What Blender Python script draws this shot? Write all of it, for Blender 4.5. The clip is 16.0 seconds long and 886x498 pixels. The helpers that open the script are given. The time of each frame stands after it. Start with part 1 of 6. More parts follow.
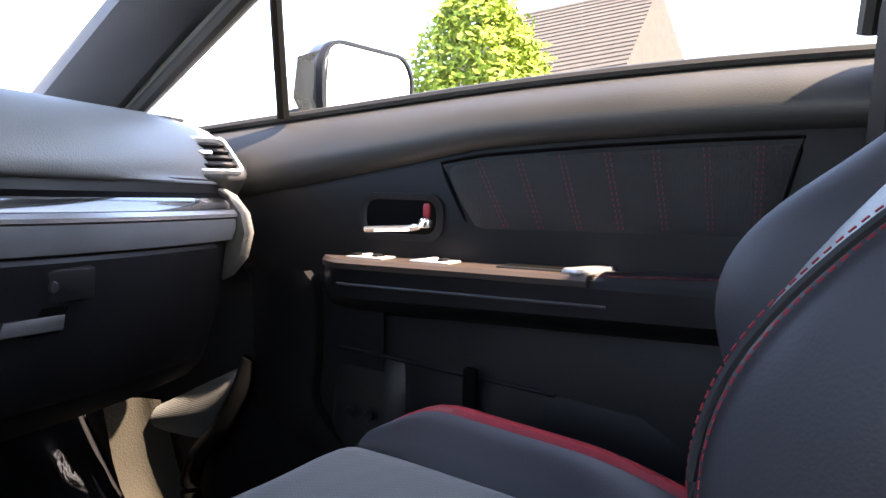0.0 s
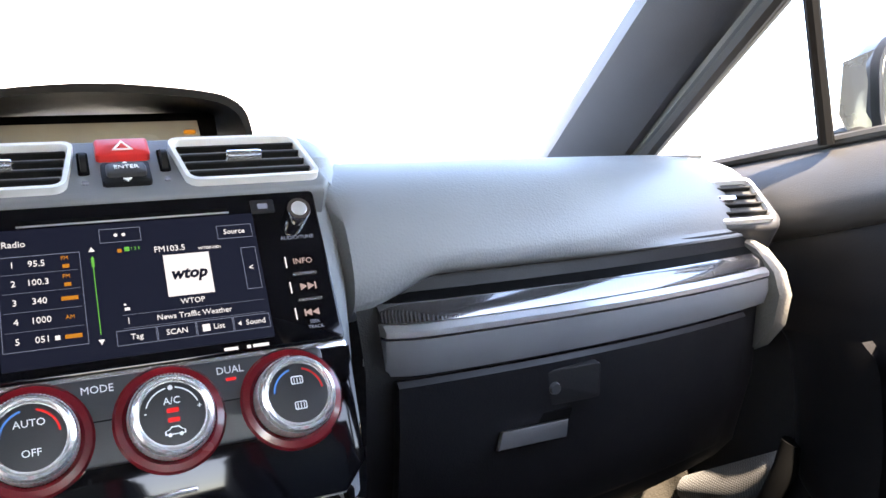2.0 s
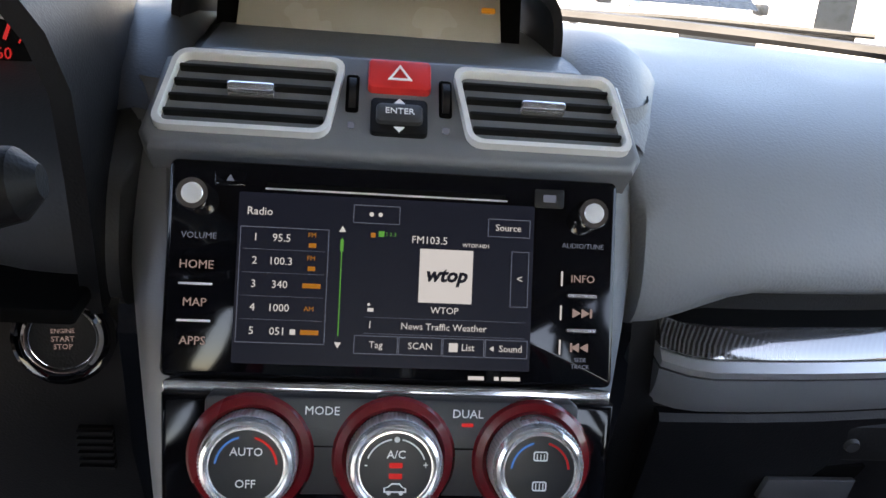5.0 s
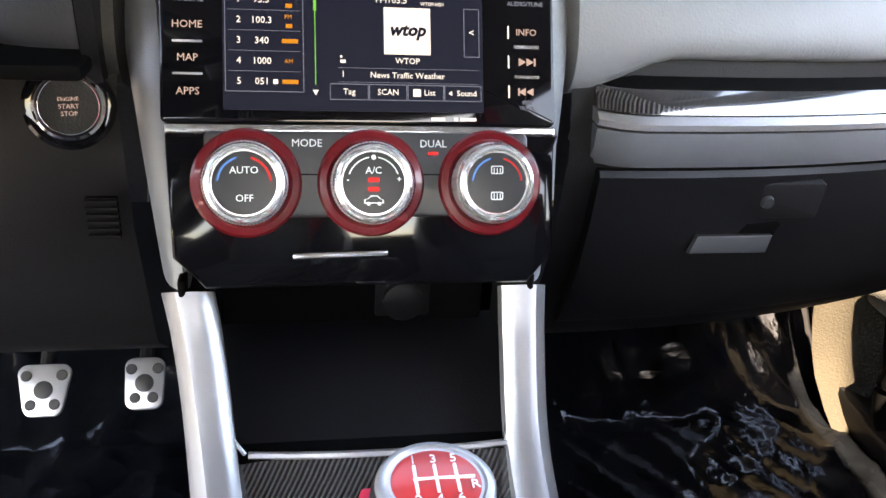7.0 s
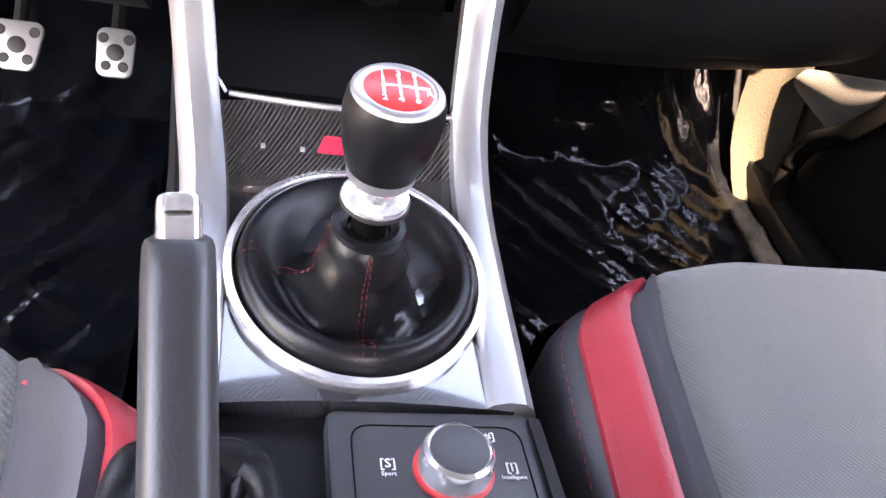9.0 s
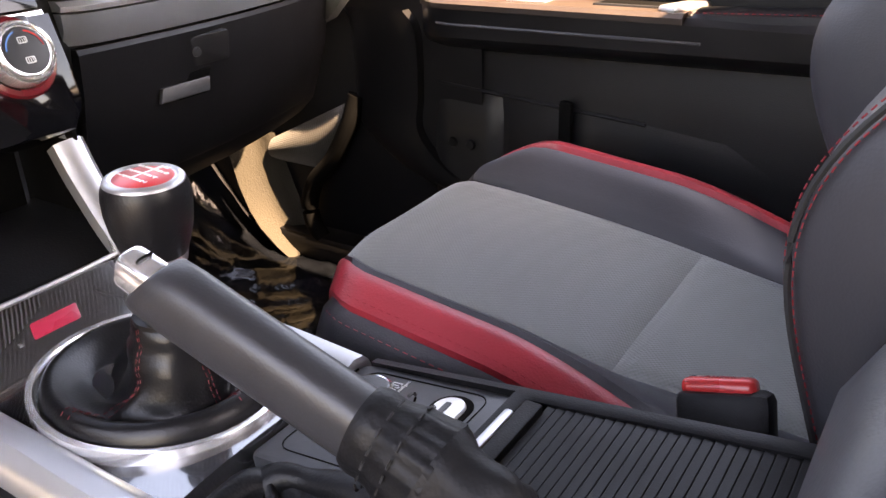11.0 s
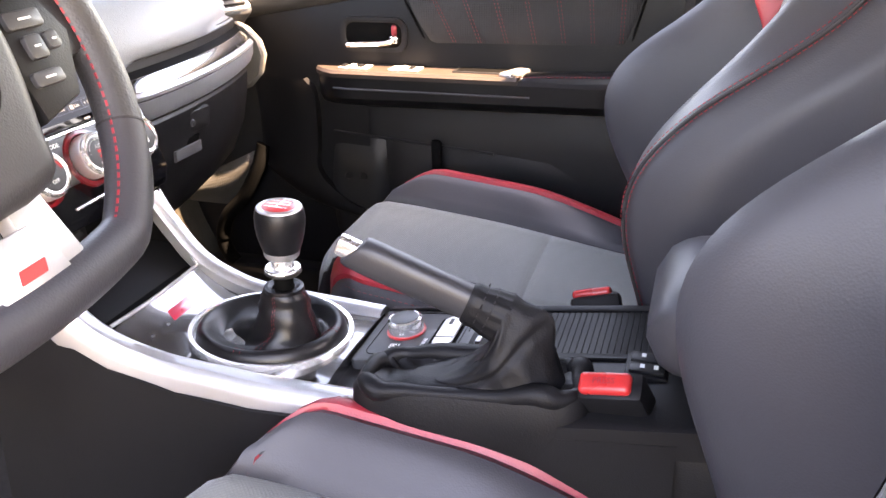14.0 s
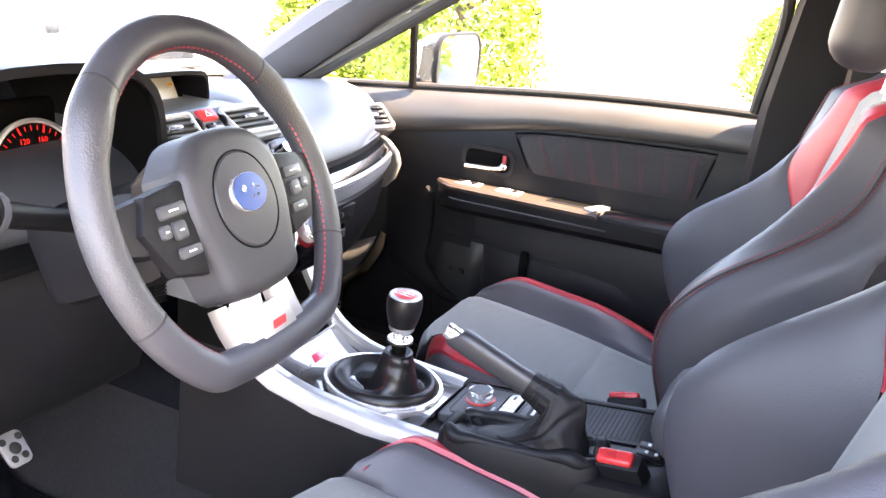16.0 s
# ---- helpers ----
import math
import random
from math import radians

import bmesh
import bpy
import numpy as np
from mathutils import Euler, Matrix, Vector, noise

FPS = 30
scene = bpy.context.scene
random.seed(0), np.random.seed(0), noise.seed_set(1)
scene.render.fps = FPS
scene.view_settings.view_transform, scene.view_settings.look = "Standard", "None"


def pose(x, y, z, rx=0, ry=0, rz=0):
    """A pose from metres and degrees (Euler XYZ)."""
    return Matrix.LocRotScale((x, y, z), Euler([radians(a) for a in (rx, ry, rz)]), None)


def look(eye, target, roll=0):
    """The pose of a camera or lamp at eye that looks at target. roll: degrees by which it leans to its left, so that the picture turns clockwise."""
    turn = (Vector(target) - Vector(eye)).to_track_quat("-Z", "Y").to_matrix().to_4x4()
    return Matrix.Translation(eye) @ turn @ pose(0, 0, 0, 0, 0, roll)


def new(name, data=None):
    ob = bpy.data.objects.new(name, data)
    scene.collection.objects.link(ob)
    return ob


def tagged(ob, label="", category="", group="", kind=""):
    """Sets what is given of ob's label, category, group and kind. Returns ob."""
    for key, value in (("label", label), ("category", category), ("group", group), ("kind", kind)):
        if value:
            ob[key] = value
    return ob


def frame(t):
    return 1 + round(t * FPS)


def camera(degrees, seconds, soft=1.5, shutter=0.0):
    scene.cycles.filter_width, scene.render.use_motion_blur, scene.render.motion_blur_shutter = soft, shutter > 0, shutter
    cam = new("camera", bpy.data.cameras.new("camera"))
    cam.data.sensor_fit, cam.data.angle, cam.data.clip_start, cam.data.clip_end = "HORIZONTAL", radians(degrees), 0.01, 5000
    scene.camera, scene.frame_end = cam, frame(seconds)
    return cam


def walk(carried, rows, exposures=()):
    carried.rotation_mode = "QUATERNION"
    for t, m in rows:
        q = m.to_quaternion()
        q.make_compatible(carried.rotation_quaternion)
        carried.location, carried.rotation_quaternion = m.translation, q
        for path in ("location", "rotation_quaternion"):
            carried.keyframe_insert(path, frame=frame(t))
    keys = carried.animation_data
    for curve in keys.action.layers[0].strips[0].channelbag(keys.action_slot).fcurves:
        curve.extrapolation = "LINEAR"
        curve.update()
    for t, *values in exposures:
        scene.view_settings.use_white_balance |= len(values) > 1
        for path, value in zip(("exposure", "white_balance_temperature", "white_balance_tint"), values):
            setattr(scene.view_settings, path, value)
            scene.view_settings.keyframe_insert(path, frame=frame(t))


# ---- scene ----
cam = camera(56.1, 16.0)
PATH = [
    (0, (-0.175, -0.596, 0.591), (1.557, 0.392, 0.434), 0.9),
    (0.5, (-0.115, -0.592, 0.586), (1.444, 0.643, 0.374), -0.8),
    (1, (-0.076, -0.575, 0.603), (1.29, 0.878, 0.442), -1.0),
    (1.5, (-0.042, -0.542, 0.625), (1.033, 1.14, 0.495), -3.3),
    (2, (-0.044, -0.478, 0.66), (0.787, 1.335, 0.512), -3.8),
    (2.5, (-0.068, -0.407, 0.724), (0.582, 1.465, 0.451), -2.5),
    (3, (-0.068, -0.332, 0.795), (0.347, 1.593, 0.444), -0.3),
    (3.2, (-0.062, -0.31, 0.811), (0.298, 1.623, 0.449), 0.6),
    (5.3, (-0.023, -0.331, 0.808), (0.202, 1.461, -0.05), 5.7),
    (5.5, (-0.024, -0.348, 0.795), (0.21, 1.437, -0.075), 5.4),
    (6, (-0.027, -0.376, 0.765), (0.228, 1.39, -0.139), 5.1),
    (6.5, (-0.027, -0.407, 0.747), (0.27, 1.359, -0.144), 4.8),
    (7, (-0.036, -0.438, 0.72), (0.296, 1.329, -0.157), 3.9),
    (7.5, (-0.042, -0.463, 0.714), (0.304, 1.209, -0.327), 7.5),
    (8, (-0.04, -0.492, 0.714), (0.351, 1.142, -0.371), 9.6),
    (8.5, (-0.049, -0.53, 0.71), (0.389, 1.007, -0.493), 11.2),
    (9, (-0.057, -0.539, 0.71), (0.422, 0.9, -0.594), 16.4),
    (9.5, (-0.075, -0.57, 0.707), (0.71, 0.821, -0.496), 17.1),
    (10, (-0.131, -0.585, 0.677), (0.979, 0.689, -0.393), 9.8),
    (10.2, (-0.149, -0.593, 0.659), (1.053, 0.649, -0.348), 5.4),
    (12.3, (-0.473, -0.585, 0.662), (1.246, 0.175, -0.021), -3.2),
    (12.5, (-0.489, -0.582, 0.668), (1.239, 0.158, -0.016), -4.0),
    (13, (-0.539, -0.594, 0.693), (1.213, 0.114, 0.036), -5.9),
    (13.5, (-0.621, -0.582, 0.768), (1.161, 0.002, 0.073), -4.2),
    (14, (-0.681, -0.594, 0.791), (1.062, -0.027, -0.009), -1.3),
    (14.5, (-0.734, -0.631, 0.787), (0.951, -0.006, -0.09), 0.5),
    (15, (-0.779, -0.666, 0.826), (0.893, 0.063, 0.005), 0.3),
    (15.5, (-0.861, -0.673, 0.871), (0.797, 0.127, 0.091), 1.3),
    (16, (-0.965, -0.682, 0.931), (0.771, 0.092, 0.307), 5.7),
]
# The car stands nose-up against the level ground: its own frame, in which the path and the cabin are given
CAR = Matrix.Translation((0, -0.4, 0)) @ Matrix.Rotation(radians(6.0), 4, "X") @ Matrix.Translation((0, 0.4, 0))
walk(cam, [(t, CAR @ look(e, g, r)) for t, e, g, r in PATH],
     [(0, 3.7, 7500, 21), (0.5, 4.15, 7500, 20), (1, 4.5, 7400, 19), (2, 4.4, 7300, 18), (3, 3.85, 7300, 17), (5.3, 3.45, 7700, 17), (6, 3.95, 8100, 16),
      (6.5, 4.25, 8400, 17), (7.5, 5.2, 8900, 19), (8.5, 5.3, 9300, 26), (9, 5.4, 9400, 29), (10, 4.65, 10200, 29), (12.5, 4.8, 10600, 27), (14, 5.1, 10000, 29), (15, 5.05, 9200, 31), (16, 5.1, 8500, 25)])

# ---- light ----
SUN_EL, SUN_AZ = 50.0, 179.5          # degrees; azimuth measured from +y towards +x
world = bpy.data.worlds.new("sky")
scene.world = world
world.use_nodes = True
wn = world.node_tree.nodes
sky = wn.new("ShaderNodeTexSky")
sky.sky_type, sky.sun_disc = "NISHITA", False
sky.sun_elevation, sky.sun_rotation = radians(SUN_EL), radians(SUN_AZ)
wn["Background"].inputs["Strength"].default_value = 0.15
world.node_tree.links.new(sky.outputs[0], wn["Background"].inputs["Color"])
sun_data = bpy.data.lights.new("sun", "SUN")
sun_data.energy, sun_data.angle, sun_data.color = 3.0, radians(0.6), (1.0, 0.90, 0.74)
sun = new("sun", sun_data)
_az, _el = radians(SUN_AZ), radians(SUN_EL)
_from = Vector((math.sin(_az) * math.cos(_el), math.cos(_az) * math.cos(_el), math.sin(_el)))
sun.matrix_world = look(_from * 40, (0, 0, 0))


# ---- materials ----
def material(name, color, rough=0.5, metal=0.0, grain=0.0, grain_size=0.002, vary=0.15, vary_size=0.12,
             coat=0.0, spec=0.5, sheen=0.0, rvary=0.08, stretch=(1, 1, 1)):
    m = bpy.data.materials.new(name)
    m.use_nodes = True
    t = m.node_tree
    n, l = t.nodes, t.links
    b = n["Principled BSDF"]
    b.inputs["Metallic"].default_value = metal
    b.inputs["Specular IOR Level"].default_value = spec
    b.inputs["Coat Weight"].default_value = coat
    b.inputs["Coat Roughness"].default_value = 0.04
    b.inputs["Sheen Weight"].default_value = sheen
    co = n.new("ShaderNodeTexCoord")
    mp = n.new("ShaderNodeMapping")
    mp.inputs["Scale"].default_value = stretch
    l.new(co.outputs["Object"], mp.inputs["Vector"])
    big = n.new("ShaderNodeTexNoise")
    big.inputs["Scale"].default_value = 1.0 / vary_size
    big.inputs["Detail"].default_value = 4
    l.new(mp.outputs[0], big.inputs["Vector"])
    ramp = n.new("ShaderNodeMapRange")
    ramp.inputs["From Min"].default_value, ramp.inputs["From Max"].default_value = 0.3, 0.7
    ramp.inputs["To Min"].default_value, ramp.inputs["To Max"].default_value = 1 - vary, 1 + vary
    l.new(big.outputs["Fac"], ramp.inputs["Value"])
    mul = n.new("ShaderNodeVectorMath")
    mul.operation = "SCALE"
    mul.inputs[0].default_value = color[:3]
    l.new(ramp.outputs[0], mul.inputs["Scale"])
    l.new(mul.outputs[0], b.inputs["Base Color"])
    rr = n.new("ShaderNodeMapRange")
    rr.inputs["From Min"].default_value, rr.inputs["From Max"].default_value = 0.3, 0.7
    rr.inputs["To Min"].default_value, rr.inputs["To Max"].default_value = max(0.02, rough - rvary), min(1, rough + rvary)
    l.new(big.outputs["Fac"], rr.inputs["Value"])
    l.new(rr.outputs[0], b.inputs["Roughness"])
    if grain > 0:
        fine = n.new("ShaderNodeTexVoronoi")
        fine.inputs["Scale"].default_value = 1.0 / grain_size
        l.new(mp.outputs[0], fine.inputs["Vector"])
        bump = n.new("ShaderNodeBump")
        bump.inputs["Strength"].default_value, bump.inputs["Distance"].default_value = grain, grain_size * 0.4
        l.new(fine.outputs["Distance"], bump.inputs["Height"])
        l.new(bump.outputs[0], b.inputs["Normal"])
    return m


def glow(name, color, strength):
    m = bpy.data.materials.new(name)
    m.use_nodes = True
    b = m.node_tree.nodes["Principled BSDF"]
    b.inputs["Base Color"].default_value = (*[c * 0.08 for c in color[:3]], 1)
    b.inputs["Roughness"].default_value = 0.4
    b.inputs["Specular IOR Level"].default_value = 0.15
    b.inputs["Emission Color"].default_value = (*color[:3], 1)
    b.inputs["Emission Strength"].default_value = strength * 0.6
    return m


def glass(name, tint=(0.95, 0.98, 0.96)):
    m = bpy.data.materials.new(name)
    m.use_nodes = True
    t = m.node_tree
    n, l = t.nodes, t.links
    tr, gl, mx, lw = n.new("ShaderNodeBsdfTransparent"), n.new("ShaderNodeBsdfGlossy"), n.new("ShaderNodeMixShader"), n.new("ShaderNodeLayerWeight")
    pw, sc = n.new("ShaderNodeMath"), n.new("ShaderNodeMath")
    pw.operation, sc.operation = "POWER", "MULTIPLY_ADD"
    pw.inputs[1].default_value, sc.inputs[1].default_value, sc.inputs[2].default_value = 5.0, 0.4, 0.03
    tr.inputs["Color"].default_value = (*tint, 1)
    gl.inputs["Roughness"].default_value = 0.02
    l.new(lw.outputs["Facing"], pw.inputs[0])
    l.new(pw.outputs[0], sc.inputs[0])
    l.new(sc.outputs[0], mx.inputs[0])
    l.new(tr.outputs[0], mx.inputs[1])
    l.new(gl.outputs[0], mx.inputs[2])
    l.new(mx.outputs[0], n["Material Output"].inputs["Surface"])
    return m


def weave(name):
    """Carbon twill under clear lacquer."""
    m = material(name, (0.02, 0.02, 0.022), 0.2, coat=1.0, vary=0.1, spec=0.7)
    m.node_tree.nodes["Principled BSDF"].inputs["Coat IOR"].default_value = 1.75
    t = m.node_tree
    n, l = t.nodes, t.links
    co = n.new("ShaderNodeTexCoord")
    mp = n.new("ShaderNodeMapping")
    mp.inputs["Rotation"].default_value = (radians(20), 0, radians(45))
    mp.inputs["Scale"].default_value = (125, 125, 125)
    l.new(co.outputs["Object"], mp.inputs["Vector"])
    w = n.new("ShaderNodeTexWave")
    w.inputs["Scale"].default_value, w.inputs["Distortion"].default_value = 1.0, 0.6
    l.new(mp.outputs[0], w.inputs["Vector"])
    cr = n.new("ShaderNodeValToRGB")
    cr.color_ramp.elements[0].position, cr.color_ramp.elements[1].position = 0.35, 0.65
    cr.color_ramp.elements[0].color, cr.color_ramp.elements[1].color = (0.006, 0.006, 0.007, 1), (0.05, 0.05, 0.053, 1)
    l.new(w.outputs["Fac"], cr.inputs["Fac"])
    l.new(cr.outputs["Color"], n["Principled BSDF"].inputs["Base Color"])
    return m


def perforated(name, color, sheen=0.25):
    """Suede-like cloth with a fine punched pattern."""
    m = material(name, color, 0.8, grain=0.0, vary=0.12, sheen=sheen)
    t = m.node_tree
    n, l = t.nodes, t.links
    co = n.new("ShaderNodeTexCoord")
    mp = n.new("ShaderNodeMapping")
    mp.inputs["Scale"].default_value = (330, 330, 330)
    mp.inputs["Rotation"].default_value = (0, 0, radians(45))
    l.new(co.outputs["Object"], mp.inputs["Vector"])
    v = n.new("ShaderNodeTexVoronoi")
    v.inputs["Scale"].default_value, v.inputs["Randomness"].default_value = 1.0, 0.15
    l.new(mp.outputs[0], v.inputs["Vector"])
    bump = n.new("ShaderNodeBump")
    bump.inputs["Strength"].default_value, bump.inputs["Distance"].default_value = 0.5, 0.0015
    l.new(v.outputs["Distance"], bump.inputs["Height"])
    l.new(bump.outputs[0], n["Principled BSDF"].inputs["Normal"])
    return m


def wrinkled(name, color, rough, size, strength):
    """Clear protective film over dark carpet: glossy, creased."""
    m = material(name, color, rough, vary=0.5, vary_size=0.05, rvary=0.05)
    t = m.node_tree
    n, l = t.nodes, t.links
    co = n.new("ShaderNodeTexCoord")
    v = n.new("ShaderNodeTexNoise")
    v.inputs["Scale"].default_value, v.inputs["Detail"].default_value = 1 / size, 5
    v.inputs["Distortion"].default_value = 1.5
    l.new(co.outputs["Object"], v.inputs["Vector"])
    bump = n.new("ShaderNodeBump")
    bump.inputs["Strength"].default_value, bump.inputs["Distance"].default_value = strength, 0.02
    l.new(v.outputs["Fac"], bump.inputs["Height"])
    l.new(bump.outputs[0], n["Principled BSDF"].inputs["Normal"])
    return m


def shaded(name, ca, cb, rough, size, detail=6):
    """Two colours mixed by a noise."""
    m = material(name, ca, rough, spec=0.1)
    t = m.node_tree
    n, l = t.nodes, t.links
    co = n.new("ShaderNodeTexCoord")
    v = n.new("ShaderNodeTexNoise")
    v.inputs["Scale"].default_value, v.inputs["Detail"].default_value = 1 / size, detail
    l.new(co.outputs["Object"], v.inputs["Vector"])
    r = n.new("ShaderNodeMix")
    r.data_type = "RGBA"
    r.inputs["A"].default_value, r.inputs["B"].default_value = (*ca, 1), (*cb, 1)
    l.new(v.outputs["Fac"], r.inputs["Factor"])
    l.new(r.outputs["Result"], n["Principled BSDF"].inputs["Base Color"])
    return m


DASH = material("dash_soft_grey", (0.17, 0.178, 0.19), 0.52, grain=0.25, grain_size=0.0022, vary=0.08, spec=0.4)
BLACKP = material("black_plastic", (0.006, 0.006, 0.007), 0.5, grain=0.2, grain_size=0.0015, spec=0.19)
DARKP = material("charcoal_plastic", (0.011, 0.011, 0.012), 0.45, grain=0.15, grain_size=0.0015, spec=0.24)
GREYP = material("grey_panel_plastic", (0.035, 0.036, 0.039), 0.42, grain=0.12, grain_size=0.001)
PIANO = material("piano_black", (0.003, 0.003, 0.004), 0.06, spec=0.26, rvary=0.02)
# Matte black; in hollows it also carries their shade in its colour
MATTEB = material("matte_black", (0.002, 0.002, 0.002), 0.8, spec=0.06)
LEATHER = material("black_leather", (0.006, 0.006, 0.007), 0.36, grain=0.14, grain_size=0.0018, vary=0.12, spec=0.3)
SEATL = material("black_seat_leather", (0.036, 0.0355, 0.041), 0.46, grain=0.14, grain_size=0.0018, vary=0.1, spec=0.36)
SOFTL = material("soft_matt_leather", (0.005, 0.005, 0.006), 0.5, grain=0.2, grain_size=0.0018, vary=0.15, spec=0.22)
GRIPL = material("smooth_black_leather", (0.022, 0.022, 0.025), 0.40, grain=0.1, grain_size=0.0015, vary=0.1)
# Copy of the dash grey darkened for shade: driver's side, end vent surround
DASH_SHADE = material("shaded_dash_plastic", (0.03, 0.031, 0.034), 0.5, grain=0.15, grain_size=0.002, vary=0.1, spec=0.3)
VENTS = material("bright_silver_paint", (0.78, 0.78, 0.78), 0.35, 0.3, vary=0.04)
POLISH = material("polished_metal", (0.82, 0.82, 0.83), 0.12, 1.0, vary=0.04)
BRIGHT = material("bright_dial_metal", (0.92, 0.92, 0.92), 0.2, 0.75, vary=0.05)
SHROUD = material("vent_shroud_grey", (0.125, 0.131, 0.142), 0.45, grain=0.12, grain_size=0.0012)
PADM = material("soft_door_pad", (0.030, 0.0295, 0.029), 0.5, grain=0.15, grain_size=0.0018, vary=0.08)
SPOKE = material("satin_grey_spoke", (0.30, 0.30, 0.30), 0.38, 0.7, vary=0.05)
GREYL = material("charcoal_leather", (0.042, 0.046, 0.047), 0.45, grain=0.25, grain_size=0.0018, vary=0.1)
RED = material("red_leather", (0.30, 0.018, 0.028), 0.42, grain=0.25, grain_size=0.0018, vary=0.12)
REDP = material("red_plastic", (0.55, 0.03, 0.03), 0.3)
REDRING = material("dark_red_lacquer", (0.14, 0.005, 0.009), 0.25, coat=0.4)
REDT = material("red_thread", (0.26, 0.012, 0.02), 0.7)
DARKT = material("dark_thread", (0.012, 0.012, 0.013), 0.7)
INSERT = perforated("grey_suede", (0.122, 0.127, 0.117))
SATIN = material("satin_silver", (0.47, 0.47, 0.475), 0.38, 0.78, vary=0.05, rvary=0.03)
CHROME = material("chrome", (0.9, 0.9, 0.91), 0.16, 0.85, vary=0.05)
CHROMEM = material("brushed_chrome", (0.74, 0.74, 0.75), 0.34, 0.7, vary=0.08)
WHITEB = material("silver_button", (0.72, 0.72, 0.70), 0.35, 0.3)
CARBON = weave("carbon_twill")
RUBBER = material("black_rubber", (0.015, 0.015, 0.015), 0.65)
CARPET = shaded("black_carpet", (0.005, 0.005, 0.006), (0.016, 0.016, 0.018), 0.95, 0.006)
FILM = wrinkled("film_over_mat", (0.005, 0.006, 0.008), 0.12, 0.16, 0.28)
TAN = material("grey_trim", (0.11, 0.105, 0.095), 0.7, grain=0.3, grain_size=0.003)
PILLAR = material("pillar_trim", (0.06, 0.062, 0.07), 0.65, grain=0.2, grain_size=0.002)
HEADLINER = material("dark_headliner", (0.05, 0.05, 0.05), 0.9)
PAINT = material("dark_grey_car_paint", (0.03, 0.034, 0.04), 0.25, 0.3, coat=1.0)
GLASS = glass("window_glass")
MIRROR = material("mirror_silver", (0.9, 0.9, 0.9), 0.03, 1.0, vary=0.0, rvary=0.0)
WHITET = material("white_print", (0.75, 0.75, 0.75), 0.5)
SCREENB = glow("screen_night_blue", (0.010, 0.013, 0.030), 0.075)
UIW = glow("screen_white", (0.85, 0.87, 0.9), 0.09)
UID = glow("screen_grey_line", (0.30, 0.36, 0.50), 0.045)
UIO = glow("screen_orange", (0.75, 0.3, 0.03), 0.06)
UIG = glow("screen_green", (0.15, 0.6, 0.1), 0.07)
UIB = glow("screen_dark_text", (0.02, 0.025, 0.06), 0.02)
LAMPR = glow("red_backlight", (1.0, 0.03, 0.03), 0.07)
LAMPP = glow("pink_legend", (0.95, 0.72, 0.68), 0.035)
LAMPB = glow("blue_legend", (0.06, 0.22, 0.65), 0.10)


# ---- mesh helpers ----
def part(name, bm, mat, parent=None, label="", smooth=35):
    me = bpy.data.meshes.new(name)
    bmesh.ops.recalc_face_normals(bm, faces=bm.faces)
    bm.to_mesh(me)
    bm.free()
    mats = mat if isinstance(mat, (list, tuple)) else [mat]
    for x in mats:
        me.materials.append(x)
    if smooth:
        me.shade_smooth()
        me.set_sharp_from_angle(angle=radians(smooth))
    ob = new(name, me)
    if parent:
        ob.parent = parent
    if label:
        ob["label"] = label
    return ob


def thing(name, label, category, group="", kind="", at=(0, 0, 0)):
    ob = new(name)
    ob.empty_display_size = 0.02
    ob.location = at
    return tagged(ob, label, category, group, kind)


def move(bm, m):
    bmesh.ops.transform(bm, matrix=m, verts=bm.verts)
    return bm


def box(cx, cy, cz, sx, sy, sz, r=0.0, seg=2, m=None):
    bm = bmesh.new()
    bmesh.ops.create_cube(bm, size=1.0, matrix=Matrix.Diagonal((sx, sy, sz, 1)))
    if r > 0:
        bmesh.ops.bevel(bm, geom=bm.edges[:], offset=r, segments=seg, profile=0.5, affect="EDGES", clamp_overlap=True)
    if m is not None:
        move(bm, m)
    move(bm, Matrix.Translation((cx, cy, cz)))
    return bm


def join(*bms):
    out = bms[0]
    for b in bms[1:]:
        me = bpy.data.meshes.new("tmp")
        b.to_mesh(me)
        b.free()
        out.from_mesh(me)
        bpy.data.meshes.remove(me)
    return out


def loft(rings, closed=True, cap=True):
    """Skin over rings of equal length; closed: each ring is a loop."""
    bm = bmesh.new()
    vs = [[bm.verts.new(p) for p in r] for r in rings]
    k = len(rings[0])
    for a, b in zip(vs, vs[1:]):
        for i in range(k if closed else k - 1):
            j = (i + 1) % k
            bm.faces.new((a[i], a[j], b[j], b[i]))
    if cap and closed:
        bm.faces.new(vs[0][::-1])
        bm.faces.new(vs[-1])
    return bm


def spline(pts, n=8):
    """Catmull-Rom through the points, n steps a span."""
    p = [Vector(q) for q in pts]
    p = [p[0] * 2 - p[1]] + p + [p[-1] * 2 - p[-2]]
    out = []
    for i in range(1, len(p) - 2):
        a, b, c, d = p[i - 1:i + 3]
        for k in range(n):
            t = k / n
            out.append(0.5 * ((2 * b) + (c - a) * t + (2 * a - 5 * b + 4 * c - d) * t * t + (3 * b - a - 3 * c + d) * t ** 3))
    return out + [p[-2]]


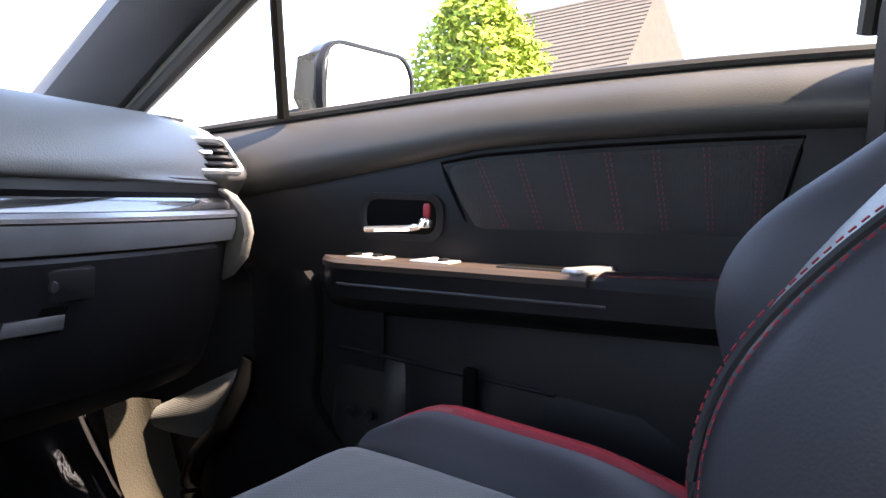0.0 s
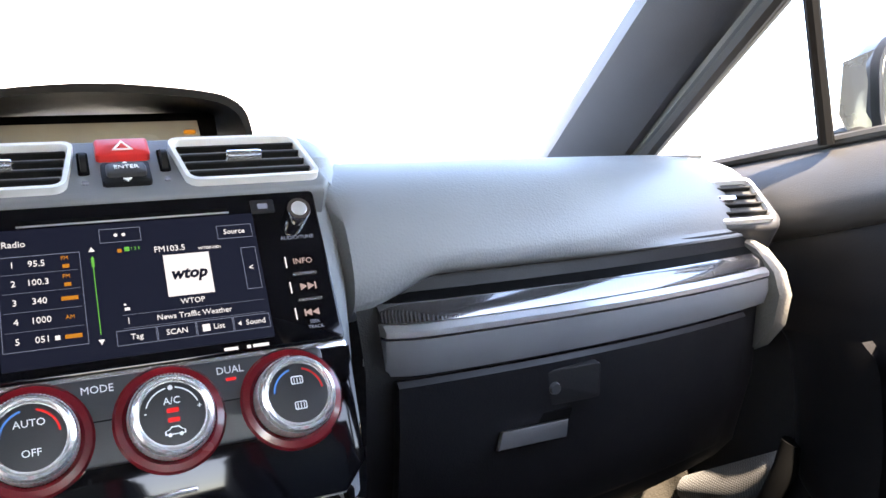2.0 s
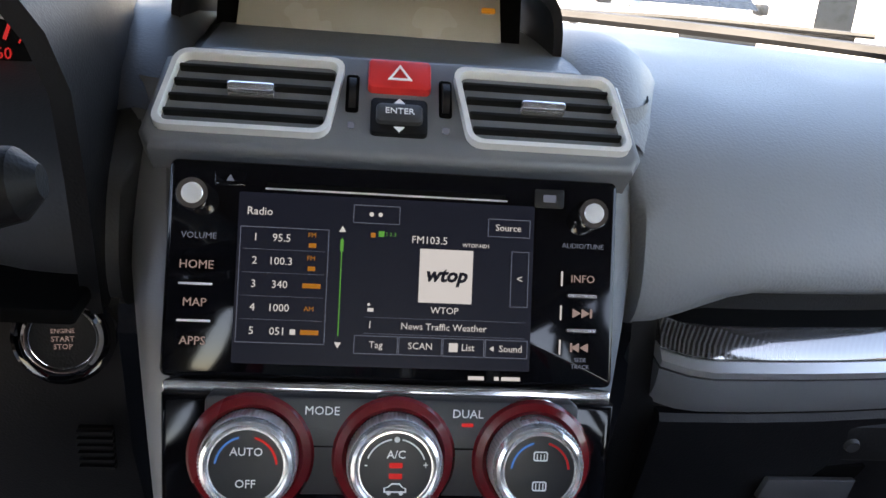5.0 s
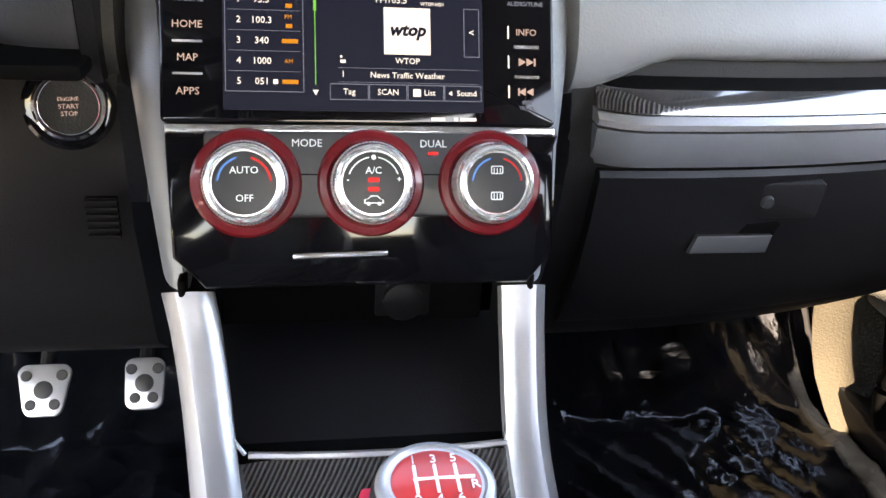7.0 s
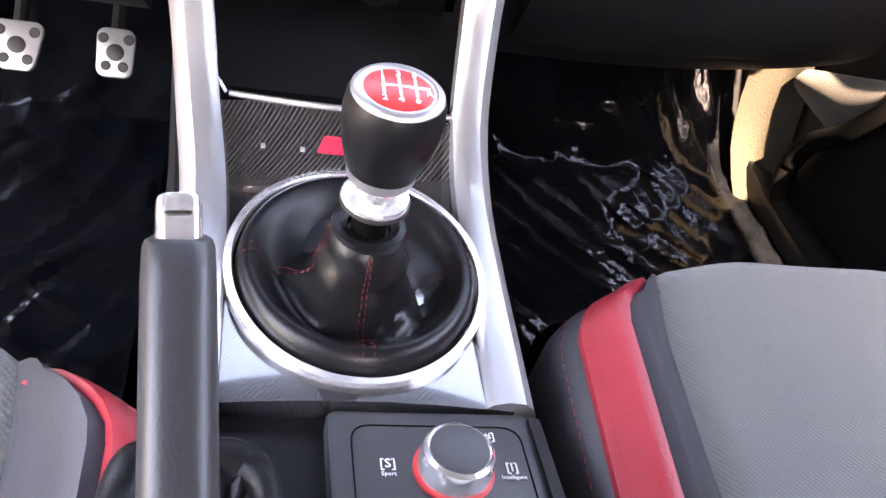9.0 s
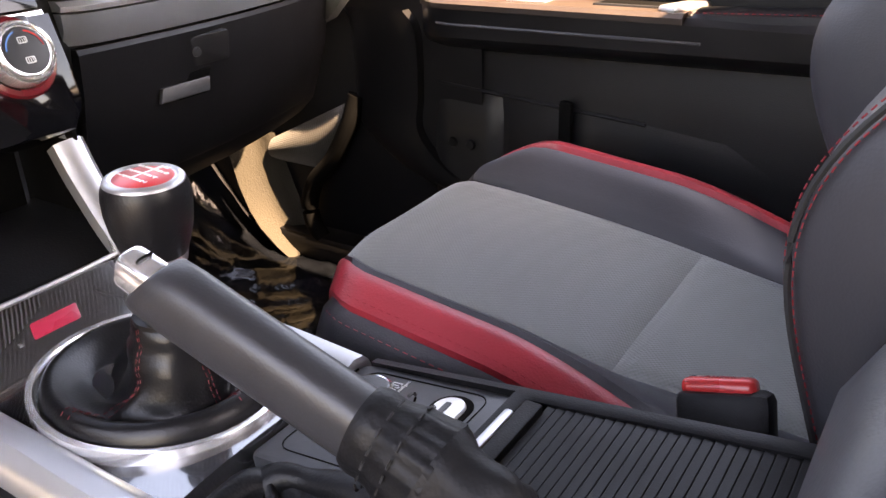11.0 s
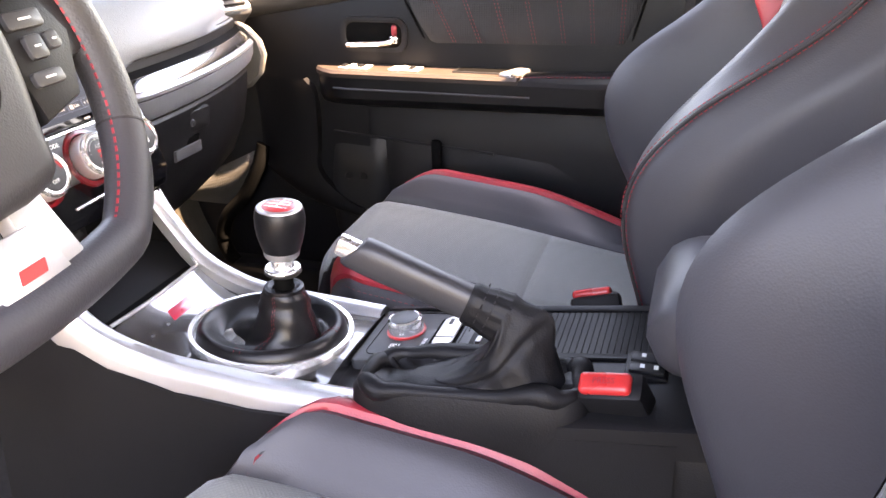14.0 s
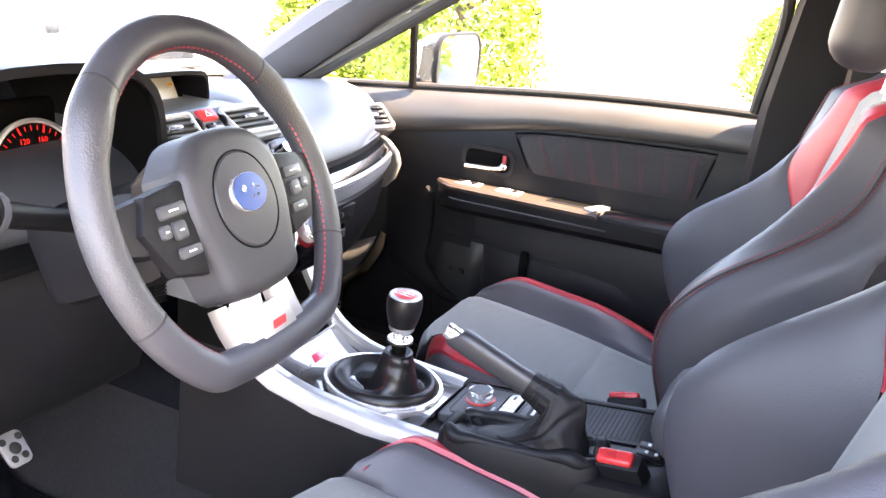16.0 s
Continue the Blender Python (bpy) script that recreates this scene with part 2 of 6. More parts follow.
def tube(pts, r, sides=10, cap=True, flat=1.0, loop=False, up=(0, 0, 1)):
    """Round tube along points; r a number or one per point; flat squeezes it along up."""
    pts = [Vector(p) for p in pts]
    rings = []
    for i, p in enumerate(pts):
        a = pts[(i - 1) % len(pts)] if (i or loop) else pts[0]
        b = pts[(i + 1) % len(pts)] if (i < len(pts) - 1 or loop) else pts[-1]
        d = (b - a).normalized()
        s = d.cross(Vector(up))
        s = s.normalized() if s.length > 1e-4 else Vector((1, 0, 0))
        n = s.cross(d).normalized()
        rr = r[i] if isinstance(r, (list, tuple)) else r
        rings.append([p + s * math.cos(2 * math.pi * k / sides) * rr + n * math.sin(2 * math.pi * k / sides) * rr * flat for k in range(sides)])
    if loop:
        rings.append(rings[0])
    bm = loft(rings, True, cap and not loop)
    if loop:
        bmesh.ops.remove_doubles(bm, verts=bm.verts, dist=1e-6)
    return bm


def lathe(prof, sides=32, m=None, cap=True):
    """Turn (radius, height) pairs round z."""
    rings = [[Vector((r * math.cos(2 * math.pi * k / sides), r * math.sin(2 * math.pi * k / sides), h)) for k in range(sides)] for r, h in prof]
    bm = loft(rings, True, cap)
    if m is not None:
        move(bm, m)
    return bm


def slab(outline, depth, m=None, r=0.0, seg=2):
    """2D outline (x, y) pushed to -depth along local z, its front edge rounded."""
    bm = bmesh.new()
    top = [bm.verts.new((x, y, 0)) for x, y in outline]
    f = bm.faces.new(top)
    ext = bmesh.ops.extrude_face_region(bm, geom=[f])
    bmesh.ops.translate(bm, verts=[v for v in ext["geom"] if isinstance(v, bmesh.types.BMVert)], vec=(0, 0, -depth))
    if r > 0:
        ed = [e for e in bm.edges if all(abs(v.co.z) < 1e-7 for v in e.verts)]
        bmesh.ops.bevel(bm, geom=ed, offset=r, segments=seg, profile=0.5, affect="EDGES", clamp_overlap=True)
    if m is not None:
        move(bm, m)
    return bm


def rounded(w, h, r, n=4, cx=0.0, cy=0.0, skew=0.0):
    """Outline of a rounded rectangle; skew leans its sides."""
    out = []
    for sx, sy, a0 in ((1, 1, 0), (-1, 1, 90), (-1, -1, 180), (1, -1, 270)):
        for k in range(n + 1):
            a = radians(a0 + 90 * k / n)
            y = sy * (h / 2 - r) + r * math.sin(a)
            out.append((cx + sx * (w / 2 - r) + r * math.cos(a) + skew * y, cy + y))
    return out


def frame_slab(outer, inner, depth, m=None):
    """A flat ring between two outlines of equal length, with depth."""
    k = len(outer)
    rings = [[Vector((x, y, -depth)) for x, y in outer], [Vector((x, y, -0.001)) for x, y in outer],
             [Vector((x * 0.985 + ix * 0.015, y * 0.985 + iy * 0.015, 0)) for (x, y), (ix, iy) in zip(outer, inner)],
             [Vector((x * 0.2 + ix * 0.8, y * 0.2 + iy * 0.8, 0)) for (x, y), (ix, iy) in zip(outer, inner)],
             [Vector((x, y, -0.0015)) for x, y in inner], [Vector((x, y, -depth)) for x, y in inner]]
    rings.append(rings[0])
    bm = loft(rings, True, False)
    bmesh.ops.remove_doubles(bm, verts=bm.verts, dist=1e-7)
    if m is not None:
        move(bm, m)
    return bm


def patch(P, u0, u1, v0, v1, nu=10, nv=24, puff=0.004, edge=0.02, thick=0.012, out=(0, 0, 1)):
    """A padded panel on the surface P(u, v): puffed, with tucked edges and a skirt."""
    us = [u0 + (u1 - u0) * i / nu for i in range(nu + 1)]
    vs = [v0 + (v1 - v0) * j / nv for j in range(nv + 1)]
    bm = bmesh.new()
    e = 1e-3
    um, vm = (u0 + u1) / 2, (v0 + v1) / 2
    flip = 1 if (P(um + e, vm) - P(um - e, vm)).cross(P(um, vm + e) - P(um, vm - e)).dot(Vector(out)) > 0 else -1
    rows, low = [], []
    for j, v in enumerate(vs):
        row, lrow = [], []
        for i, u in enumerate(us):
            p = P(u, v)
            n = (P(u + e, v) - P(u - e, v)).cross(P(u, v + e) - P(u, v - e))
            n = n.normalized() * flip if n.length > 0 else Vector((0, 0, 1))
            du = min((P(u, v) - P(u0, v)).length, (P(u, v) - P(u1, v)).length)
            dv = min((P(u, v) - P(u, v0)).length, (P(u, v) - P(u, v1)).length)
            d = min(1, min(du, dv) / edge)
            row.append(bm.verts.new(p + n * puff * (math.sqrt(max(0, 1 - (1 - d) ** 2)) - 0.6)))
            if i in (0, nu) or j in (0, nv):
                lrow.append(((i, j), p - n * thick))
        rows.append(row)
        low += lrow
    for j in range(nv):
        for i in range(nu):
            bm.faces.new((rows[j][i], rows[j][i + 1], rows[j + 1][i + 1], rows[j + 1][i]))
    lv = {k: bm.verts.new(p) for k, p in low}
    loop = [(i, 0) for i in range(nu)] + [(nu, j) for j in range(nv)] + [(i, nv) for i in range(nu, 0, -1)] + [(0, j) for j in range(nv, 0, -1)]
    for a, b in zip(loop, loop[1:] + loop[:1]):
        bm.faces.new((rows[a[1]][a[0]], lv[a], lv[b], rows[b[1]][b[0]]))
    return bm


def stitches(pts, mat, parent, name="stitching", r=0.0005, dash=0.0042, gap=0.0034):
    """A row of short threads along a line."""
    pts = [Vector(p) for p in pts]
    out, run, on, seg = [], 0.0, True, [pts[0]]
    for a, b in zip(pts, pts[1:]):
        d = (b - a).length
        pos = 0.0
        while pos < d:
            step = min(d - pos, (dash if on else gap) - run)
            pos += step
            run += step
            q = a.lerp(b, pos / d) if d else b
            if on:
                seg.append(q)
            if run >= (dash if on else gap) - 1e-9:
                if on and len(seg) > 1:
                    out.append((seg[0], seg[-1]))
                on, run, seg = not on, 0.0, [q]
    bm = bmesh.new()
    for a, b in out:
        d = (b - a)
        if d.length < 1e-5:
            continue
        d.normalize()
        s = d.cross(Vector((0.3, 0.5, 0.81))).normalized() * r
        n = d.cross(s).normalized() * r
        q = [bm.verts.new(p + o) for p in (a, b) for o in (s, n, -s, -n)]
        for i in range(4):
            j = (i + 1) % 4
            bm.faces.new((q[i], q[j], q[4 + j], q[4 + i]))
    return part(name, bm, mat, parent, smooth=0)


def text(name, body, size, m, mat, parent, label="", extrude=0.0002, bold=0.0, shear=0.0):
    cu = bpy.data.curves.new(name, "FONT")
    cu.body, cu.size, cu.align_x, cu.align_y, cu.extrude = body, size, "CENTER", "CENTER", extrude
    cu.offset, cu.shear = bold, shear
    cu.resolution_u = 2
    tmp = bpy.data.objects.new(name, cu)
    scene.collection.objects.link(tmp)
    me = bpy.data.meshes.new_from_object(tmp.evaluated_get(bpy.context.evaluated_depsgraph_get()))
    bpy.data.objects.remove(tmp)
    bpy.data.curves.remove(cu)
    me.materials.clear()
    me.materials.append(mat)
    me.transform(m)
    ob = new(name, me)
    ob.parent = parent
    if label:
        ob["label"] = label
    return ob


def facing(o, tilt, yaw=0.0):
    """Local x to the car's right, y up the panel, z towards the cabin; tilt: lean from upright."""
    return Matrix.Translation(o) @ Matrix.Rotation(radians(yaw), 4, "Z") @ Matrix.Rotation(radians(90 - tilt), 4, "X")


# ---- shell of the car ----
FLOOR_Z, GROUND_Z = 0.03, -0.27


def shell():
    fl = thing("floor", "black carpeted car floor with raised toe board", "floor", kind="structure")
    prof = [(-1.45, 0.05), (-0.75, 0.05), (-0.7, FLOOR_Z), (0.40, FLOOR_Z), (0.50, 0.07), (0.62, 0.22), (0.66, 0.34), (0.66, 0.61)]
    pts = spline([(0, y, z) for y, z in prof], 4)
    rings = []
    for p in pts:
        rings.append([Vector((x, p.y, p.z)) for x in (-0.74, 0.74)] + [Vector((x, p.y + 0.012, p.z - 0.03)) for x in (0.74, -0.74)])
    part("carpet", loft(rings), CARPET, fl)
    ring = lambda y: [Vector((x, y, z)) for x, z in ((-0.135, FLOOR_Z - 0.01), (-0.11, 0.18), (-0.08, 0.25), (0.08, 0.25), (0.11, 0.18), (0.135, FLOOR_Z - 0.01))]
    part("tunnel", loft([ring(0.64), ring(-1.3)]), CARPET, fl)
    # floor films
    for s, nm in ((1, "passenger"), (-1, "driver")):
        f = thing("floor_mat", "dark carpet mat under creased clear plastic film on the footwell floor", "floor mat", "floor mats")
        rows = []
        for j in range(90):
            v = j / 89
            y = -0.28 + v * 0.86
            zz = FLOOR_Z + 0.012 + max(0, (y - 0.40)) ** 1.4 * 1.9
            rows.append([Vector((s * (0.15 + 0.53 * i / 60), y, zz + 0.010 * noise.noise(Vector((i * 0.07, j * 0.06, 11 + s))) + (0.006 if s > 0 else 0.010) * (1 - abs(noise.noise(Vector((i * 0.16 + 0.10 * j, j * 0.05, s * 3))))) ** 6 + 0.004 * (1 - abs(noise.noise(Vector((i * 0.10 - 0.07 * j, j * 0.10, 7 + s))))) ** 9)) for i in range(61)])
        bm = loft(rows, False)
        bmesh.ops.solidify(bm, geom=bm.faces[:], thickness=0.004)
        part("film", bm, FILM, f, "creased clear film over black carpet", 60)
    # roof and ceiling
    rows = []
    for j in range(13):
        y = -1.5 + 1.85 * j / 12
        rows.append([Vector((x, y, 1.08 + 0.04 * (1 - (x / 0.62) ** 2) - 0.05 * max(0, (y - 0.0)) - 0.10 * max(0, -1.0 - y))) for x in [-0.60 + 1.2 * i / 12 for i in range(13)]])
    bm = loft(rows, False)
    bmesh.ops.solidify(bm, geom=bm.faces[:], thickness=-0.03)
    me = bpy.data.meshes.new("ceiling")
    bm.to_mesh(me)
    bm.free()
    me.materials.append(HEADLINER)
    me.shade_smooth()
    c = new("ceiling", me)
    tagged(c, "dark grey cloth headliner under the car roof", "ceiling", kind="structure")
    # added out of view, its width set to keep sun off the dash end
    for s in (-1, 1):
        rr = thing("roof_side", "dark cloth roof side above the door, unseen, added to block the sun", "ceiling", kind="structure")
        part("side_rail", box(s * 0.620, -0.80, 1.075, 0.055, 1.30, 0.045, 0.018), HEADLINER, rr)
    # rear bulkhead with rear shelf
    b = thing("rear_wall", "dark rear seat back and shelf closing the cabin", "wall", kind="structure")
    part("seat_back_wall", box(0, -1.42, 0.40, 1.44, 0.08, 0.72, 0.02), DARKP, b)
    part("shelf", box(0, -1.60, 0.74, 1.30, 0.36, 0.03, 0.01), DARKP, b)
    # sills
    for s in (-1, 1):
        st = thing("door_sill", "black plastic door sill along the cabin floor", "door sill", "door sills", "structure")
        part("sill_cover", box(s * 0.715, -0.30, 0.055, 0.07, 1.5, 0.07, 0.012), BLACKP, st)


def pillar(s):
    """A-pillar with its trim and the small fixed window's post; B-pillar behind the door."""
    a = thing("a_pillar", "grey trimmed windscreen pillar sloping up to the roof", "pillar", "pillars", "structure")
    base, top = Vector((s * 0.624, 0.60, 0.648)), Vector((s * 0.545, -0.16, 1.08))
    rings = []
    for k in range(9):
        t = k / 8
        p = base.lerp(top, t) + Vector((s * 0.02, 0, 0.03)) * math.sin(math.pi * t)
        w = 0.060 - 0.014 * t
        rings.append([p + Vector((s * 0.055, 0.02, 0.0)), p + Vector((s * 0.02, w, 0.02)), p + Vector((s * -0.016, w * 0.7, 0.012)), p + Vector((s * -0.034, 0, -0.004)),
                      p + Vector((s * -0.018, -w * 0.7, -0.018)), p + Vector((s * 0.022, -w * 1.35, -0.026)), p + Vector((s * 0.062, -w * 1.45, -0.02))])
    part("pillar_trim", loft(rings), PILLAR, a)
    # door window frame on the pillar
    pts = [base + Vector((s * 0.045, -0.10, -0.02)), top + Vector((s * 0.055, -0.09, -0.02)), Vector((s * 0.60, -0.45, 1.08)), Vector((s * 0.645, -0.565 - (0.2 if s < 0 else 0), 0.98)), Vector((s * 0.73, -0.545 - (0.2 if s < 0 else 0), 0.74))]
    part("window_seal", tube(spline(pts, 8), 0.011, 8), RUBBER, a)
    part("frame_edge", tube([p + Vector((s * 0.012, 0.018, 0.004)) for p in spline(pts[:2], 8)], 0.016, 8), TAN, a, "pale grey door frame edge")
    b = thing("b_pillar", "black plastic pillar behind the front door", "pillar", "pillars", "structure")
    rings = []
    back = 0.045 if s > 0 else -0.20
    for z, y, x, w in ((0.06, -0.64, 0.70, 0.17), (0.30, -0.66, 0.715, 0.14), (0.55, -0.665, 0.715, 0.15), (0.75, -0.67, 0.70, 0.14), (0.95, -0.69, 0.645, 0.12), (1.09, -0.72, 0.57, 0.11)):
        rings.append([Vector((s * (x + dx), y + back + dy * w, z)) for dx, dy in ((0, -0.5), (-0.014, -0.4), (-0.018, 0), (-0.014, 0.4), (0, 0.5), (0.05, 0.5), (0.05, -0.5))])
    part("pillar_cover", loft(rings), BLACKP, b)
    part("lower_cover", box(s * 0.70, -0.70 + back, 0.33, 0.045, 0.13, 0.40, 0.02, m=Matrix.Rotation(radians(-4), 4, "X")), BLACKP, b)
    # rear quarter
    r = thing("rear_side", "dark rear door trim behind the front seats", "wall", "", "structure")
    part("rear_trim", box(s * 0.745, -1.08, 0.40, 0.05, 0.72, 0.68, 0.02), DARKP, r)
    part("rear_post", box(s * 0.62, -1.38, 0.92, 0.06, 0.22, 0.42, 0.02, m=Matrix.Rotation(radians(-30), 4, "X")), PILLAR, r)


def seat_belt(s):
    b = thing("seat_belt", "black woven seat belt hanging from its guide on the pillar", "seat belt", "seat belts")
    pts = spline([(s * 0.625, -0.705, 1.0), (s * 0.635, -0.715, 0.85), (s * 0.66, -0.715, 0.6), (s * 0.675, -0.70, 0.3), (s * 0.68, -0.66, 0.12)], 6)
    rings = [[p + Vector((0, -0.022, 0)), p + Vector((0, 0.022, 0)), p + Vector((s * -0.002, 0.022, 0)), p + Vector((s * -0.002, -0.022, 0))] for p in pts]
    part("webbing", loft(rings), BLACKP, b)
    part("guide", box(s * 0.615, -0.705, 1.0, 0.02, 0.055, 0.03, 0.006), DARKP, b)
    part("bolt", lathe([(0.001, 0.006), (0.008, 0.006), (0.010, 0.0)], 14, Matrix.Translation((s * 0.605, -0.705, 1.005)) @ Matrix.Rotation(radians(-90 * s), 4, "Y")), CHROMEM, b)
    part("tongue", box(s * 0.655, -0.70, 0.66, 0.006, 0.05, 0.035, 0.003), CHROMEM, b, "bright metal belt tongue")


# ---- doors ----
def belt_z(y):
    return 0.659 + (0.43 - y) * 0.090 - 0.08 * max(0.0, -0.05 - y) ** 2


def pad_depth(y):
    """Depth of the door's upper pad, tapering to the rear."""
    return 0.079 + 0.085 * max(-0.12, y) if y < 0 else 0.079 + 0.075 * y


def car_door(s, full):
    d = thing("door_1" if full else "door_2", "black car door trim with suede panel and chrome handle, shut" if full else
              "black car door trim with its window lowered, wide open", "car door", "car doors", "structure")
    ys = [0.45 - 1.04 * k / 26 for k in range(27)]

    def X(x):
        return s * x

    def prof(y):
        zb, k = belt_z(y), pad_depth(y) / 0.079
        return [(0.80, zb - 0.008), (0.785, zb), (0.768, zb - 0.004), (0.752, zb - 0.015 * k), (0.740, zb - 0.032 * k), (0.732, zb - 0.052 * k), (0.732, zb - 0.068 * k), (0.738, zb - 0.079 * k), (0.750, zb - 0.085 * k)]
    rings = [[Vector((X(x), y, z)) for x, z in prof(y)] for y in ys]
    part("upper_pad", loft(rings, False), PADM, d, "soft black upper door pad")
    part("window_seal", tube([(X(0.772), y, belt_z(y) + 0.004) for y in ys], 0.007, 8), RUBBER, d)
    # middle panel with forward flow
    rings = [[Vector((X(x), y, z)) for x, z in ((0.752, belt_z(y) - pad_depth(y) * 1.05), (0.748, belt_z(y) - pad_depth(y) * 1.05 - 0.017), (0.744, 0.535), (0.742, 0.49), (0.745, 0.44), (0.735, 0.41), (0.727, 0.36), (0.722, 0.28), (0.724, 0.16), (0.735, 0.10))] for y in ys]
    bm = loft(rings, False)
    part("inner_panel", bm, BLACKP, d)
    # outer skin
    rings = [[Vector((X(x), y, z)) for x, z in ((0.80, belt_z(y) - 0.008), (0.83, belt_z(y) - 0.02), (0.87, 0.45), (0.87, 0.20), (0.80, 0.0), (0.76, 0.06))] for y in ys]
    part("outer_skin", loft(rings, False), PAINT, d)
    # ends
    for y in (ys[0], ys[-1]):
        o = [(0.775, belt_z(y) - 0.004), (0.745, belt_z(y) - 0.09), (0.742, 0.45), (0.724, 0.2), (0.735, 0.1), (0.80, 0.02), (0.868, 0.2), (0.868, 0.45), (0.82, belt_z(y) - 0.02)]
        bm = bmesh.new()
        bm.faces.new([bm.verts.new((X(x), y, z)) for x, z in o])
        part("door_edge", bm, PAINT, d)
    if not full:
        hinge = Matrix.Translation((s * 0.80, 0.45, 0))
        d.matrix_basis = hinge @ Matrix.Rotation(radians(-52), 4, "Z") @ hinge.inverted()
        return d
    DOORT = material("dark_red_thread", (0.16, 0.010, 0.015), 0.8)
    # suede insert
    def S(u, v):
        y = -0.064 - 0.428 * v
        top = belt_z(y) - pad_depth(y) - 0.013
        lo = 0.522 + 0.004 * v
        a = 0.5 + 0.5 * u
        sk = -0.052 * (1 - a) * (1 - v) ** 3 + 0.03 * (1 - a) * v ** 4
        return Vector((0.748 - 0.004 * math.sin(math.pi * a), y + sk, lo + (top - lo) * a))
    ins = part("insert", patch(S, -1, 1, 0, 1, 8, 30, 0.007, 0.022, 0.01, (-1, 0, 0)), perforated("door_suede", (0.013, 0.013, 0.0145), 0.03), d, "black suede door insert")
    edge = [S(-1, k / 20) for k in range(21)] + [S(-1 + 2 * k / 8, 1) for k in range(1, 9)] + [S(1, 1 - k / 20) for k in range(1, 21)] + [S(1 - 2 * k / 8, 0) for k in range(1, 8)]
    part("insert_groove", tube([p + Vector((0.001, 0, 0)) for p in edge], 0.0024, 6, loop=True), MATTEB, d)
    for k in range(7):
        v = 0.12 + 0.13 * k
        for o in (0, 0.014):
            stitches([S(0.86 - 1.6 * q / 10, v + o + 0.045 * q / 10) + Vector((-0.0060, 0, 0)) for q in range(11)], DOORT, ins, "seam", 0.0006, 0.004, 0.0026)
    # armrest body
    ay = [0.112 - 0.64 * k / 24 for k in range(25)]
    rings = []
    for y in ay:
        t = (0.112 - y) / 0.64
        e = math.sqrt(max(0.0, min(1, t / 0.10)))
        e *= math.sqrt(max(0.0, min(1, (1 - t) / 0.12)))
        xf = 0.742 - 0.062 * e
        th = 0.058 - 0.008 * t
        z = 0.488
        rings.append([Vector((x, y, zz)) for x, zz in ((0.748, z), (xf + 0.006, z), (xf, z - 0.008), (xf + 0.002, z - th + 0.012), (xf + 0.012, z - th), (0.748, z - th - 0.018))])
    part("armrest", loft(rings), LEATHER, d)
    # trim strip on the armrest
    rings = []
    for k in range(21):
        y = 0.110 - 0.398 * k / 20
        e = math.sqrt(max(0.02, min(1, (0.110 - y) / 0.06)))
        xf = 0.742 - 0.064 * e
        rings.append([Vector((x, y, zz)) for x, zz in ((0.747, 0.489), (0.747, 0.494), (xf + 0.004, 0.493), (xf - 0.0015, 0.488), (xf - 0.001, 0.481))])
    part("switch_trim", loft(rings), material("bronze_trim", (0.032, 0.023, 0.019), 0.5, 0.0, spec=0.35), d, "bronze grey switch panel trim")
    part("trim_line", tube([(0.7425 - 0.064 * math.sqrt(max(0.02, min(1, (0.098 - y) / 0.06))) + 0.0, y, 0.461) for y in [0.09 - 0.4 * k / 20 for k in range(21)]], 0.002, 6), GREYP, d, "thin grey line")
    # pull cup: near-black sheet on the trim, the hollow's shade put into its colour
    part("pull_cup", box(0.722, -0.222, 0.4935, 0.032, 0.10, 0.006, 0.003), MATTEB, d)
    part("cup_edge", box(0.722, -0.222, 0.4938, 0.040, 0.11, 0.004, 0.002), DARKP, d)
    # armrest pad
    def A(u, v):
        y = -0.284 - 0.225 * v
        return Vector((0.712 - 0.031 * u * (1 - 0.25 * v ** 3), y, 0.493 + 0.008 * v - 0.008 * u * u))
    pad = part("armrest_pad", patch(A, -1, 1, 0, 1, 8, 16, 0.008, 0.012, 0.02), LEATHER, d)
    stitches([A(0.72, k / 14) + Vector((0, 0, 0.004)) for k in range(15)], REDT, pad, "seam")
    part("pad_cap", move(box(0, 0, 0, 0.064, 0.026, 0.010, 0.004), Matrix.Translation((0.714, -0.278, 0.495)) @ Matrix.Rotation(radians(-24), 4, "Z")), SATIN, d, "bright end cap")
    # switches
    for y0, n in ((0.022, 3), (-0.075, 2)):
        part("switch_plate", box(0.712, y0 - 0.004, 0.4945, 0.034, 0.056, 0.003, 0.001), CHROMEM, d)
        for k in range(n):
            part("window_switch", box(0.712, y0 - 0.016 + k * 0.016, 0.4965, 0.018, 0.009, 0.005, 0.0015), WHITEB if k % 2 else BLACKP, d)
    # handle
    bez = part("handle_bezel", frame_slab(rounded(0.13, 0.062, 0.022), rounded(0.108, 0.044, 0.016), 0.02, Matrix.Translation((0.741, -0.008, 0.547)) @ Matrix.Rotation(radians(-90), 4, "Y") @ Matrix.Rotation(radians(-90), 4, "Z")), DARKP, d)
    # near-black plate: shade of the handle bowl put into its colour
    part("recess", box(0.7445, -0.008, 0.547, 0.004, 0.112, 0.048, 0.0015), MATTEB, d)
    part("handle_lever", loft([[Vector((0.7385 - b, y, z + dz)) for b, dz in ((0, 0.0045), (0.006, 0.004), (0.009, 0), (0.006, -0.004), (0, -0.0045))] for y, z in ((0.042, 0.529), (0.012, 0.531), (-0.028, 0.533), (-0.043, 0.536), (-0.050, 0.545))]), CHROME, d, "chrome inside door handle")
    part("lock_button", box(0.744, -0.048, 0.555, 0.010, 0.010, 0.020, 0.003), RED, d, "red lock button")
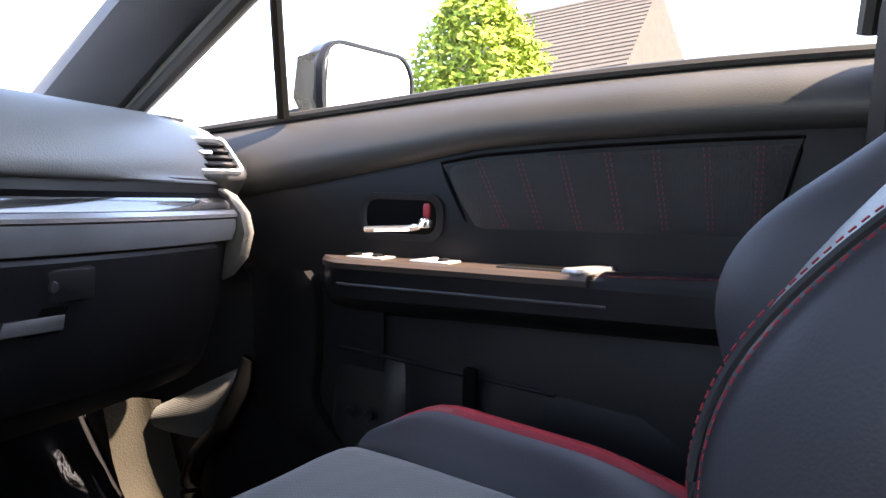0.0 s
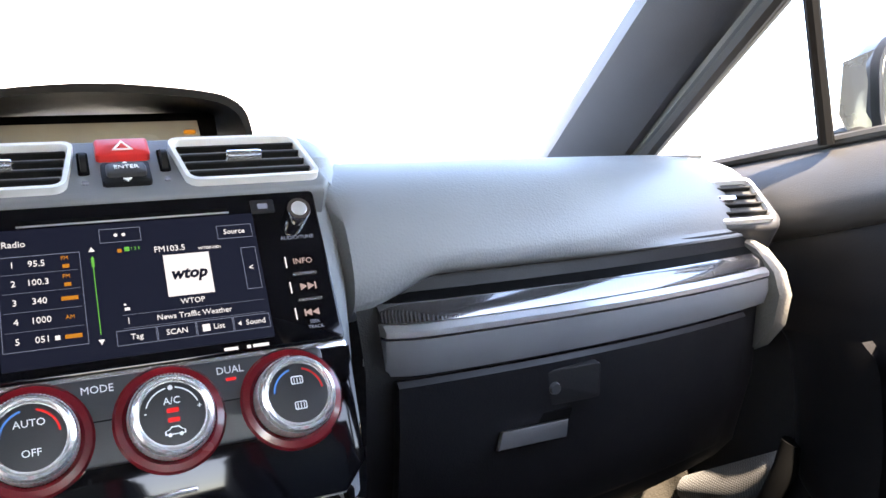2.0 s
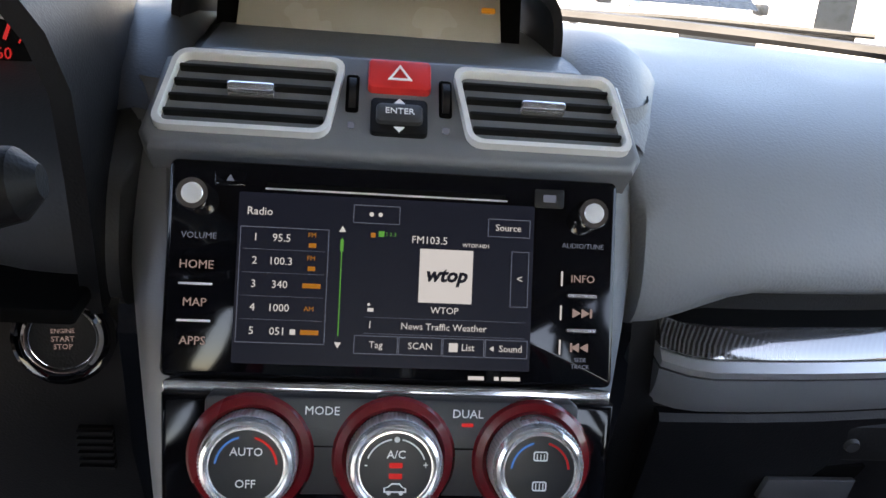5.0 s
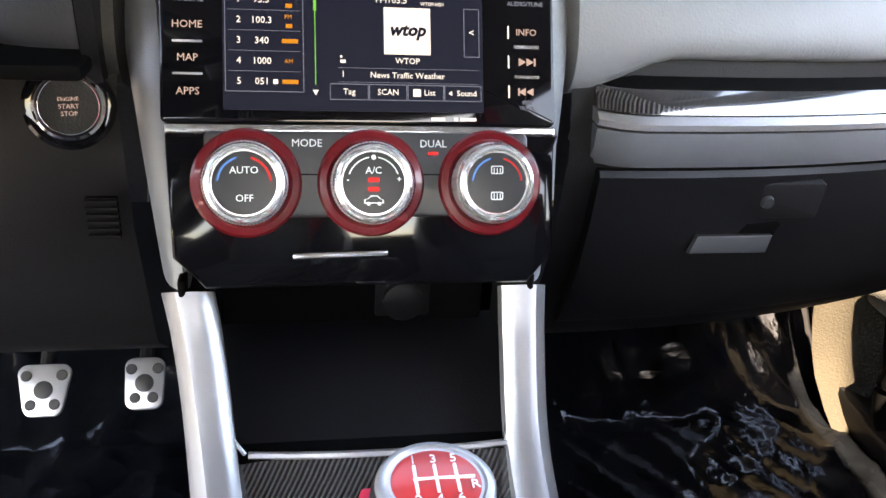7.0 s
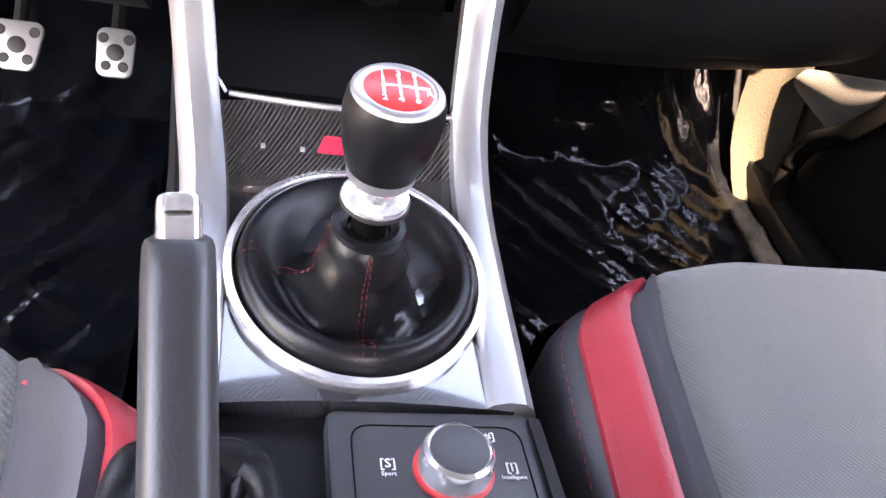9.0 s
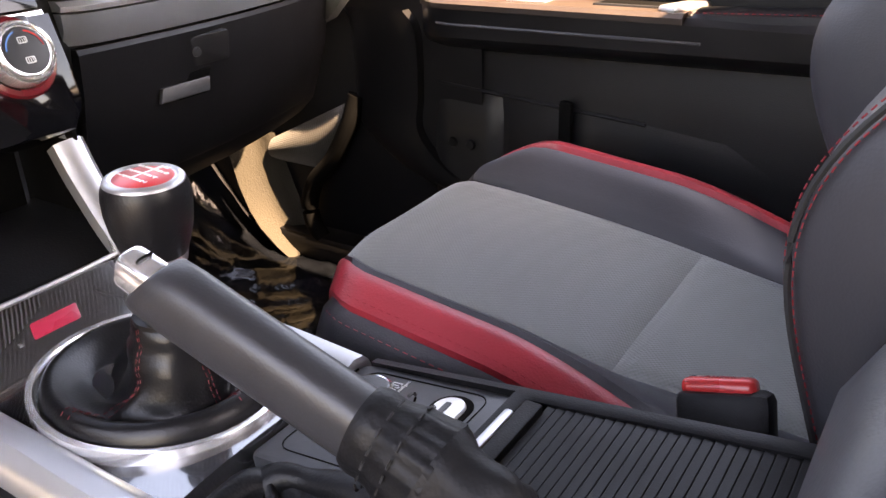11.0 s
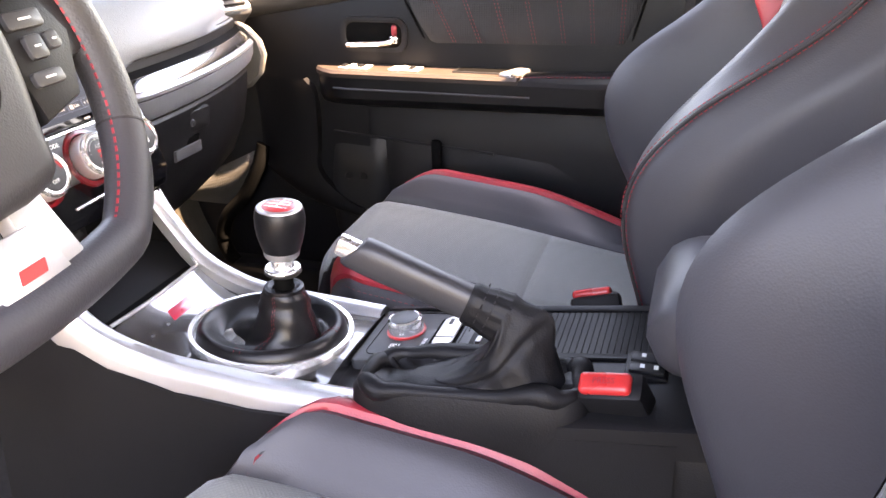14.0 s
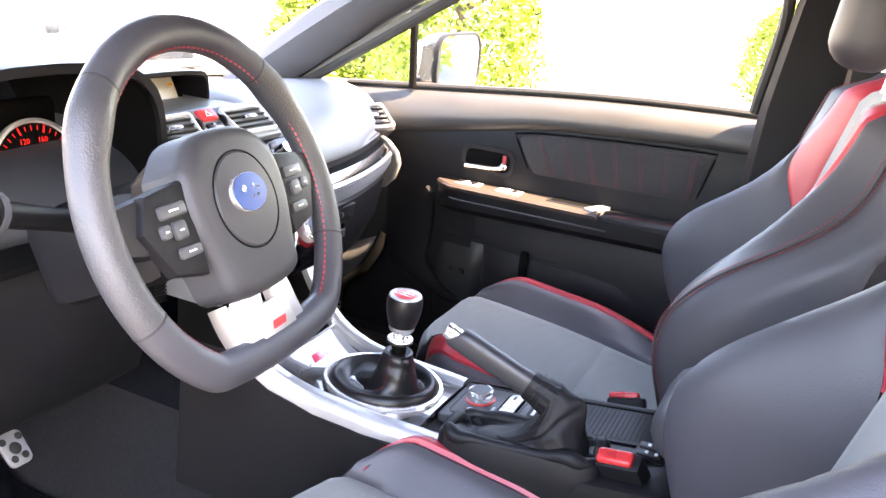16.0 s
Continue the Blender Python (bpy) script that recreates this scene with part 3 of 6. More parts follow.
    part("lock_end", box(0.739, -0.049, 0.540, 0.012, 0.016, 0.014, 0.004), CHROME, d)
    # lower pocket and speaker
    def K(u, v):
        y = 0.085 - 0.62 * v
        zt = 0.375 - 0.012 * v
        return Vector((0.712 + 0.022 * u * u * 0.5 + 0.014 * v, y, 0.235 + (zt - 0.235) * u if u > 0 else 0.235 + 0.11 * u))
    part("pocket_panel", patch(K, -1, 1, 0.20, 0.97, 8, 20, 0.006, 0.02, 0.02, (-1, 0, 0)), BLACKP, d)
    pk = part("speaker_cover", patch(K, -1, 1, 0.0, 0.19, 8, 8, 0.012, 0.03, 0.02, (-1, 0, 0)), DARKP, d)
    part("pocket_lip", tube([K(0.93, 0.02 + 0.5 * k / 14) + Vector((-0.006, 0, 0.006 - 0.02 * k / 14)) for k in range(15)], 0.0025, 6), BLACKP, d)
    part("pocket_divider", box(0.705, -0.135, 0.25, 0.012, 0.02, 0.24, 0.006), MATTEB, d)
    for sgn in (0.55, 0.45):
        part("screw_cover", lathe([(0.001, 0.003), (0.006, 0.003), (0.008, 0)], 12, Matrix.Translation((0.70, 0.04 - 0.3 * (sgn - 0.45), 0.29)) @ Matrix.Rotation(radians(-90), 4, "Y")), BLACKP, d)
    # window glass and quarter post
    part("quarter_post", tube([(0.757, 0.203, belt_z(0.203)), (0.737, 0.203, 0.88)], 0.009, 8), MATTEB, d, "black post of the small front window")
    rows = [[Vector((0.775 - 0.15 * (z - 0.7) - 0.18 * max(0, z - 0.85), y, z)) for y in (0.44 - 1.02 * (z - 0.65) ** 1.2 * 1.0 + 0.0, -0.58)] for z in (0.66, 0.75, 0.85, 0.95, 1.06)]
    g = part("window_pane", loft(rows, False), GLASS, d, "clear side window")
    g.visible_shadow = False
    return d


def door_mirror(s):
    m = thing("door_mirror", "dark painted exterior door mirror with a clear glass", "door mirror")
    o = Vector((s * 0.920, 0.168, 0.732))
    rings = []
    for k, (t, w, h) in enumerate(((0, 0.115, 0.078), (0.02, 0.118, 0.08), (0.05, 0.105, 0.07), (0.085, 0.07, 0.045), (0.105, 0.02, 0.012))):
        rings.append([o + Vector((s * x * w / 0.115, t, z * h / 0.078)) for x, z in rounded(0.25, 0.138, 0.05, 5)])
    part("housing", loft(rings), PAINT, m)
    part("rim", frame_slab(rounded(0.252, 0.141, 0.05, 5), rounded(0.238, 0.128, 0.044, 5), 0.012, Matrix.Translation(o + Vector((0, -0.006, 0))) @ Matrix.Rotation(radians(90), 4, "X")), BLACKP, m)
    part("mirror_glass", slab(rounded(0.239, 0.129, 0.044, 5), 0.003, Matrix.Translation(o + Vector((0, -0.003, 0))) @ Matrix.Rotation(radians(90), 4, "X")), MIRROR, m, "mirror glass")
    part("housing_cheek", loft([[o + Vector((s * (x - 0.118), y, z)) for x, y, z in ((-0.012, 0.02, -0.060), (-0.030, 0.03, -0.02), (-0.020, 0.03, 0.040), (0.012, -0.004, 0.055), (0.0, -0.008, 0.0), (0.006, -0.004, -0.055))], [o + Vector((s * (x - 0.09), 0.07, z * 0.8)) for x, y, z in ((-0.012, 0.02, -0.060), (-0.030, 0.03, -0.02), (-0.020, 0.03, 0.040), (0.012, -0.004, 0.055), (0.0, -0.008, 0.0), (0.006, -0.004, -0.055))]]), PAINT, m)
    part("foot", box(s * 0.84, 0.20, 0.675, 0.13, 0.06, 0.045, 0.015), BLACKP, m)


def windscreen():
    w = thing("windscreen", "clear raked windscreen with a black lower edge", "windscreen", kind="structure")
    rows = []
    for k in range(7):
        t = k / 6
        rows.append([Vector((x * (0.68 - 0.12 * t) / 0.68, 0.78 - 0.86 * t - 0.16 * (x / 0.68) ** 2 * (1 - 0.5 * t), 0.648 + 0.44 * t)) for x in [-0.68 + 1.36 * i / 16 for i in range(17)]])
    g = part("window_pane", loft(rows, False), GLASS, w, "clear windscreen glass")
    g.visible_shadow = False
    part("lower_band", tube([p + Vector((0, -0.02, 0.014)) for p in rows[0]], 0.014, 6, flat=0.6), RUBBER, w)
    for x0, x1 in ((0.10, 0.62), (-0.50, 0.02)):
        wp = thing("wiper", "black windscreen wiper lying at the foot of the glass", "wiper", "wipers")
        pts = spline([(x0, 0.86, 0.640), ((x0 + x1) / 2, 0.85 - 0.06 * x1, 0.655), (x1, 0.83 - 0.16 * x1, 0.662)], 6)
        part("arm", tube(pts, 0.006, 6), BLACKP, wp)
        part("blade", tube([p + Vector((0.02, -0.012, 0.006)) for p in pts], 0.004, 6), RUBBER, wp)


shell()
for side in (-1, 1):
    pillar(side)
seat_belt(1)
car_door(1, True)
car_door(-1, False)
door_mirror(1)
windscreen()


# ---- dashboard ----
VENTB = material("vent_slat_black", (0.006, 0.006, 0.006), 0.55, spec=0.2)


def sm(a, b, x):
    t = max(0.0, min(1.0, (x - a) / (b - a)))
    return t * t * (3 - 2 * t)


def dash_y(x):
    a = max(0.0, abs(x) - 0.15)
    return 0.42 * a * a


def dash_z(x):
    return -0.018 * max(0.0, abs(x) - 0.15)


def dashboard():
    d = thing("dashboard", "dark grey soft-touch dashboard with a carbon-look trim strip", "dashboard")
    xs = [-0.71 + 1.42 * i / 96 for i in range(97)]

    def section(x):
        c = 1 - sm(0.122, 0.148, abs(x))
        low = -0.034 * (1 - sm(0.150, 0.225, abs(x)))
        dy, dz = dash_y(x), dash_z(x)
        side = [(0.150, 0.590), (0.112, 0.594), (0.100, 0.603), (0.102, 0.620), (0.118, 0.645), (0.150, 0.670), (0.20, 0.684), (0.29, 0.690), (0.42, 0.688), (0.58, 0.675), (0.75, 0.655)]
        mid = [(0.26, 0.676), (0.22, 0.681), (0.20, 0.687), (0.19, 0.693), (0.185, 0.698), (0.20, 0.701), (0.24, 0.702), (0.32, 0.702), (0.42, 0.697), (0.58, 0.680), (0.75, 0.658)]
        out = []
        far = sm(0.35, 0.58, x)
        side = [(y + far * 0.022 if 2 <= k <= 6 else y, z) for k, (y, z) in enumerate(side)]
        for k, ((y0, z0), (y1, z1)) in enumerate(zip(side, mid)):
            f = 1.0 if k < 7 else max(0, 1 - (k - 6) / 4)
            w = -0.16 * (x / 0.7) ** 2 * max(0, (k - 6) / 4)
            z0 += low * max(0.0, 1 - k / 4)
            out.append(Vector((x, (y0 + dy * f) * (1 - c) + y1 * c + w, (z0 + dz) * (1 - c) + z1 * c)))
        return spline(out, 3)
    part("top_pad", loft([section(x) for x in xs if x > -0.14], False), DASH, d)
    # driver's half of the same pad, its shade put into a darker colour
    part("driver_pad", loft([section(x) for x in xs if x < -0.11], False), DASH_SHADE, d, "dash pad round the gauges, shade put into its darker grey")
    # side cheeks that run down beside the centre stack
    for s in (-1, 1):
        rows = []
        for k in range(17):
            t = k / 16
            z = 0.690 - 0.225 * t
            yf = 0.128 - 0.105 * t + (0.03 * (1 - t) ** 3)
            xi, xo = 0.125 - 0.020 * t, 0.166 - 0.040 * t
            w = xo - xi
            rows.append([Vector((s * x, y, z)) for x, y in [(xi, yf + 0.05), (xi, yf + 0.005)] + [(xi + w * (0.12 + 0.88 * math.sin(radians(a))), yf + 0.05 * (1 - math.cos(radians(a)))) for a in range(0, 91, 15)] + [(xo, yf + 0.12)]])
        # left cheek takes a darker grey in place of shade
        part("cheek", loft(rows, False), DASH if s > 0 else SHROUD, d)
    # humps that lead from the vents up to the display hood
    for s in (-1, 1):
        rows = []
        for y, xc, w, zt in ((0.145, 0.134, 0.026, 0.676), (0.17, 0.136, 0.034, 0.694), (0.21, 0.140, 0.044, 0.708), (0.25, 0.146, 0.054, 0.714), (0.30, 0.150, 0.060, 0.712), (0.36, 0.150, 0.060, 0.704), (0.44, 0.146, 0.060, 0.690)):
            rows.append([Vector((s * xc - (0.012 if s < 0 else 0.0) + w * math.cos(radians(a)), y, 0.63 + (zt - 0.63) * math.sin(radians(a)) ** 0.8)) for a in range(0, 181, 12)])
        # left hump: same pad, darkened to stand for shade
        part("hump", loft(rows, False), DASH if s > 0 else DASH_SHADE, d)
    # right-hand trim strip and lower pad
    for s, x0, x1 in ((1, 0.166, 0.635),):
        def strip(z0, z1, y0, y1, depth, mat, nm, lab=""):
            rows = []
            for k in range(33):
                x = x0 + (x1 - x0) * k / 32
                e = 0.012 * (1 - min(1, k / 2)) ** 2
                dy, dz = dash_y(x), dash_z(x)
                rows.append([Vector((x, y1 + dy + depth + e, z1 + dz)), Vector((x, y1 + dy + e, z1 + dz)), Vector((x, (y0 + y1) / 2 - 0.003 + dy + e, (z0 + z1) / 2 + dz)), Vector((x, y0 + dy + e, z0 + dz)), Vector((x, y0 + dy + depth + e, z0 + dz))])
            part(nm, loft(rows), mat, d, lab)
        # near-black strip: the dash overhang's shadow put into its colour
        strip(0.575, 0.596, 0.098, 0.140, 0.05, MATTEB, "recess")
        strip(0.562, 0.576, 0.084, 0.097, 0.05, CARBON, "carbon_strip", "glossy carbon-look inlay")
        strip(0.552, 0.561, 0.078, 0.083, 0.05, SATIN, "silver_strip", "bright silver strip")
        strip(0.522, 0.550, 0.087, 0.079, 0.05, SHROUD, "lower_pad", "grey padded lower dash edge")
    # lower body, passenger side
    rows = []
    for k in range(17):
        x = 0.150 + 0.49 * k / 16
        dy, dz = dash_y(x), dash_z(x)
        rows.append([Vector((x, 0.115 + dy, 0.60 + dz)), Vector((x, 0.096 + dy, 0.525 + dz)), Vector((x, 0.112 + dy, 0.44 + dz)), Vector((x, 0.146 + dy, 0.356 + dz)), Vector((x, 0.175 + dy, 0.330 + dz)), Vector((x, 0.50, 0.345 + dz))])
    part("lower_body", loft(rows, False), BLACKP, d)
    # end cap by the door
    rows = [[Vector((x, y + dash_y(x), z)) for x, y in ((0.635, 0.30), (0.635, 0.06 + o), (0.648, 0.05 + o), (0.658, 0.06 + o), (0.664, 0.30))] for z, o in ((0.588, 0.075), (0.571, 0.035), (0.548, 0.012), (0.523, 0.005), (0.49, 0.015), (0.465, 0.04), (0.45, 0.075))]
    part("end_cap", loft(rows, False), TAN, d, "pale grey strip at the dashboard's end")
    # glove box door
    g = part("glove_box", glove_bm(), BLACKP, d, "black glove box lid, shut")
    m = facing((0.302, 0.1005 + dash_y(0.302), 0.477 + dash_z(0.302)), -9)
    part("latch_plate", slab(rounded(0.085, 0.032, 0.004), 0.01, m @ Matrix.Translation((0.016, 0.016, 0.007)), 0.002), DARKP, g)
    part("lock", lathe([(0.001, 0.003), (0.0045, 0.003), (0.0055, 0.0)], 16, m @ Matrix.Translation((0.012, 0.016, 0.007))), GREYP, g)
    # near-black slab on the lid: shade of the pull hollow as colour
    part("pull_recess", slab([(-0.062, -0.030), (-0.052, -0.004), (0.030, -0.004), (0.022, -0.030)], 0.004, m @ Matrix.Translation((0, 0, 0.0075))), MATTEB, g)
    part("pull_lever", slab([(-0.056, -0.030), (-0.050, -0.016), (0.012, -0.016), (0.008, -0.030)], 0.005, m @ Matrix.Translation((0.009, 0.006, 0.011)) @ Matrix.Rotation(radians(-18), 4, "X"), 0.001), GREYP, g, "grey pull lever")
    # driver's side lower body
    rows = []
    for k in range(19):
        x = -0.150 - 0.55 * k / 18
        dy, dz = dash_y(x), dash_z(x)
        rows.append([Vector((x, 0.16 + dy, 0.62)), Vector((x, 0.115 + dy * 0.5, 0.60)), Vector((x, 0.095 + dy * 0.5, 0.56)), Vector((x, 0.105 + dy * 0.5, 0.47)), Vector((x, 0.145 + dy * 0.5, 0.352)), Vector((x, 0.19, 0.318)), Vector((x, 0.48, 0.33))])
    part("knee_panel", loft(rows, False), BLACKP, d)
    part("side_lower", box(-0.66, 0.10, 0.40, 0.05, 0.22, 0.10, 0.02, m=Matrix.Rotation(radians(20), 4, "X")), DARKP, d)
    part("panel_grille", box(-0.165, 0.089, 0.485, 0.020, 0.004, 0.03, 0.001), MATTEB, d)
    for k in range(6):
        part("slat", box(-0.165, 0.0865, 0.473 + 0.005 * k, 0.020, 0.004, 0.0018), BLACKP, d)
    side_vent(d)
    return d


def glove_bm():
    rows = []
    for k in range(25):
        x = 0.172 + 0.42 * k / 24
        dy, dz = dash_y(x), dash_z(x)
        rows.append([Vector((x, y + dy, z + dz)) for y, z in ((0.120, 0.518), (0.090, 0.5185), (0.087, 0.514), (0.092, 0.478), (0.104, 0.428), (0.133, 0.370), (0.138, 0.365), (0.158, 0.365))])
    return loft(rows)


def vent_frame(m, w, h, parent, skew=0.0, slats=4, tab=True):
    """An air vent: bright frame, dark box, slats and a slider."""
    v = part("air_vent", slab(rounded(w, h, 0.006, 4, skew=skew), 0.03, m @ Matrix.Translation((0, 0, -0.012))), MATTEB, parent, "black air vent with a bright frame")
    part("vent_frame", frame_slab(rounded(w + 0.007, h + 0.007, 0.008, 4, skew=skew), rounded(w - 0.0005, h - 0.0005, 0.006, 4, skew=skew), 0.014, m @ Matrix.Translation((0, 0, 0.003))), VENTS, v, "satin silver vent frame")
    for k in range(slats):
        y = -h / 2 + h * (k + 0.75) / (slats + 0.5)
        part("slat", move(box(skew * y, y, -0.006, w - 0.002, 0.0026, 0.016, 0.001), m), VENTB, v)
    if tab:
        part("slider", move(box(0.0, 0.0, 0.001, 0.026, 0.006, 0.012, 0.002), m), CHROME, v, "bright vent slider")
    return v


def side_vent(d):
    m = facing((0.622, 0.226, 0.624), 40, -22)
    # the surround's shadow is put into its darker grey
    part("vent_surround", slab(rounded(0.112, 0.072, 0.02, 4, skew=-0.25), 0.05, m @ Matrix.Translation((0, 0, -0.004)), 0.008, 3), DASH_SHADE, d)
    vent_frame(m, 0.082, 0.052, d, -0.25)


# ---- centre stack ----
TILT = 27.0
STRIP = Vector((0, 0.044, 0.562))
PM = facing(STRIP, TILT)


def uv(u, v, w=0.0):
    return PM @ Matrix.Translation((u, v, w))


def centre_stack():
    c = thing("centre_stack", "piano black centre console with touchscreen radio and three climate dials", "centre console")
    # upper vent shroud
    vm = facing((0.001, 0.140, 0.688), 52)
    part("vent_shroud", slab([(-0.140, -0.026), (-0.132, 0.026), (-0.105, 0.036), (0.105, 0.036), (0.132, 0.026), (0.140, -0.026), (0.134, -0.036), (-0.134, -0.036)], 0.05, vm, 0.005, 3), SHROUD, c, "dark grey vent shroud")
    for s in (-1, 1):
        vent_frame(vm @ Matrix.Translation((s * 0.082, 0.0, 0.003)), 0.088, 0.046, c, -s * 0.16, 4)
        part("vent_wheel", lathe([(0.001, 0.002), (0.011, 0.002), (0.011, -0.002), (0.001, -0.002)], 20, vm @ Matrix.Translation((s * 0.0265, 0.006, -0.003)) @ Matrix.Rotation(radians(90), 4, "Y")), BLACKP, c)
        part("wheel_slot", slab(rounded(0.0075, 0.026, 0.002), 0.004, vm @ Matrix.Translation((s * 0.0265, 0.006, 0.0008))), MATTEB, c)
        part("wheel_mark", slab(rounded(0.004, 0.004, 0.001), 0.001, vm @ Matrix.Translation((s * 0.0265, -0.016, 0.0008))), UID, c)
    hz = part("hazard_switch", slab(rounded(0.036, 0.021, 0.003), 0.01, vm @ Matrix.Translation((0, 0.018, 0.006)), 0.002), REDP, c, "red hazard warning switch")
    tri = [(0, 0.006), (-0.007, -0.005), (0.007, -0.005)]
    tin = [(0, 0.0035), (-0.0045, -0.0035), (0.0045, -0.0035)]
    part("triangle", frame_slab(tri, tin, 0.001, vm @ Matrix.Translation((0, 0.018, 0.0068))), WHITET, hz)
    bt = part("enter_switch", slab(rounded(0.032, 0.024, 0.003), 0.01, vm @ Matrix.Translation((0, -0.010, 0.004)), 0.001), BLACKP, c)
    part("rocker", slab(rounded(0.026, 0.013, 0.003), 0.006, vm @ Matrix.Translation((0, -0.010, 0.0075)), 0.002), GREYP, bt)
    text("legend", "ENTER", 0.0055, vm @ Matrix.Translation((0, -0.0098, 0.0079)), WHITET, bt)
    for sg in (1, -1):
        part("arrow", slab([(0, 0.002 * sg), (-0.003, -0.0015 * sg), (0.003, -0.0015 * sg)], 0.0008, vm @ Matrix.Translation((0, -0.010 + 0.0095 * sg, 0.0046))), WHITET, bt)
    # radio face
    W, H = 0.238, 0.112
    r = part("radio", slab(rounded(W, H, 0.004), 0.05, uv(0.002, H / 2 + 0.003, 0), 0.002), PIANO, c, "glossy black radio face")
    part("cd_slot", slab(rounded(0.126, 0.0025, 0.001), 0.002, uv(-0.004, 0.1035, 0.0008)), MATTEB, r)
    part("slot_edge", slab(rounded(0.128, 0.0009, 0.0004), 0.002, uv(-0.004, 0.1015, 0.0009)), CHROMEM, r)
    part("eject_key", slab(rounded(0.016, 0.008, 0.001), 0.002, uv(-0.086, 0.106, 0.0009), 0.0004), PIANO, r)
    part("eject_mark", slab([(0, 0.002), (-0.002, -0.0015), (0.002, -0.0015)], 0.001, uv(-0.086, 0.106, 0.0014)), UID, r)
    part("card_door", slab(rounded(0.016, 0.010, 0.001), 0.002, uv(0.083, 0.104, 0.0012), 0.0004), DARKP, r)
    part("card_mark", slab(rounded(0.007, 0.004, 0.0005), 0.001, uv(0.083, 0.104, 0.0016)), UID, r)
    for s in (-1, 1):
        kb = part("radio_knob", lathe([(0.0084, 0.0), (0.0084, 0.008), (0.0078, 0.0095), (0.0062, 0.0095)], 28, uv(0.001 + s * 0.1045, 0.0965, 0)), POLISH, r, "bright metal radio knob")
        part("cap", lathe([(0.0063, 0.0088), (0.005, 0.0098), (0.001, 0.0099)], 24, uv(0.001 + s * 0.1045, 0.0965, 0)), CHROMEM, kb)
    text("legend", "VOLUME", 0.0046, uv(-0.1005, 0.0755, 0.0004), UID, r)
    text("legend", "AUDIO/TUNE", 0.0038, uv(0.1025, 0.079, 0.0004), UID, r)
    for tx, v in (("HOME", 0.0605), ("MAP", 0.0410), ("APPS", 0.0213)):
        text("legend", tx, 0.0062, uv(-0.1010, v, 0.0005), LAMPP, r)
    for v in (0.0507, 0.0317):
        part("key_line", slab(rounded(0.017, 0.0012, 0.0004), 0.001, uv(-0.1010, v, 0.0008)), CHROMEM, r)
    text("legend", "INFO", 0.0058, uv(0.1030, 0.0612, 0.0005), LAMPP, r)
    for v, sg in ((0.0428, 1), (0.0243, -1)):
        for o in (-0.003, 0.002):
            part("skip_mark", slab([(o + 0.0025 * sg, v), (o - 0.0020 * sg, v + 0.0024), (o - 0.0020 * sg, v - 0.0024)], 0.0008, uv(0.1030, 0, 0.0009)), LAMPP, r)
        part("skip_bar", slab(rounded(0.001, 0.0048, 0.0003), 0.0008, uv(0.1030 + 0.0052 * sg, v, 0.0009)), LAMPP, r)
    text("legend", "SEEK", 0.0032, uv(0.1030, 0.0176, 0.0005), UID, r)
    text("legend", "TRACK", 0.0032, uv(0.1030, 0.0140, 0.0005), UID, r)
    for v in (0.0522, 0.0335):
        part("key_line", slab(rounded(0.016, 0.0018, 0.0005), 0.001, uv(0.1030, v, 0.0008)), CHROME, r)
    for v in (0.0612, 0.0428, 0.0243):
        part("tick", slab(rounded(0.0008, 0.008, 0.0002), 0.001, uv(0.0915, v, 0.0007)), UIW, r)
    screen(r)
    # chrome strip and climate panel
    part("chrome_strip", slab(rounded(0.233, 0.0055, 0.0015), 0.012, uv(0.0025, -0.001, 0.005), 0.0015), CHROME, c, "bright chrome strip")
    climate(c)
    start_button()
    return c


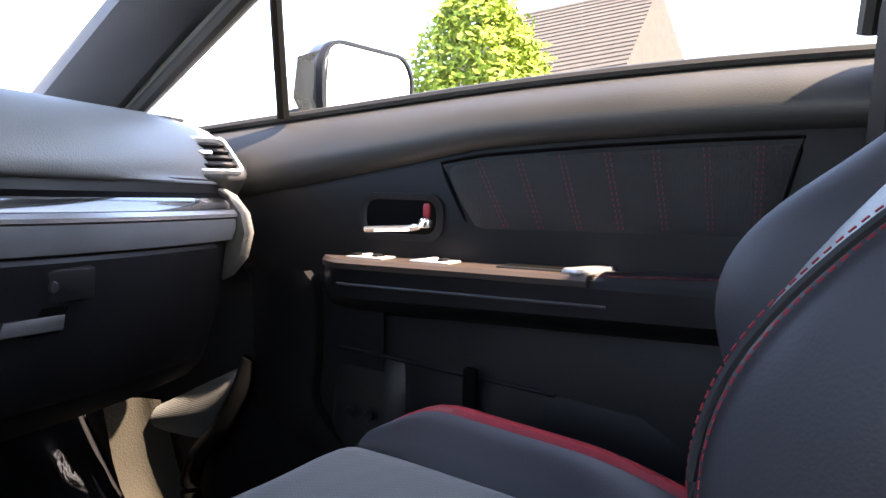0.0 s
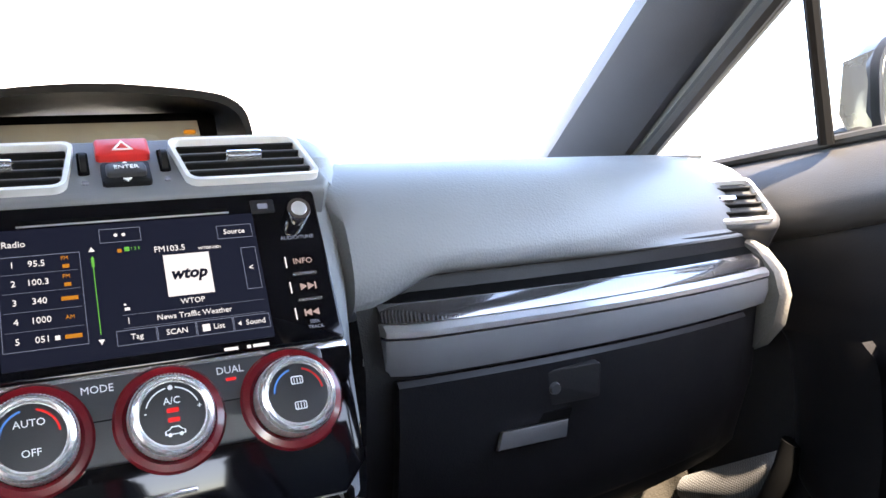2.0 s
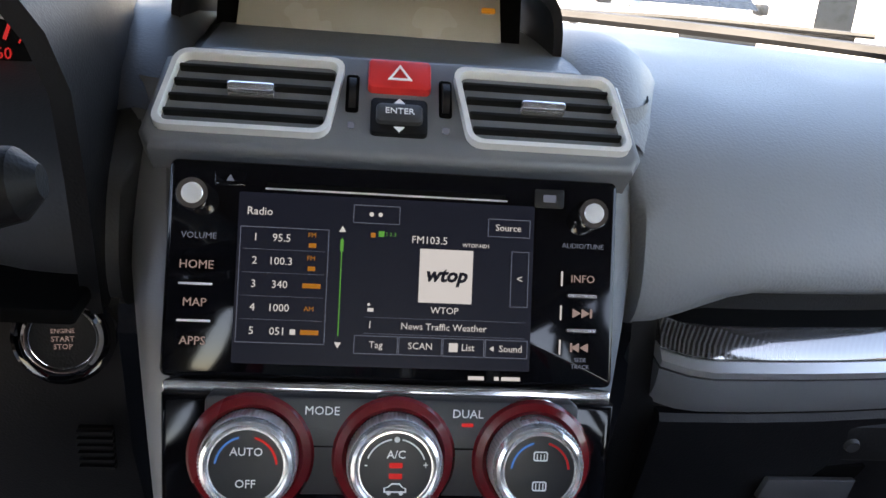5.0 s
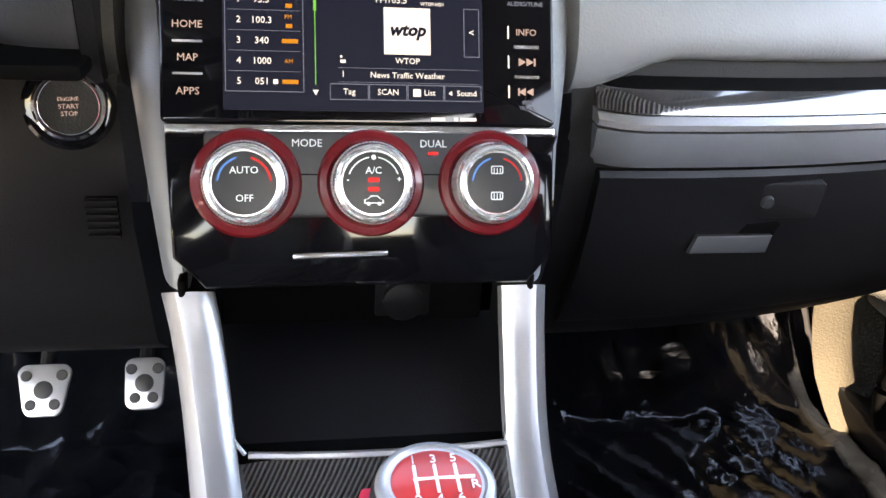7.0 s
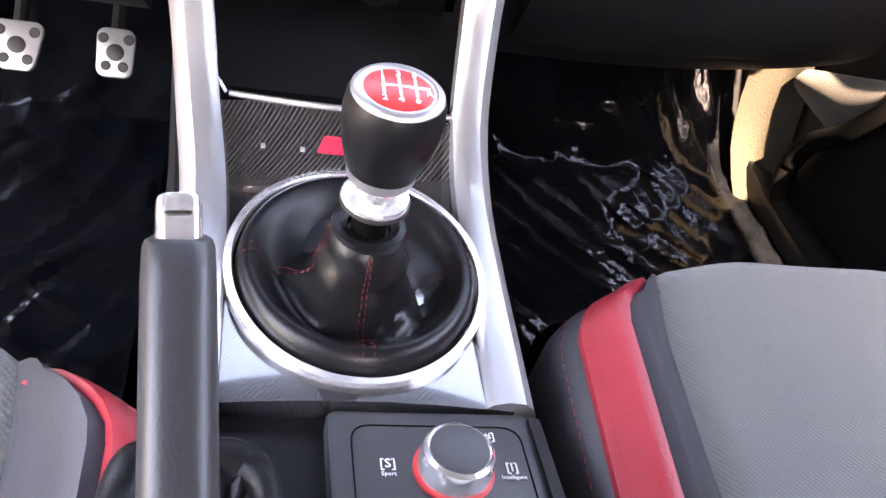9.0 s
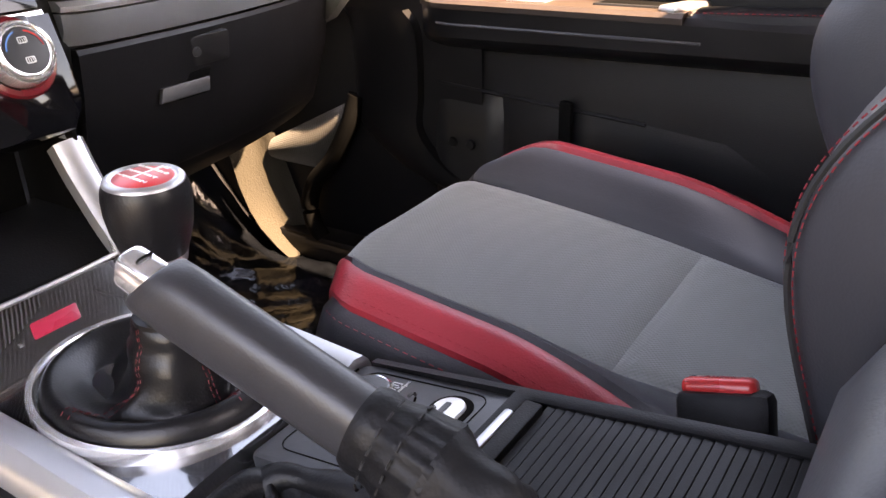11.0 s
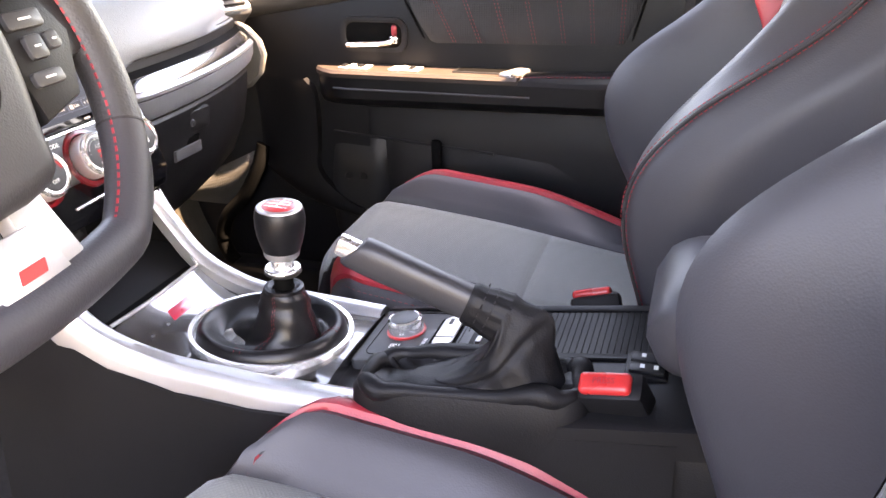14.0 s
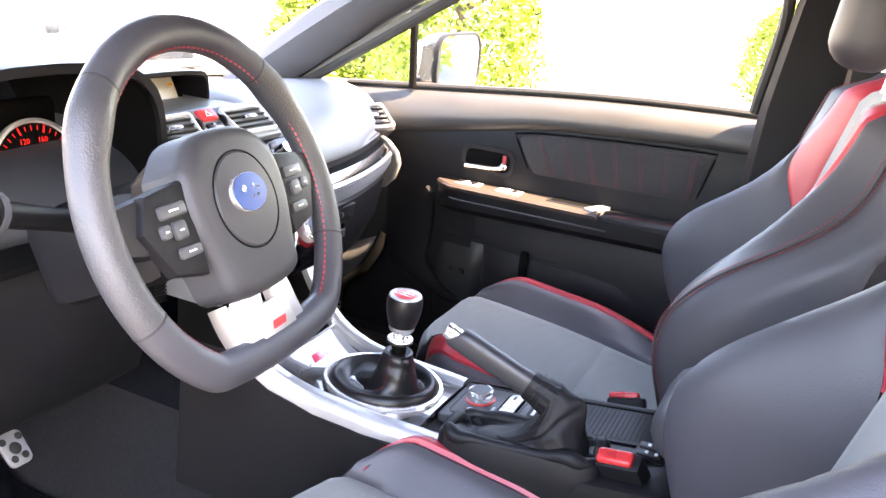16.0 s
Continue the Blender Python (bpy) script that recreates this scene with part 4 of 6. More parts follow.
def screen(r):
    """The lit touchscreen with the radio page."""
    s = part("touchscreen", slab(rounded(0.156, 0.0885, 0.001), 0.001, uv(-0.003, 0.0550, 0.0012)), SCREENB, r, "lit touchscreen showing a radio page")
    X0, Y0 = -0.003, 0.0550

    def at(px, py, w=0.0016):
        # page of 100 by 57 units, from its upper left corner
        return uv(X0 + (px - 50) * 0.00156, Y0 + (28.5 - py) * 0.00155, w)

    def line(x0, y0, x1, y1, mat=UID, t=0.25):
        part("rule", slab([(0, 0), (1e-3, 0), (1e-3, 1e-3), (0, 1e-3)], 0.0002, at((x0 + x1) / 2, (y0 + y1) / 2) @ Matrix.Diagonal((max(abs(x1 - x0), t) * 1.56, max(abs(y1 - y0), t) * 1.55, 1, 1)) @ Matrix.Translation((-0.0005, -0.0005, 0))), mat, s, smooth=0)

    def bx(x0, y0, x1, y1, mat=UID):
        line(x0, y0, x1, y0, mat)
        line(x0, y1, x1, y1, mat)
        line(x0, y0, x0, y1, mat)
        line(x1, y0, x1, y1, mat)
    text("page_text", "Radio", 0.0058, at(7, 6.3), UIW, s)
    text("page_text", "Source", 0.005, at(91, 8), UIW, s)
    bx(84, 5, 98.5, 11)
    bx(38, 2.5, 53.5, 8.5)
    for o in (44, 47):
        part("page_mark", lathe([(0.0012, 0.0002), (0.0009, 0.0002)], 10, at(o, 5.5)), UIW, s)
    bx(1, 11.5, 30, 50)
    for k, (a, b, cc) in enumerate((("1", "95.5", "FM"), ("2", "100.3", "FM"), ("3", "340", "a"), ("4", "1000", "AM"), ("5", "051", "a"))):
        y = 15 + 7.8 * k
        text("page_text", a, 0.0056, at(6, y), UIW, s)
        text("page_text", b, 0.0056, at(14.5, y), UIW, s)
        if cc == "a":
            line(22, y, 28, y, UIO, 1.6)
        else:
            text("page_text", cc, 0.0036, at(24.5, y - 1.4 if cc == "FM" else y), UIO, s)
            if cc == "FM":
                line(23.5, y + 2, 26, y + 2, UIO, 1.5)
        if k < 4:
            line(2, y + 3.9, 29, y + 3.9, UID, 0.12)
    line(18.6, 46.2, 20.4, 46.2, UIW, 1.8)
    part("page_mark", slab([(0, 0.0018), (-0.0018, -0.0014), (0.0018, -0.0014)], 0.0003, at(34.5, 11)), UIW, s)
    part("page_mark", slab([(0, -0.0018), (-0.0018, 0.0014), (0.0018, 0.0014)], 0.0003, at(34.5, 50)), UIW, s)
    line(34.5, 14, 34.5, 47, UIG, 0.35)
    line(34.5, 14.5, 34.5, 18.5, UIG, 1.1)
    line(44, 12.5, 45.6, 12.5, UIO, 1.6)
    line(47, 12, 48.2, 12, UIG, 1.9)
    text("page_text", "1 2 3", 0.0028, at(50.8, 12), UIG, s)
    text("page_text", "FM103.5", 0.0056, at(64, 13.5), UIW, s)
    text("page_text", "WTOP-HD1", 0.0028, at(80, 14.6), UIW, s)
    # station tile
    part("station_tile", slab([(-0.0142, -0.0142), (0.0142, -0.0142), (0.0142, 0.0142), (-0.0142, 0.0142)], 0.0003, at(70, 25.5, 0.0017)), UIW, s)
    text("page_text", "wtop", 0.0105, at(70, 25.2, 0.0020), UIB, s, bold=0.0004, shear=0.25)
    text("page_text", "WTOP", 0.0050, at(70, 37.3), UIW, s)
    text("page_text", "News Traffic Weather", 0.0050, at(70, 43), UIW, s)
    line(43, 40.3, 98, 40.3, UID, 0.12)
    line(43, 45.8, 98, 45.8, UID, 0.12)
    part("page_mark", lathe([(0.0008, 0.0002), (0.0001, 0.0002)], 8, at(44.3, 36)), UIW, s)
    line(44, 37.8, 46, 37.8, UIW, 1.2)
    line(45, 41.5, 45, 44, UIW, 0.3)
    bx(92.5, 16, 98.5, 35)
    text("page_text", "<", 0.006, at(95.5, 25.5), UIW, s)
    for tx, a, b in (("Tag", 40, 54.5), ("SCAN", 55, 69.5), ("List", 70, 84), ("Sound", 84.5, 99)):
        bx(a, 46.6, b, 52.6)
        text("page_text", tx, 0.005, at((a + b) / 2 + (1.5 if tx in ("List", "Sound") else 0), 49.6), UIW, s)
    line(72, 49.6, 75, 49.6, UIW, 3)
    part("page_mark", slab([(0.0012, 0.0015), (-0.001, 0), (0.0012, -0.0015)], 0.0003, at(86.6, 49.6)), UIW, s)
    for a, b in ((79, 84.5), (88, 89.6), (90.5, 97)):
        part("maker_mark", slab([(0, 0), (1e-3, 0), (1e-3, 1e-3), (0, 1e-3)], 0.0002, uv(X0 + (a - 50) * 0.00156, 0.0055, 0.0010) @ Matrix.Diagonal(((b - a) * 1.56, 2.0, 1, 1))), UIW, s, smooth=0)


FACEM = material("dial_face_charcoal", (0.016, 0.017, 0.019), 0.4, spec=0.4)


def climate(c):
    """Black climate panel with three ringed dials."""
    m = facing((0.004, 0.019, 0.534), 22)
    part("climate_panel", slab([(-0.117, 0.032), (0.115, 0.032), (0.112, -0.040), (0.096, -0.058), (-0.096, -0.058), (-0.114, -0.040)], 0.05, m, 0.003), PIANO, c, "glossy black climate panel")
    part("key_band", slab(rounded(0.19, 0.05, 0.004), 0.01, m @ Matrix.Translation((0, 0.008, 0.0025)), 0.002), GREYP, c, "grey climate key band")
    part("key_split", slab(rounded(0.19, 0.0008, 0.0003), 0.001, m @ Matrix.Translation((0, 0.008, 0.0029))), MATTEB, c)
    text("legend", "MODE", 0.0062, m @ Matrix.Translation((-0.037, 0.026, 0.0028)), WHITET, c)
    text("legend", "DUAL", 0.0062, m @ Matrix.Translation((0.037, 0.026, 0.0028)), WHITET, c)
    part("dual_lamp", slab(rounded(0.006, 0.0018, 0.0005), 0.001, m @ Matrix.Translation((0.037, 0.0205, 0.0033))), LAMPR, c)
    # reflection on the panel's lower lip, modelled as a chrome line
    part("lip_glare", slab(rounded(0.056, 0.0032, 0.001), 0.004, m @ Matrix.Translation((-0.018, -0.039, 0.0025)) @ Matrix.Rotation(radians(1.5), 4, "Z"), 0.001), CHROME, c, "thin chrome line standing for glare on the panel's lower lip")
    for k, x in enumerate((-0.0715, 0.0, 0.0715)):
        dm = m @ Matrix.Translation((x, 0.003, 0.0005))
        d = part("climate_dial", lathe([(0.0232, 0.0), (0.0232, 0.017), (0.0218, 0.0213), (0.0202, 0.0222), (0.0190, 0.0218), (0.0183, 0.0205)], 48, dm), BRIGHT, c, "chrome climate dial in a dark red ring")
        part("ring", lathe([(0.0315, -0.002), (0.0315, 0.002), (0.0300, 0.004), (0.0262, 0.0048), (0.0240, 0.003), (0.0236, -0.002)], 48, dm), REDRING, d, "dark red ring")
        ridge = [[Vector(((r_ + (0.0005 if q % 2 else 0.0)) * math.cos(math.pi * q / 75), (r_ + (0.0005 if q % 2 else 0.0)) * math.sin(math.pi * q / 75), h_)) for q in range(150)] for r_, h_ in ((0.0230, 0.002), (0.0234, 0.003), (0.0234, 0.016), (0.0228, 0.0172))]
        part("knurl", move(loft(ridge, True, False), dm), CHROMEM, d, smooth=20)
        part("face", lathe([(0.0186, 0.0195), (0.0175, 0.0206), (0.012, 0.0210), (0.001, 0.0211)], 40, dm), FACEM, d, "grey dial face")
        f = dm @ Matrix.Translation((0, 0, 0.0214))

        def arc(a0, a1, mat, rr=0.0150, w=0.0011):
            n = 10
            o = [(rr * math.cos(radians(a0 + (a1 - a0) * i / n)), rr * math.sin(radians(a0 + (a1 - a0) * i / n))) for i in range(n + 1)]
            o += [((rr - w) * x / rr, (rr - w) * y / rr) for x, y in reversed(o)]
            part("scale", slab(o, 0.0003, f @ Matrix.Translation((0, 0, 0.0001))), mat, d, smooth=0)
        if k != 1:
            arc(105, 175, LAMPB)
            arc(5, 75, LAMPR if k == 0 else REDP)
        if k == 0:
            text("legend", "AUTO", 0.0056, f @ Matrix.Translation((0, 0.0070, 0)), WHITET, d)
            text("legend", "OFF", 0.0056, f @ Matrix.Translation((0, -0.0085, 0)), WHITET, d)
        elif k == 1:
            arc(20, 80, WHITET, 0.0150, 0.0007)
            arc(100, 160, WHITET, 0.0150, 0.0007)
            text("legend", "A/C", 0.0056, f @ Matrix.Translation((0, 0.0070, 0)), WHITET, d)
            for yy in (0.0018, -0.0035):
                part("lamp", slab(rounded(0.0065, 0.0026, 0.0005), 0.0003, f @ Matrix.Translation((0, yy, 0.0002))), LAMPR, d)
            car = [(-0.0055, -0.0018), (-0.0055, 0.0004), (-0.0035, 0.0010), (-0.0018, 0.0028), (0.0022, 0.0028), (0.0040, 0.0008), (0.0056, 0.0002), (0.0056, -0.0018)]
            part("recirculation_mark", frame_slab(car, [(x * 0.86, y * 0.72 + 0.0001) for x, y in car], 0.0003, f @ Matrix.Translation((0, -0.0098, 0.0002))), WHITET, d)
            for o in (-0.003, 0.003):
                part("wheel_mark", lathe([(0.0011, 0.0), (0.0011, 0.0003), (0.0002, 0.0003)], 10, f @ Matrix.Translation((o, -0.0117, 0.0002))), WHITET, d)
            text("legend", "+", 0.005, f @ Matrix.Translation((0.0145, 0.002, 0)), WHITET, d)
            text("legend", "-", 0.005, f @ Matrix.Translation((-0.0145, 0.002, 0)), WHITET, d)
            for q in range(4):
                part("fan_mark", slab(rounded(0.0009, 0.0028, 0.0003), 0.0003, f @ Matrix.Translation((0, 0.0145, 0.0002)) @ Matrix.Rotation(radians(45 * q), 4, "Z")), WHITET, d)
        else:
            for yy, sk in ((0.0075, 0.4), (-0.0075, 0.0)):
                part("demist_mark", frame_slab(rounded(0.0072, 0.0048, 0.001), rounded(0.0060, 0.0036, 0.0008), 0.0003, f @ Matrix.Translation((0, yy, 0.0002))), WHITET, d)
                for o in (-0.0018, 0, 0.0018):
                    part("demist_wave", slab(rounded(0.0005, 0.0034, 0.0002), 0.0003, f @ Matrix.Translation((o, yy - 0.0006 * (1 if sk else 0.3), 0.0003))), WHITET, d)


def start_button():
    m = facing((-0.176, 0.088, 0.561), 14, 6) @ Matrix.Scale(0.82, 4)
    s = thing("start_button", "black engine start button in a chrome ring on the dash", "start button")
    part("bezel", lathe([(0.033, -0.004), (0.033, 0.004), (0.030, 0.007), (0.026, 0.006)], 36, m), PIANO, s)
    part("chrome_ring", lathe([(0.0262, 0.0), (0.0258, 0.008), (0.0235, 0.0105), (0.0217, 0.008), (0.0216, 0.0062)], 36, m), POLISH, s, "chrome ring")
    part("button", lathe([(0.0217, 0.0), (0.0210, 0.0068), (0.001, 0.0072)], 36, m), BLACKP, s)
    for tx, yy in (("ENGINE", 0.005), ("START", -0.0005), ("STOP", -0.0058)):
        text("legend", tx, 0.0050 if tx != "ENGINE" else 0.0042, m @ Matrix.Translation((0, yy, 0.0074)), LAMPP, s)


def display_hood():
    """The hooded information display on top of the dash."""
    h = thing("display_hood", "black hooded information display standing on the dashboard", "dash display")
    rings = []
    for y, k in ((0.245, 1.0), (0.30, 0.98), (0.36, 0.94), (0.40, 0.88)):
        o = []
        for sx, w, z in ((-1, 0.168, 0.690), (-1, 0.164, 0.724), (-1, 0.150, 0.743), (-1, 0.110, 0.752), (0, 0, 0.757), (1, 0.110, 0.752), (1, 0.150, 0.743), (1, 0.164, 0.724), (1, 0.168, 0.690)):
            o.append(Vector((-0.015 + sx * w * k * 0.785, y + 0.03 * (w / 0.165) ** 2 - 0.03, 0.690 + (z - 0.690) * (0.65 + 0.35 * k))))
        o = spline(o, 4)
        inner = [Vector((-0.015 + (p.x + 0.015) * 0.955, p.y, 0.690 + (p.z - 0.690) * 0.90)) for p in reversed(o)]
        rings.append(o + inner)
    part("hood", loft(rings), BLACKP, h)
    part("back", box(-0.015, 0.35, 0.716, 0.22, 0.02, 0.056, 0.004), MATTEB, h)
    fm = facing((-0.015, 0.287, 0.716), 24)
    part("display_frame", slab(rounded(0.215, 0.056, 0.004), 0.01, fm), MATTEB, h)
    # pale tan base colour stands for sky and dash reflected in the glass
    part("display_glass", slab([(-0.094, -0.024), (-0.091, 0.018), (0.091, 0.018), (0.094, -0.024)], 0.004, fm @ Matrix.Translation((0, 0, 0.004)), 0.001), material("display_glare_tan", (0.32, 0.29, 0.24), 0.25, coat=0.5), h, "unlit display face with reflected glare painted pale")
    part("lamp_mark", slab(rounded(0.010, 0.004, 0.001), 0.0005, fm @ Matrix.Translation((0.083, 0.006, 0.0047))), UIO, h)


def gauges():
    g = thing("gauge_cluster", "hooded instrument cluster with red lit dials behind the wheel", "gauge cluster")
    rings, liner = [], []
    for y, k in ((0.03, 1.0), (0.10, 1.0), (0.19, 0.97), (0.26, 0.9), (0.33, 0.7)):
        o = []
        legs = [(1, z) for z in (0.575, 0.595, 0.615, 0.635)]
        for s_, z in legs:
            o.append(Vector((-0.36 + 0.205 * k, y + 0.05 + 0.1 * (0.655 - z), z)))
        for a in range(0, 181, 10):
            o.append(Vector((-0.36 + 0.205 * k * math.copysign(abs(math.cos(radians(a))) ** 0.8, math.cos(radians(a))), y + 0.05 * abs(math.cos(radians(a))) ** 2, 0.655 + (0.155 - 0.25 * max(0, y - 0.18)) * math.sin(radians(a)) ** 0.7)))
        for s_, z in reversed(legs):
            o.append(Vector((-0.36 - 0.205 * k, y + 0.05 + 0.1 * (0.655 - z), z)))
        inner = [Vector((-0.36 + (p.x + 0.36) * 0.95, p.y, 0.655 + (p.z - 0.655) * (0.93 if p.z > 0.655 else 1))) for p in reversed(o)]
        lining = [Vector((-0.36 + (p.x + 0.36) * 0.94, p.y + 0.006, 0.655 + (p.z - 0.655) * (0.92 if p.z > 0.655 else 1))) for p in o]
        rings.append(o + inner)
        liner.append(lining)
    part("hood", loft(rings), BLACKP, g, "black soft gauge hood")
    # near-black lining, back and floor: the hood's inner shade put into colour
    part("lining", loft(liner, False), MATTEB, g, "matte black sheet that stands for the shade inside the hood")
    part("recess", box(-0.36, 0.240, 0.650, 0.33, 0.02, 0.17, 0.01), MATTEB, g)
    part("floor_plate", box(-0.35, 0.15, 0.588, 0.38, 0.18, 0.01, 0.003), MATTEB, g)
    for k, x in enumerate((-0.425, -0.253)):
        m = facing((x, 0.198, 0.650), 14)
        d = part("dial", lathe([(0.066, -0.004), (0.066, 0.002), (0.062, 0.003), (0.060, 0.0)], 48, m), CHROMEM, g, "dial with red figures")
        part("face", lathe([(0.0605, -0.002), (0.0605, 0.0002), (0.001, 0.0004)], 40, m), MATTEB, d)
        for q in range(29):
            a = radians(225 - 270 * q / 28)
            big = q % 4 == 0
            part("tick", slab(rounded(0.010 if big else 0.006, 0.0022 if big else 0.001, 0.0003), 0.0004, m @ Matrix.Rotation(a, 4, "Z") @ Matrix.Translation((0.054, 0, 0.001))), LAMPR, d, smooth=0)
            if big:
                text("figure", str(q // 4 if k == 0 else 20 * (q // 2)), 0.010, m @ Matrix.Translation((0.040 * math.cos(a), 0.040 * math.sin(a), 0.001)), LAMPR, d)
        part("inner_ring", frame_slab([(0.027 * math.cos(2 * math.pi * i / 32), 0.027 * math.sin(2 * math.pi * i / 32)) for i in range(32)], [(0.025 * math.cos(2 * math.pi * i / 32), 0.025 * math.sin(2 * math.pi * i / 32)) for i in range(32)], 0.0005, m @ Matrix.Translation((0, 0, 0.0012))), LAMPR, d)
        part("needle", slab([(-0.006, -0.0015), (0.048, -0.0006), (0.048, 0.0006), (-0.006, 0.0015)], 0.001, m @ Matrix.Rotation(radians(195 if k == 0 else 222), 4, "Z") @ Matrix.Translation((0, 0, 0.004))), WHITET, d)


def steering_wheel():
    C, A, R = Vector((-0.346, -0.176, 0.702)), 24.0, 0.168
    m = facing(C, A, 5)
    w = thing("steering_wheel", "black leather flat-bottomed steering wheel with red stitching", "steering wheel")

    def rim(a):
        x, y = R * math.cos(a), R * math.sin(a)
        if y < -0.138:
            y = -0.138 + (y + 0.138) * 0.25
        return Vector((x, y, 0.0))
    N = 96
    pts = [rim(2 * math.pi * k / N) for k in range(N)]

    def arc_part(a0, a1, mat, nm, lab="", rr=0.0175, bumps=0.0):
        q = [rim(radians(a0 + (a1 - a0) * k / 40)) for k in range(41)]
        rad = []
        for k in range(41):
            a = a0 + (a1 - a0) * k / 40
            rad.append(rr + 0.0025 * sum(math.exp(-((a % 360 - c) / 9) ** 2) for c in (35, 145)))
        part(nm, move(tube(q, rad, 16, True, 0.88), m), mat, w, lab)
    perf = material("perforated_leather", (0.030, 0.030, 0.033), 0.45, grain=0.35, grain_size=0.0022)
    arc_part(48, 132, SEATL, "rim")
    arc_part(132, 205, perf, "rim_grip", "perforated leather grip")
    arc_part(-25, 48, perf, "rim_grip", "perforated leather grip")
    arc_part(205, 335, SEATL, "rim")
    for a in (48, 132, 205, 335):
        p0 = rim(radians(a))
        t = (rim(radians(a + 1)) - rim(radians(a - 1))).normalized()
        part("rim_seam", move(tube([p0 - t * 0.0008, p0 + t * 0.0008], 0.0180, 16, True, 0.89), m), DARKT, w)
    for a0, a1 in ((-150, 150),):
        line = []
        for k in range(121):
            a = radians(a0 + (a1 - a0) * k / 120)
            p = rim(a)
            line.append(m @ (p * (1 - 0.0155 / p.length) + Vector((0, 0, 0.006))))
        stitches(line, RED, w, "rim_stitching", 0.0012, 0.0045, 0.0024)
    # hub
    HUBM = material("charcoal_hub", (0.030, 0.030, 0.033), 0.5, grain=0.2, grain_size=0.0015, spec=0.3)
    hub = [(-0.066, 0.040), (-0.040, 0.066), (0.0, 0.072), (0.040, 0.066), (0.066, 0.040), (0.070, 0.0), (0.058, -0.050), (0.042, -0.085), (-0.042, -0.085), (-0.058, -0.050), (-0.070, 0.0)]
    hub = [(x * 1.12, y * 1.02) for x, y in hub]
    hub = [(p.x, p.y) for p in spline([(x, y, 0) for x, y in hub + hub[:1]], 4)][:-1]
    part("airbag_cover", slab(hub, 0.05, m @ Matrix.Translation((0, 0, 0.022)), 0.016, 4), HUBM, w, "charcoal airbag cover")
    part("centre_disc", lathe([(0.047, 0.0215), (0.045, 0.0235), (0.030, 0.0245), (0.001, 0.0250)], 40, m), HUBM, w)
    part("disc_groove", lathe([(0.0485, 0.0200), (0.0485, 0.0226), (0.0470, 0.0226), (0.0470, 0.0200)], 40, m), MATTEB, w)
    bd = part("badge", move(lathe([(0.0215, 0.0), (0.0210, 0.0035), (0.0202, 0.004)], 32), m @ Matrix.Translation((0, 0.006, 0.0242)) @ Matrix.Diagonal((1.3, 0.90, 1, 1))), CHROME, w, "oval blue badge with a chrome edge")
    part("badge_field", move(lathe([(0.0203, 0.003), (0.001, 0.0042)], 32), m @ Matrix.Translation((0, 0.006, 0.0256)) @ Matrix.Diagonal((1.3, 0.90, 1, 1))), material("badge_blue", (0.010, 0.045, 0.17), 0.35, spec=0.4), bd)
    for x, y, rr in ((-0.010, 0.010, 0.0036), (0.005, 0.011, 0.0018), (0.012, 0.008, 0.0018), (0.009, 0.001, 0.0018), (0.001, 0.001, 0.0018)):
        part("badge_mark", lathe([(rr, 0.0), (rr * 0.3, 0.001), (0.0002, 0.001)], 6, m @ Matrix.Translation((x, y, 0.0298))), CHROME, bd)
    for s in (-1, 1):
        sp = [(s * 0.060, 0.036), (s * 0.120, 0.030), (s * 0.165, 0.026), (s * 0.168, -0.010), (s * 0.120, -0.022), (s * 0.062, -0.030)]
        part("spoke", slab(sp if s > 0 else sp[::-1], 0.022, m @ Matrix.Translation((0, 0, 0.006)), 0.005), DARKP, w)
        pod = [(s * 0.068, 0.036), (s * 0.122, 0.030), (s * 0.138, 0.0), (s * 0.116, -0.042), (s * 0.074, -0.052)]
        pd = part("switch_pod", slab(pod if s > 0 else pod[::-1], 0.012, m @ Matrix.Translation((0, 0, 0.014)), 0.004), BLACKP, w, "switch pod with grey buttons")
        for k, (bx_, by_, bw, bh) in enumerate(((0.098, 0.012, 0.034, 0.012), (0.096, -0.006, 0.016, 0.016), (0.114, -0.004, 0.012, 0.012), (0.092, -0.026, 0.028, 0.010))):
            part("button", slab(rounded(bw, bh, 0.003), 0.006, m @ Matrix.Translation((s * bx_, by_, 0.0175)), 0.0012), GREYP, pd)
            part("button_mark", slab(rounded(bw * 0.35, 0.0014, 0.0004), 0.0004, m @ Matrix.Translation((s * bx_, by_, 0.0182))), WHITET, pd)
        ls = [(s * 0.008, -0.084), (s * 0.040, -0.082), (s * 0.052, -0.140), (s * 0.012, -0.146)]
        part("lower_spoke", slab(ls if s > 0 else ls[::-1], 0.012, m @ Matrix.Translation((0, 0, 0.008)), 0.004), SATIN, w, "satin silver lower spoke")
    part("spoke_plate", slab([(-0.022, -0.100), (0.022, -0.100), (0.030, -0.138), (-0.030, -0.138)], 0.004, m @ Matrix.Translation((0, 0, 0.0105)), 0.001), SATIN, w)
    part("spoke_mark", slab(rounded(0.022, 0.008, 0.001, skew=0.4), 0.001, m @ Matrix.Translation((0, -0.124, 0.0115))), REDP, w, "red plate mark")
    part("hub_back", lathe([(0.075, -0.03), (0.05, -0.09), (0.05, -0.20), (0.001, -0.20)], 28, m), BLACKP, w)
    c = thing("steering_column", "black steering column shroud with two stalks", "steering column")
    part("shroud", move(box(0, -0.005, -0.14, 0.11, 0.10, 0.16, 0.02), m), BLACKP, c)
